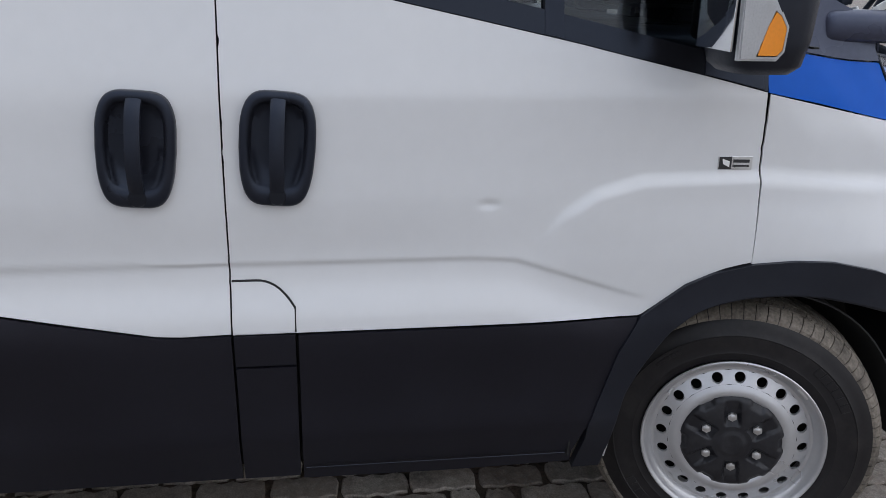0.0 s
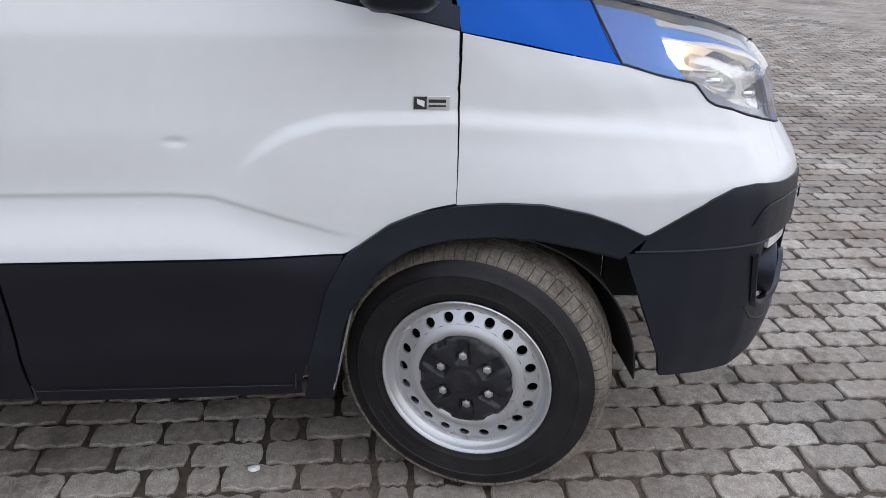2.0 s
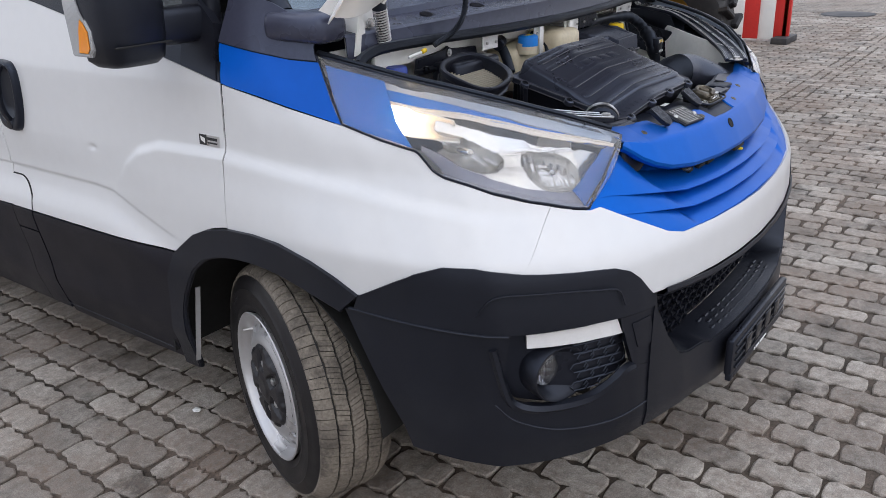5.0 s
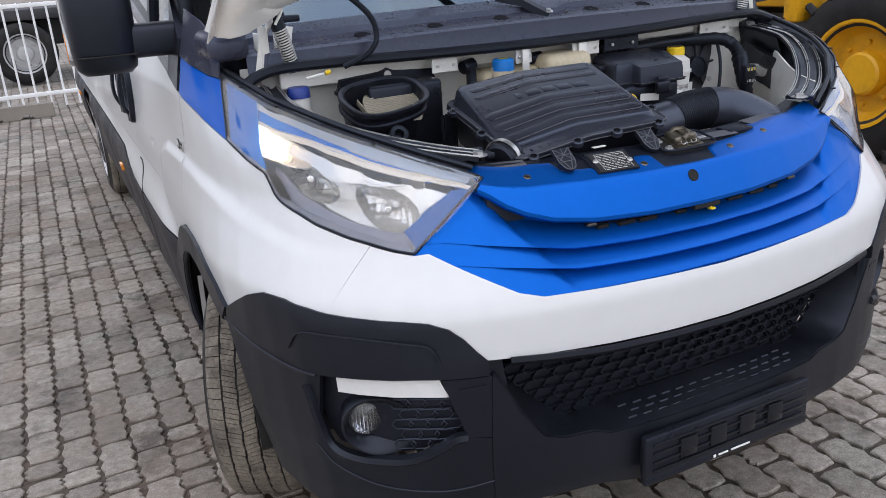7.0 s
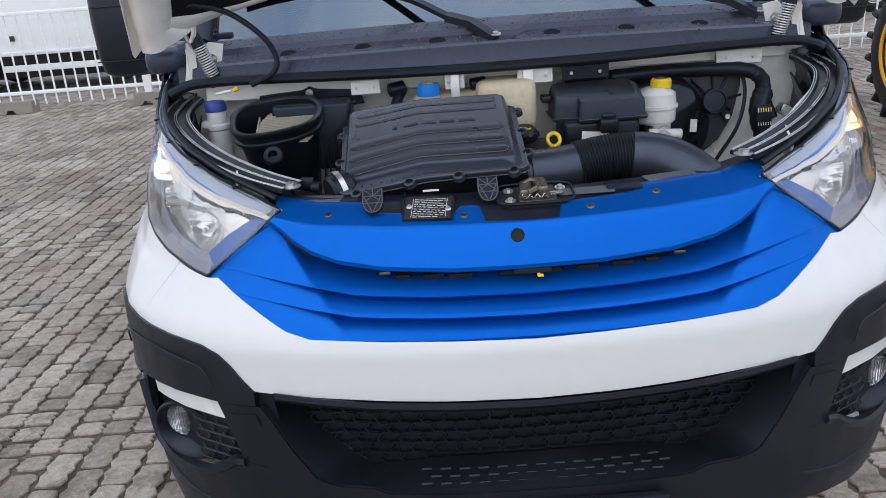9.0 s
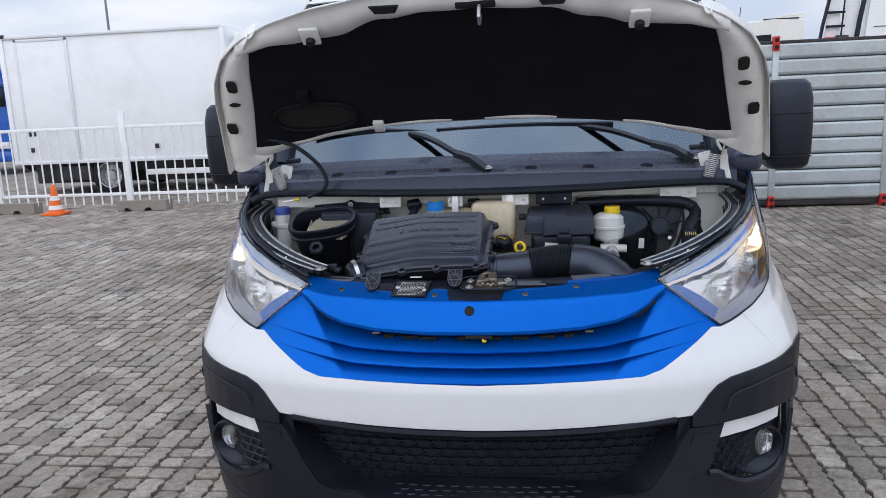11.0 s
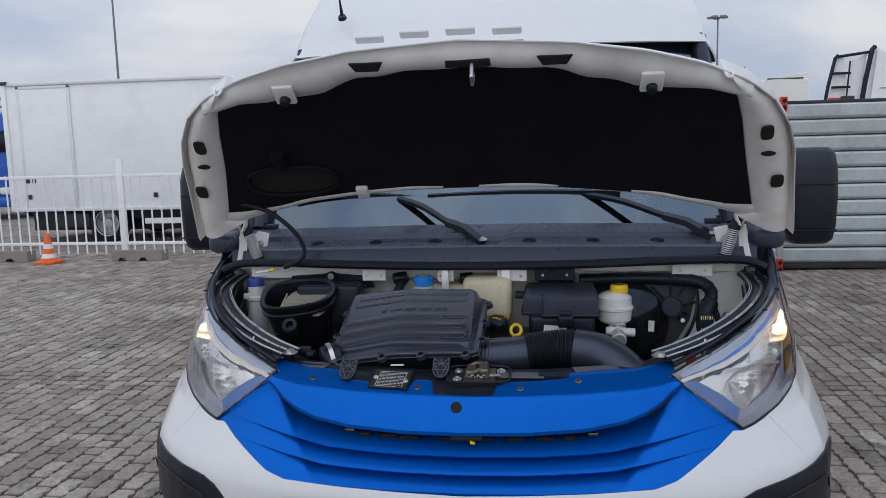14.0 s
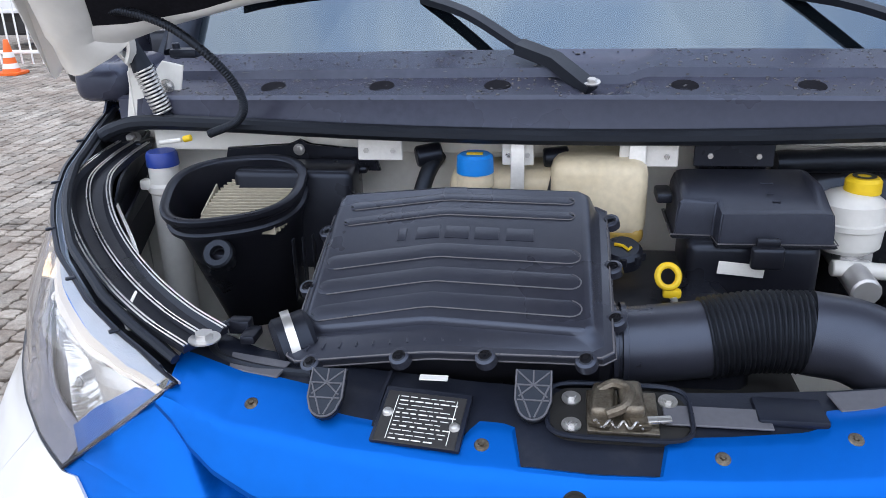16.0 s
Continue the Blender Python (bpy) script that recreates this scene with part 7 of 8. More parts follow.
for k in (-2, -1, 1, 2, 3, 4):
    copy_thing(foot, pose(-8.08 + 2.16 * k, 10.52, 0))
stay = thing("fence_stay", "white inclined steel stay leaning on the fence", "fence stay")
part("strut", xf(rbox((0, 0, .42), (.07, .04, .86), .006), Matrix.Translation((-3.07, 10.05, 0)) @ Matrix.Rotation(radians(-22), 4, "X") @ Matrix.Rotation(radians(14), 4, "Y")), FENCEW, stay)
part("foot_plate", rbox((-3.07, 10.05, .012), (.16, .12, .024), .004), FENCEW, stay)

cone = thing("traffic_cone", "orange traffic cone with white bands", "traffic cone")
part("base", prism(oval(.17, .17, 24, 6), .035, .008), ORANGE, cone)
part("cone", lathe([(.115, .035), (.085, .15), (.045, .36), (.030, .44), (.022, .45), (0, .45)], 28), ORANGE, cone)
for a, b, z0, z1 in ((.1055, .088, .08, .145), (.0735, .061, .22, .29)):
    part("band", lathe([(a, z0), (a + .001, z0), (b + .001, z1), (b, z1)], 28), PAPER, cone)
cone.location = (-7.25, 10.30, 0)


def road_wheel(parent, at, r, w, rim_mat, axis=(0, -1, 0), lugs=0):
    at = Vector(at)
    t = part("wheel", lathe([(r * .55, w / 2 - .02), (r * .62, w / 2), (r * .85, w / 2), (r * .97, w / 2 - .03), (r, w / 2 - .08), (r, -w / 2 + .08), (r * .97, -w / 2 + .03), (r * .85, -w / 2), (r * .55, -w / 2)], 48, at, axis),
             TYRE, parent)
    part("rim", lathe([(r * .62, w / 2 - .02), (r * .635, w / 2 + .006), (r * .60, w / 2 + .004), (r * .575, w / 2 - .02), (r * .53, w / 2 - .09), (r * .46, w / 2 - .125), (r * .27, w / 2 - .125), (r * .25, w / 2 - .05), (r * .22, w / 2 - .035), (0, w / 2 - .03)], 40, at, axis), rim_mat, t)
    ax = Vector(axis).normalized()
    e1 = ax.orthogonal().normalized()
    e2 = ax.cross(e1)
    for i in range(8):
        a = 6.283185 * i / 8
        part("wheel_nut", rod(at + ax * (w / 2 - .125) + (e1 * math.cos(a) + e2 * math.sin(a)) * r * .36, at + ax * (w / 2 - .095) + (e1 * math.cos(a) + e2 * math.sin(a)) * r * .36, .018, n=6), rim_mat, t)
    if lugs:
        bm = bmesh.new()
        for i in range(lugs):
            for sd in (-1, 1):
                a = 6.283185 * (i + (.25 if sd > 0 else -.25)) / lugs
                b = rbox((0, 0, 0), (.10, .055, w * .46), .012, 1)
                d = e1 * math.cos(a) + e2 * math.sin(a)
                m = Matrix((d, ax.cross(d), ax)).transposed().to_4x4()
                xf(b, Matrix.Translation(at + d * (r + .01) + ax * (sd * w * .26)) @ m @ Matrix.Rotation(sd * .5, 4, "X"))
                me_ = bpy.data.meshes.new("tmp")
                b.to_mesh(me_)
                b.free()
                bm.from_mesh(me_)
                bpy.data.meshes.remove(me_)
        tagged(part("tread_lug", bm, TYRE, t), kind="stuff")
    return t


# box lorry behind the fence
lorry = thing("box_lorry", "white box lorry with side door behind the fence", "lorry")
part("box_body", rbox((-7.27, 13.6, 1.735), (4.12, 2.2, 2.25), .02, 2), PANEL, lorry)
part("door_leaf", rbox((-8.56, 12.494, 1.72), (.90, .02, 2.12), .01), PANEL, lorry, "side door leaf")
for x in (-9.03, -8.08):
    part("door_frame", rbox((x, 12.488, 1.72), (.05, .024, 2.14), .006), TRIMGREY, lorry)
part("door_frame", rbox((-8.555, 12.488, 2.765), (1.0, .024, .05), .006), TRIMGREY, lorry)
for x in (-9.30, -5.24):
    part("corner_post", rbox((x, 12.486, 1.735), (.09, .03, 2.25), .01), PANEL, lorry)
for z in (.63, 2.83):
    part("edge_rail", rbox((-7.27, 12.484, z), (4.10, .03, .06), .008), TRIMGREY, lorry)
part("corner_block", rbox((-9.28, 12.48, 2.85), (.14, .06, .06), .01), CHASSIS, lorry)
for x, z in ((-8.98, 1.16), (-8.86, 1.16), (-8.96, .86), (-6.60, .86)):
    part("door_fitting", rbox((x, 12.478, z), (.07, .02, .11 if z > 1 else .08), .006), CHASSIS, lorry)
part("chassis_rail", rbox((-6.6, 12.9, .50), (5.2, .10, .16), .01), CHASSIS, lorry)
part("underbody", rbox((-6.9, 13.9, .40), (5.0, 1.5, .42), .02), CHASSIS, lorry)
part("side_guard", rbox((-5.95, 12.56, .40), (1.85, .03, .10), .01), PANEL, lorry)
part("tool_box", rbox((-8.3, 12.75, .42), (.7, .3, .26), .02), CHASSIS, lorry)
road_wheel(lorry, (-7.62, 12.72, .36), .36, .24, STEEL)
road_wheel(lorry, (-7.62, 14.5, .36), .36, .24, STEEL, (0, 1, 0))
road_wheel(lorry, (-4.08, 12.66, .36), .36, .22, STEEL)
road_wheel(lorry, (-4.08, 14.5, .36), .36, .22, STEEL, (0, 1, 0))
cabp = [(-5.12, .45), (-5.12, 2.74), (-4.9, 2.72), (-4.4, 2.42), (-4.05, 2.15), (-3.72, 1.50), (-3.15, 1.28), (-2.95, 1.0), (-2.92, .45)]
part("lorry_cab", prism(cabp, 1.95, .05, Matrix.Translation((0, 14.6, 0)) @ Matrix.Rotation(radians(90), 4, "X")), PANEL, lorry)
part("cab_window", prism([(-4.72, 1.38), (-4.72, 1.98), (-4.22, 1.98), (-3.86, 1.44)], .02, .004, Matrix.Translation((0, 12.648, 0)) @ Matrix.Rotation(radians(90), 4, "X")), BLACK_GLOSS, lorry)
part("cab_steps", rbox((-4.6, 12.7, .36), (.4, .2, .16), .02), CHASSIS, lorry)

# ribbed steel storage unit
unit = thing("storage_container", "grey ribbed steel container with red corners", "container")
part("container_body", rbox((2.72, 9.995, 1.02), (3.0, 1.50, 1.90), .01), CHASSIS, unit)
for k in range(10):
    for x0, x1 in ((1.28, 2.88), (2.96, 4.18)):
        z = .095 + k * .189
        prof = [(9.250, z - .006), (9.226, z + .012), (9.216, z + .030), (9.216, z + .150), (9.226, z + .166), (9.250, z + .174)]
        bm = bmesh.new()
        rings = [[bm.verts.new((x, y, zz)) for y, zz in prof] for x in (x0, x1)]
        for a in range(6):
            bm.faces.new((rings[0][a], rings[0][(a + 1) % 6], rings[1][(a + 1) % 6], rings[1][a]))
        bm.faces.new(rings[0]), bm.faces.new(rings[1][::-1])
        part("wall_slat", bm, GALV, unit, "", 20)
for x in (1.24, 2.92, 4.22):
    part("corner_post", rbox((x, 9.235, 1.03), (.075, .07, 1.90), .008), GALV, unit)
    for z in (.06, 1.97):
        c = part("corner_casting", rbox((x, 9.225, z), (.075, .09, .17), .010), REDOX, unit, "red corner casting")
        for dz in (-.04, .04):
            # dark disc on the casting, the hole's shade as colour
            part("casting_hole", lathe([(0, .003), (.022, .003), (.026, 0)], 14, (x, 9.175, z + dz), (0, -1, 0)), DARK, c)
part("top_rail", rbox((2.72, 9.26, 1.985), (2.95, .06, .04), .006), CHASSIS, unit)
part("bottom_rail", rbox((2.72, 9.27, .05), (2.95, .06, .06), .006), CHASSIS, unit)

# lorries further back
def parked_cab(name, label, x0, x1, y, top, mat):
    t = thing(name, label, "lorry", "parked lorries")
    w = x1 - x0
    prof = [(x0, .6), (x0, top - .75), (x0 + .25, top - .35), (x0 + .8, top - .08), (x0 + 1.2, top), (x1 - .3, top - .05), (x1, top - .3), (x1, .6)]
    part("cab_body", prism(prof, 2.3, .06, Matrix.Translation((0, y + 2.3, 0)) @ Matrix.Rotation(radians(90), 4, "X")), mat, t)
    part("cab_window", rbox((x0 + w * .42, y - .008, top - .62), (w * .30, .03, .28), .02), BLACK_GLOSS, t)
    part("chassis", rbox(((x0 + x1) / 2, y + 1.1, .5), (w, 1.8, .3), .02), CHASSIS, t)
    road_wheel(t, (x0 + .7, y + .15, .5), .5, .3, STEEL)
    road_wheel(t, (x1 - .7, y + .15, .5), .5, .3, STEEL)
    return t


def along_y(outline, y, depth, r=.05):
    """Extrudes an outline of (x, z) from y backwards."""
    return prism(outline, depth, r, Matrix.Translation((0, y + depth, 0)) @ Matrix.Rotation(radians(90), 4, "X"))


CREAM = material("cream_white_paint", (0.80, 0.79, 0.74), 0.4, var=0.03, scale=2, dirt=(0.5, 0.48, 0.42, 0.2, 2.0))
cab = thing("parked_lorry", "cream white lorry cab parked behind the container", "lorry", "parked lorries")
part("cab_body", along_y([(4.50, .5), (4.58, 2.30), (4.72, 2.57), (4.98, 2.84), (5.40, 2.99), (6.20, 3.03), (7.00, 3.03), (7.04, .5)], 22, 2.2), CREAM, cab)
part("side_window", along_y([(5.13, 2.42), (5.15, 2.60), (6.15, 2.64), (6.16, 2.42)], 21.97, .05, .01), BLACK_GLOSS, cab)
part("quarter_window", along_y([(4.70, 2.40), (4.76, 2.52), (4.98, 2.60), (5.02, 2.42)], 21.97, .05, .01), TRIMGREY, cab)
part("roof_deflector", along_y([(6.05, 3.03), (6.35, 3.10), (7.0, 3.19), (7.02, 3.03)], 22.1, 1.9, .02), CREAM, cab)
part("deflector_gap", rbox((6.4, 22.04, 3.035), (.9, .06, .03), .006), CHASSIS, cab)
for x, h in ((5.02, .28), (5.42, .42)):
    part("aerial", rod((x, 22.5, 2.85), (x + .05, 22.5, 3.0 + h), .012, n=6), CHASSIS, cab)
part("chassis", rbox((5.8, 23.1, .5), (2.4, 1.6, .3), .02), CHASSIS, cab)
road_wheel(cab, (5.2, 22.2, .5), .5, .3, STEEL)

unit2 = thing("tractor_lorry", "tall white tractor lorry with black side ladder", "lorry", "parked lorries")
part("cab_body", along_y([(6.34, .75), (6.30, 2.2), (6.34, 3.17), (6.46, 3.17), (6.78, 3.0), (7.2, 2.96), (8.6, 2.9), (8.95, 2.5), (9.05, .75)], 15.85, 2.1), PANEL, unit2)
part("side_window", along_y([(6.74, 1.78), (6.74, 2.08), (6.98, 2.25), (7.7, 2.25), (7.9, 1.76)], 15.82, .05, .02), BLACK_GLOSS, unit2)
part("body_seam", rbox((7.4, 15.845, 2.42), (1.9, .02, .014), .003), CHASSIS, unit2)
part("lower_skirt", along_y([(6.36, .72), (6.38, 1.20), (6.55, 1.24), (9.0, 1.24), (9.0, .72)], 15.80, .06, .015), PANEL, unit2)
part("door_seam", rbox((7.10, 15.845, 1.6), (.014, .02, 1.2), .003), CHASSIS, unit2)
for x0, x1, z0, z1, k in ((5.42, 5.62, 1.9, 3.06, .055), (6.10, 6.28, 1.9, 3.20, .075)):
    part("fairing_edge", tube([(x0, 15.83, z0), (x0 + (x1 - x0) * .45, 15.83, z0 + (z1 - z0) * .5), (x1, 15.83, z1 - .06), (x1 + .06, 15.85, z1)], k * .62, 8), RUBBER, unit2)
part("fairing_panel", along_y([(5.50, 1.9), (5.66, 3.04), (5.80, 3.02), (5.86, 2.5), (5.80, 1.9)], 15.88, .04, .01), PANEL, unit2)
part("fairing_panel", along_y([(5.86, 1.9), (5.90, 2.92), (6.22, 3.08), (6.10, 1.9)], 15.90, .04, .01), PANEL, unit2)
part("fairing_stay", rod((5.64, 15.84, 3.03), (6.24, 15.84, 3.10), .028, n=8), RUBBER, unit2)
part("fairing_stay", rod((5.84, 15.84, 2.05), (5.90, 15.84, 2.95), .016, n=8), RUBBER, unit2)
for z in (2.72, 2.46, 2.22):
    part("ladder_rung", rbox((5.74, 15.82, z), (.34, .06, .045), .012), RUBBER, unit2)
part("red_canister", rbox((5.62, 15.80, 2.16), (.22, .12, .20), .03), RED, unit2)
part("dark_tank", rbox((5.88, 15.86, 2.12), (.24, .10, .34), .02), CHASSIS, unit2)
part("rear_frame", rbox((6.2, 16.9, .62), (1.9, 1.3, .22), .02), MUD, unit2)
part("rear_light", rbox((6.72, 15.82, .98), (.10, .05, .06), .01), AMBER, unit2)
road_wheel(unit2, (6.93, 16.0, .44), .44, .3, STEEL)
road_wheel(unit2, (8.5, 16.0, .44), .44, .3, STEEL)

blue = thing("parked_lorry", "bright blue lorry facing the yard behind the fence", "lorry", "parked lorries")
part("cab_body", along_y([(-15.25, .42), (-15.25, 2.2), (-15.1, 2.55), (-14.8, 2.66), (-13.3, 2.66), (-13.0, 2.56), (-12.85, 2.2), (-12.85, .42)], 17.6, 2.3, .08), TRUCKBLUE, blue)
part("sun_visor", rbox((-14.05, 17.52, 2.20), (2.24, .16, .07), .02), TRUCKBLUE, blue)
part("windscreen", rbox((-14.05, 17.58, 1.90), (2.16, .06, .48), .04), BLACK_GLOSS, blue)
for k in range(7):
    part("roof_sign_mark", rbox((-14.75 + k * .24, 17.585, 2.42), (.16, .05, .13), .01), PAPER, blue)
for z in (.62, .80, .98, 1.16):
    part("grille_bar", rbox((-14.05, 17.57, z), (1.5, .08, .09), .02), CHASSIS, blue)
part("front_badge", rbox((-14.05, 17.57, 1.42), (.5, .06, .07), .01), ZINC, blue)
part("front_bumper", rbox((-14.05, 17.55, .45), (2.36, .18, .26), .05), TRUCKBLUE, blue)
for x in (-15.0, -13.1):
    part("front_lamp", rbox((x, 17.55, .72), (.26, .12, .18), .04), FROST, blue)
    part("side_mirror", rbox((x + (.32 if x > -14 else -.32), 17.5, 1.95), (.10, .14, .42), .03), CHASSIS, blue)
road_wheel(blue, (-13.0, 18.5, .45), .45, .28, STEEL, (1, 0, 0))
road_wheel(blue, (-15.1, 18.5, .45), .45, .28, STEEL, (-1, 0, 0))
parked_cab("parked_lorry", "blue lorry half hidden behind other lorries", 3.9, 6.4, 24.0, 2.85, TRUCKBLUE)
flat = thing("flatbed_trailer", "dark flatbed trailer behind the fence", "trailer")
part("deck", rbox((.2, 15.2, 1.05), (5.4, 2.3, .16), .02), CHASSIS, flat)
part("headboard", rbox((-2.4, 15.2, 1.75), (.12, 2.3, 1.3), .02), TRUCKBLUE, flat)
for x in (-1.4, .6, 1.8):
    road_wheel(flat, (x, 14.2, .48), .48, .3, STEEL)
part("frame", rbox((.2, 14.6, .75), (5.2, .12, .4), .02), CHASSIS, flat)


def build_mast(at, h, s):
    m = thing("light_mast", "tall grey yard light mast with lamp ring", "light mast", "yard lights")
    part("pole", lathe([(.10 * s, 0), (.085 * s, h * .4), (.055 * s, h)], 12), MAST, m)
    for k in range(5):
        a = 6.283185 * k / 5 + .3
        d = Vector((math.cos(a), math.sin(a), 0)) * .55 * s
        part("lamp_head", rbox(Vector((0, 0, h)) + d, (.5 * s, .34 * s, .16 * s), .03, 1), MAST, m)
        part("lamp_arm", rod((0, 0, h - .1), Vector((0, 0, h)) + d, .04 * s, n=6), MAST, m)
    m.location = at
    return m


build_mast((-28.86, 51.92, 0), 12.85, 1.0)
build_mast((17.7, 89.3, 0), 13.6, 1.35)

# small far tree beside the blue lorry
LEAF = material("dark_leaves", (0.05, 0.075, 0.035), 0.8, var=0.4, scale=2, bump=0.4)
tree = thing("tree", "small dark green tree far behind the lorries", "tree")
part("trunk", tube([(-23.6, 34, 0), (-23.6, 34, 1.6), (-23.5, 34.1, 2.6)], .12, 8, radii=[1.3, 1, .5]), CHASSIS, tree)
rng = random.Random(3)
bm = bmesh.new()
for i in range(900):
    p = Vector((rng.gauss(0, .55), rng.gauss(0, .55), rng.gauss(0, .5)))
    q = Euler((rng.uniform(0, 6), rng.uniform(0, 6), 0)).to_matrix().to_4x4()
    m = Matrix.Translation(Vector((-23.6, 34, 3.1)) + p) @ q
    vs = [bm.verts.new(m @ Vector(c)) for c in ((-.10, 0, 0), (0, -.05, .01), (.10, 0, 0), (0, .05, .01))]
    bm.faces.new(vs)
part("crown", bm, LEAF, tree, smooth=0)

# wheel loader
ld = thing("wheel_loader", "yellow wheel loader with muddy black tyres", "wheel loader")
LX = 3.86
road_wheel(ld, (LX, 3.455, .58), .58, .42, LOADER, (-1, 0, 0), 20)
road_wheel(ld, (LX, 6.18, .58), .58, .42, LOADER, (-1, 0, 0), 20)
road_wheel(ld, (LX + 1.75, 3.455, .58), .58, .42, LOADER, (1, 0, 0), 20)
road_wheel(ld, (LX + 1.75, 6.18, .58), .58, .42, LOADER, (1, 0, 0), 20)
part("front_frame", rbox((LX + .6, 4.55, .72), (.9, 1.3, .42), .03), MUD, ld)
part("rear_frame", rbox((LX + .9, 5.9, .70), (1.0, 1.5, .40), .03), CHASSIS, ld)
part("side_tank", rbox((LX + .15, 4.66, .745), (.35, .60, .24), .04), MUD, ld)
part("support_leg", rbox((LX + .12, 4.92, .56), (.10, .13, .40), .015), MUD, ld)
part("reflector", rbox((LX - .03, 4.62, .746), (.02, .05, .05), .006), AMBER, ld)
part("side_deck", rbox((LX + .25, 5.15, .985), (.60, .84, .10), .02), CONCRETE, ld)
part("engine_hood", rbox((LX + .85, 5.9, 1.35), (1.25, 1.9, .65), .10, 3), LOADER, ld)
part("body_panel", rbox((LX + .35, 4.44, 1.24), (.75, .62, .52), .04), LOADER, ld)
part("upper_panel", rbox((LX + .40, 5.15, 1.30), (.60, .82, .50), .04), LOADER, ld)
part("fender", rbox((LX + .05, 4.03, 1.18), (.55, .13, .56), .03), LOADER, ld)
part("driver_cab", rbox((LX + .85, 4.6, 2.05), (1.2, 1.3, 1.4), .08, 3), LOADER, ld)
part("cab_glass", rbox((LX + .84, 4.6, 2.15), (1.23, 1.1, .95), .05, 2), BLACK_GLOSS, ld)

# striped barrier and drain lid
bar = thing("barrier", "red and white striped roadworks barrier", "barrier")
for k in range(6):
    part("stripe_board", rbox((8.9 + .02 * k, 4.24 - .19 * k, .54), (.06, .19, 1.0), .004), REDOX if k % 2 else PAPER, bar)
part("top_board", rbox((9.1, 3.80, 1.12), (.10, 1.3, .14), .01), ORANGE, bar)
for y in (4.25, 3.25):
    part("barrier_leg", rbox((9.0, y, .55), (.06, .06, 1.1), .006), YELLOW, bar)
    part("barrier_foot", rbox((9.0, y, .04), (.5, .2, .08), .01), CHASSIS, bar)
lid_ = thing("drain_cover", "dark round drain cover in the paving", "drain cover")
part("cover_plate", lathe([(0, .012), (.36, .012), (.40, .008), (.41, .0)], 40, (12.5, 3.2, .004)), CHASSIS, lid_)
litter = thing("litter", "small scrap of white paper on the paving", "litter")
bm = bmesh.new()
bmesh.ops.create_icosphere(bm, subdivisions=2, radius=1)
for v in bm.verts:
    v.co = Vector((v.co.x * .013, v.co.y * .017, .006 + v.co.z * .006)) * (1 + .4 * noise.noise(v.co * 3))
part("scrap", xf(bm, Matrix.Translation((-.838, 2.552, .003))), PAPER, litter)

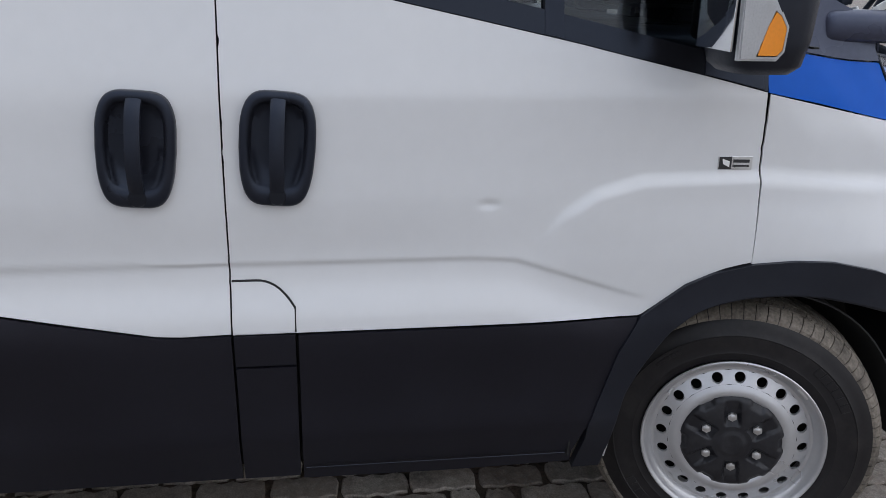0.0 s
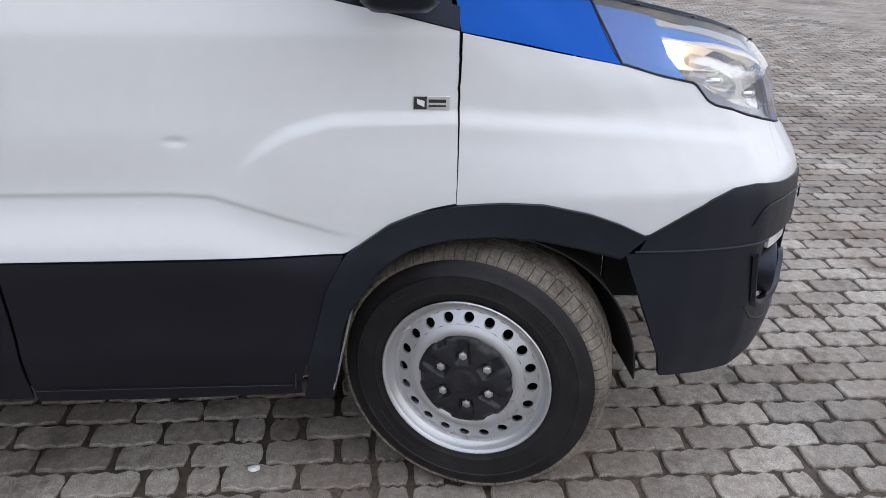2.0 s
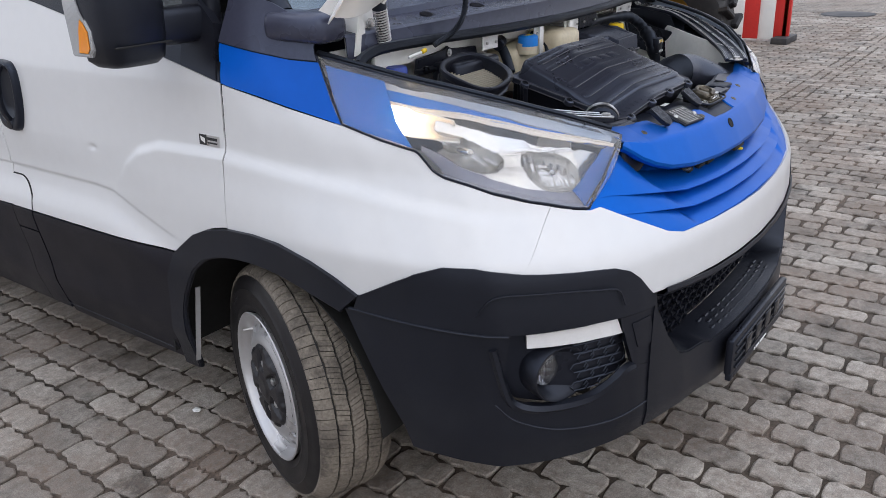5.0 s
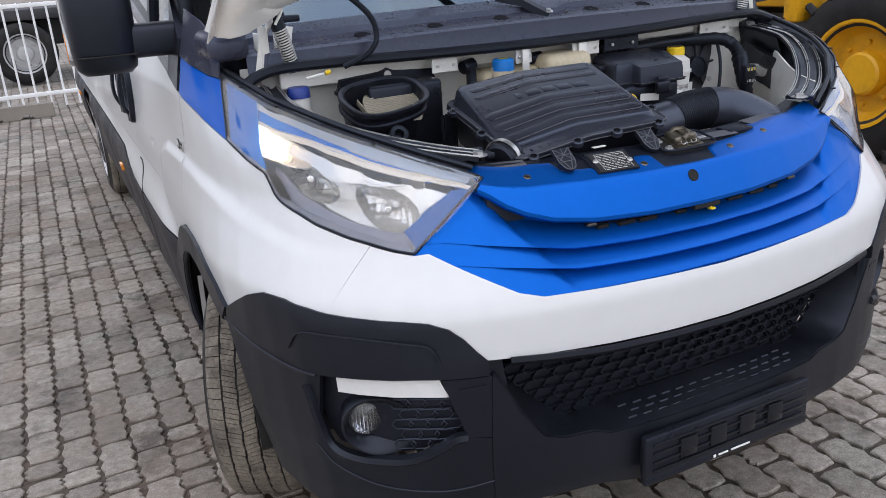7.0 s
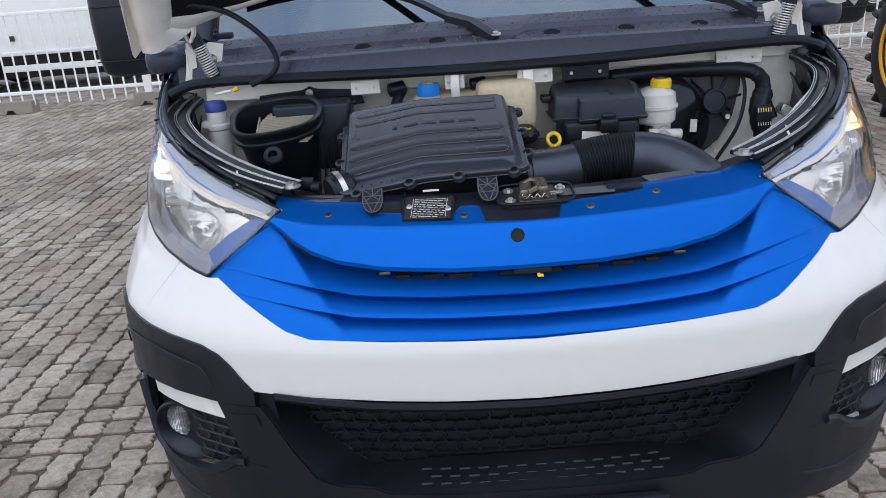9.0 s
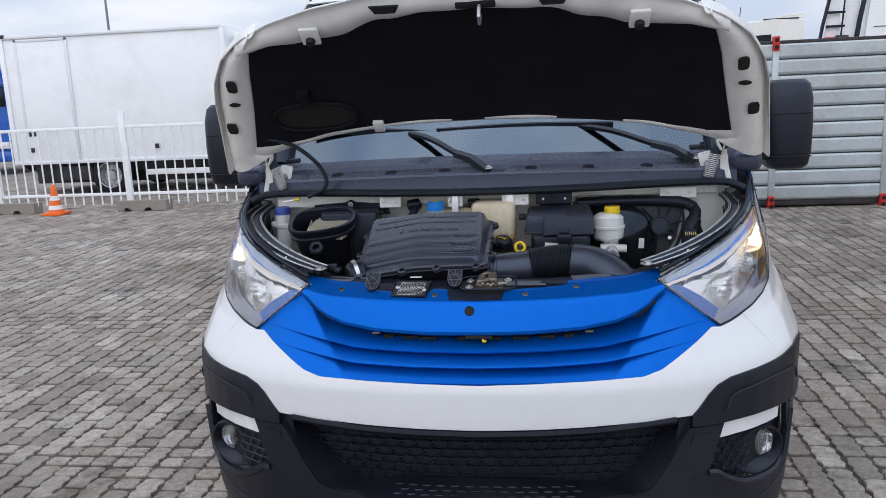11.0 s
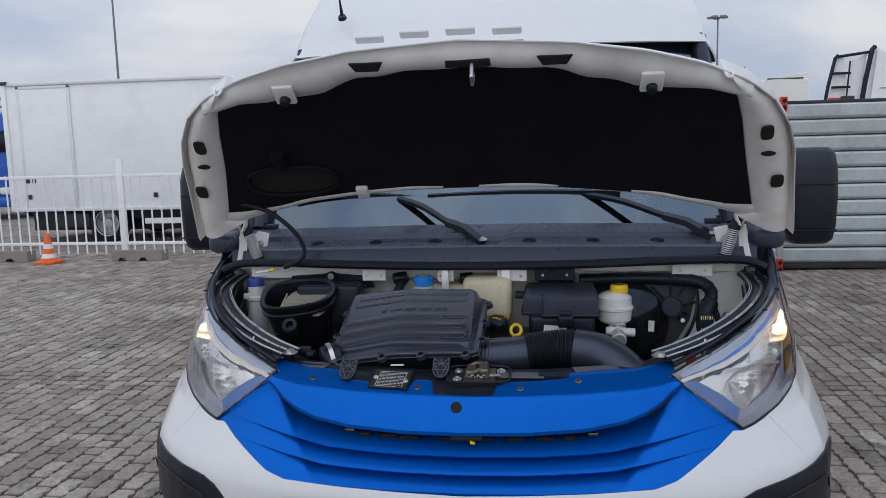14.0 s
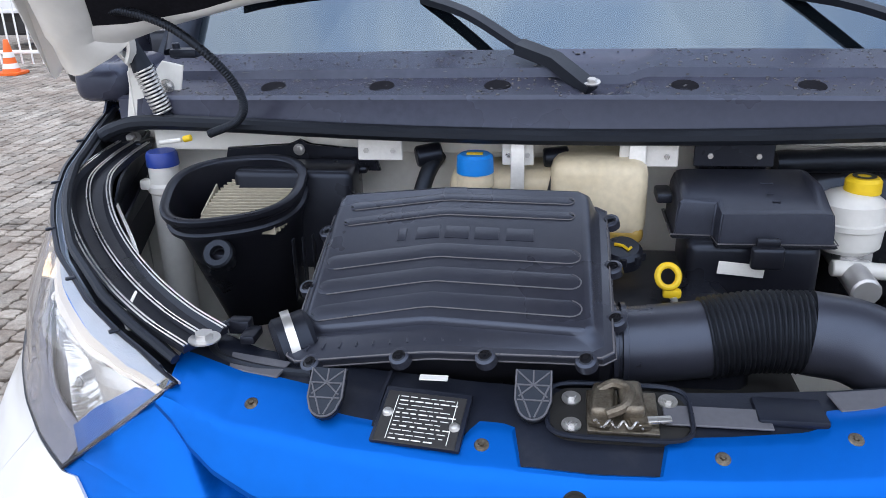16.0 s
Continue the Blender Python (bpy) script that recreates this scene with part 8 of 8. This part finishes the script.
# ---- ground: one sheet, with interlocking paving blocks laid on it ----
def ground_material(name, tone, island, blocks_far=False):
    m = bpy.data.materials.new(name)
    m.use_nodes = True
    t = m.node_tree
    p, L = t.nodes["Principled BSDF"], t.links.new
    geo = t.nodes.new("ShaderNodeNewGeometry")
    pos = geo.outputs["Position"]

    def noise_of(scale, detail=5.0, rough=.55):
        n = t.nodes.new("ShaderNodeTexNoise")
        n.inputs["Scale"].default_value, n.inputs["Detail"].default_value, n.inputs["Roughness"].default_value = scale, detail, rough
        L(pos, n.inputs["Vector"])
        return n.outputs["Fac"]

    def span(src, a, b, c, d):
        r = t.nodes.new("ShaderNodeMapRange")
        for k, v in (("From Min", a), ("From Max", b), ("To Min", c), ("To Max", d)):
            r.inputs[k].default_value = v
        L(src, r.inputs["Value"])
        return r.outputs[0]

    def mul(a, b):
        n = t.nodes.new("ShaderNodeMath")
        n.operation = "MULTIPLY"
        L(a, n.inputs[0]), L(b, n.inputs[1])
        return n.outputs[0]

    k = mul(mul(span(noise_of(240, 4), .3, .7, .74, 1.26), span(noise_of(30, 6, .68), .35, .65, .74, 1.25)), span(noise_of(1.1, 5), .35, .7, 1.14, .80))
    k = mul(k, span(noise_of(.42, 6, .62), .52, .66, 1.0, .50))
    k = mul(k, span(noise_of(3.6, 7, .7), .52, .66, 1.0, .34))
    if island == "island":
        k = mul(k, span(geo.outputs["Random Per Island"], 0, 1, .68, 1.26))
    elif island == "object":
        oi = t.nodes.new("ShaderNodeObjectInfo")
        k = mul(k, span(oi.outputs["Random"], 0, 1, .68, 1.26))
    elif island == "far":
        b = t.nodes.new("ShaderNodeTexBrick")
        b.inputs["Scale"].default_value, b.inputs["Mortar Size"].default_value = 1.0, .006
        b.inputs["Brick Width"].default_value, b.inputs["Row Height"].default_value = .207, .112
        b.inputs["Color1"].default_value, b.inputs["Color2"].default_value, b.inputs["Mortar"].default_value = (1.1, 1.1, 1.1, 1), (.86, .86, .86, 1), (.35, .35, .35, 1)
        mp = t.nodes.new("ShaderNodeMapping")
        mp.inputs["Rotation"].default_value = (0, 0, radians(90))
        L(pos, mp.inputs[0]), L(mp.outputs[0], b.inputs["Vector"])
        sep = t.nodes.new("ShaderNodeSeparateColor")
        L(b.outputs["Color"], sep.inputs[0])
        k = mul(k, sep.outputs[0])
    sc = t.nodes.new("ShaderNodeVectorMath")
    sc.operation = "SCALE"
    sc.inputs[0].default_value = tone
    L(k, sc.inputs["Scale"])
    mud = mul(span(noise_of(1.6, 8, .74), .40, .62, 0, 1), span(noise_of(55, 6, .7), .38, .62, .25, .85))
    mix = t.nodes.new("ShaderNodeMix")
    mix.data_type = "RGBA"
    mix.inputs[7].default_value = (.205, .152, .120, 1)
    L(mud, mix.inputs[0]), L(sc.outputs[0], mix.inputs[6]), L(mix.outputs[2], p.inputs["Base Color"])
    p.inputs["Specular IOR Level"].default_value = .25
    L(span(noise_of(.9, 5), .4, .65, .92, .62), p.inputs["Roughness"])
    bump = t.nodes.new("ShaderNodeBump")
    bump.inputs["Strength"].default_value, bump.inputs["Distance"].default_value = .55, .003
    L(noise_of(170, 5), bump.inputs["Height"]), L(bump.outputs[0], p.inputs["Normal"])
    return m


STONE = (.305, .277, .245)
PAVE_ONE, PAVE_MANY, PAVE_FAR = ground_material("paving_block", STONE, "object"), ground_material("paving_blocks", STONE, "island"), ground_material("far_paving", STONE, "far")
JOINT = ground_material("joint_grit", (.055, .046, .037), "")
bm = bmesh.new()
X0, X1, Y0_, Y1_ = -11.0, 13.0, -4.4, 14.0
xs, ys = (-900, X0 + .12, X1 - .12, 900), (-900, Y0_ + .24, Y1_ - .24, 900)
grid_v = [[bm.verts.new((x, y, -.011 if (0 < i < 3 and 0 < j < 3) else -.004)) for i, x in enumerate(xs)] for j, y in enumerate(ys)]
for j in range(3):
    for i in range(3):
        f = bm.faces.new((grid_v[j][i], grid_v[j][i + 1], grid_v[j + 1][i + 1], grid_v[j + 1][i]))
        f.material_index = 1 if i == 1 and j == 1 else 0
ground = part("ground", bm, PAVE_FAR, smooth=0)
ground.data.materials.append(JOINT)
tagged(ground, "grey yard ground of worn concrete paving", "ground", kind="structure")

BW, BL = .112, .207
rng = random.Random(11)


def block_geo(hx, hy):
    """One block: worn, uneven outline, bevelled top."""
    o = []
    for (x0, y0), (x1, y1), n in (((-hx, -hy), (hx, -hy), 3), ((hx, -hy), (hx, hy), 6), ((hx, hy), (-hx, hy), 3), ((-hx, hy), (-hx, -hy), 6)):
        for i in range(n):
            f = i / n
            j = .0038 if i else .0
            tooth = (.0062 if i % 2 else -.0058) if n == 6 and i else 0
            c_ = .0 if i else .0065
            o.append((x0 + (x1 - x0) * f - c_ * (1 if x0 > 0 else -1) + rng.uniform(-j, j * .4) * (1 if x0 > 0 else -1) + tooth, y0 + (y1 - y0) * f - c_ * (1 if y0 > 0 else -1) + rng.uniform(-j, j * .4) * (1 if y0 > 0 else -1)))
    verts = [(x, y, -.02) for x, y in o] + [(x, y, -.004) for x, y in o] + [(x * (1 - .0042 / hx), y * (1 - .0042 / hy), rng.uniform(-.0008, .0003)) for x, y in o]
    n = len(o)
    faces = [tuple(range(2 * n, 3 * n))]
    for r in (0, 1):
        faces += [(r * n + i, r * n + (i + 1) % n, (r + 1) * n + (i + 1) % n, (r + 1) * n + i) for i in range(n)]
    return verts, faces


pavement = tagged(new("pavement"), "grey interlocking concrete paving blocks with gritty joints", "pavement", kind="structure")
kinds = []
for k in range(16):
    gap = rng.uniform(.005, .011)
    v, f = block_geo(BW / 2 - gap * .6, (BL if k < 12 else BL / 2) / 2 - gap * .6 - (.004 if k >= 12 else 0))
    me = bpy.data.meshes.new("paving_block")
    me.from_pydata(v, [], f)
    me.materials.append(PAVE_ONE)
    kinds.append((me, v, f))
all_v, all_f = [], []
count = 0
cols, rows_ = int((X1 - X0) / BW), int((Y1_ - Y0_) / BL)
for i in range(cols):
    x = X0 + (i + .5) * BW
    for j in range(rows_):
        y = Y0_ + (j + .5 + (i % 2) * .5) * BL
        band = 2.02 < y < 2.36 or 4.3 < y < 4.62
        halves = rng.random() < (.75 if band else .035)
        near = -2.25 < x < -.62 and .6 < y < 4.2
        for h in ((-.25, .25) if halves else (0,)):
            me, v, f = kinds[12 + rng.randrange(4)] if halves else kinds[rng.randrange(12)]
            cx, cy, cz, a = x + rng.uniform(-.003, .003), y + h * BL + rng.uniform(-.005, .005), rng.uniform(-.003, .002), rng.uniform(-.022, .022) * (2.5 if halves else 1)
            tx, ty = rng.uniform(-.012, .012), rng.uniform(-.012, .012)
            if near and count < 300:
                o = new("paving_block", me)
                o.parent, o.location, o.rotation_euler = pavement, (cx, cy, cz), (tx, ty, a)
                count += 1
                continue
            c, s_ = math.cos(a), math.sin(a)
            n0 = len(all_v)
            all_v += [(cx + p * c - q * s_, cy + p * s_ + q * c, cz + r + p * ty + q * tx) for p, q, r in v]
            all_f += [tuple(n0 + w for w in q) for q in f]
me = bpy.data.meshes.new("paving_field")
me.from_pydata(all_v, [], all_f)
me.materials.append(PAVE_MANY)
fieldob = new("paving_field", me)
fieldob.parent = pavement
tagged(fieldob, kind="stuff")
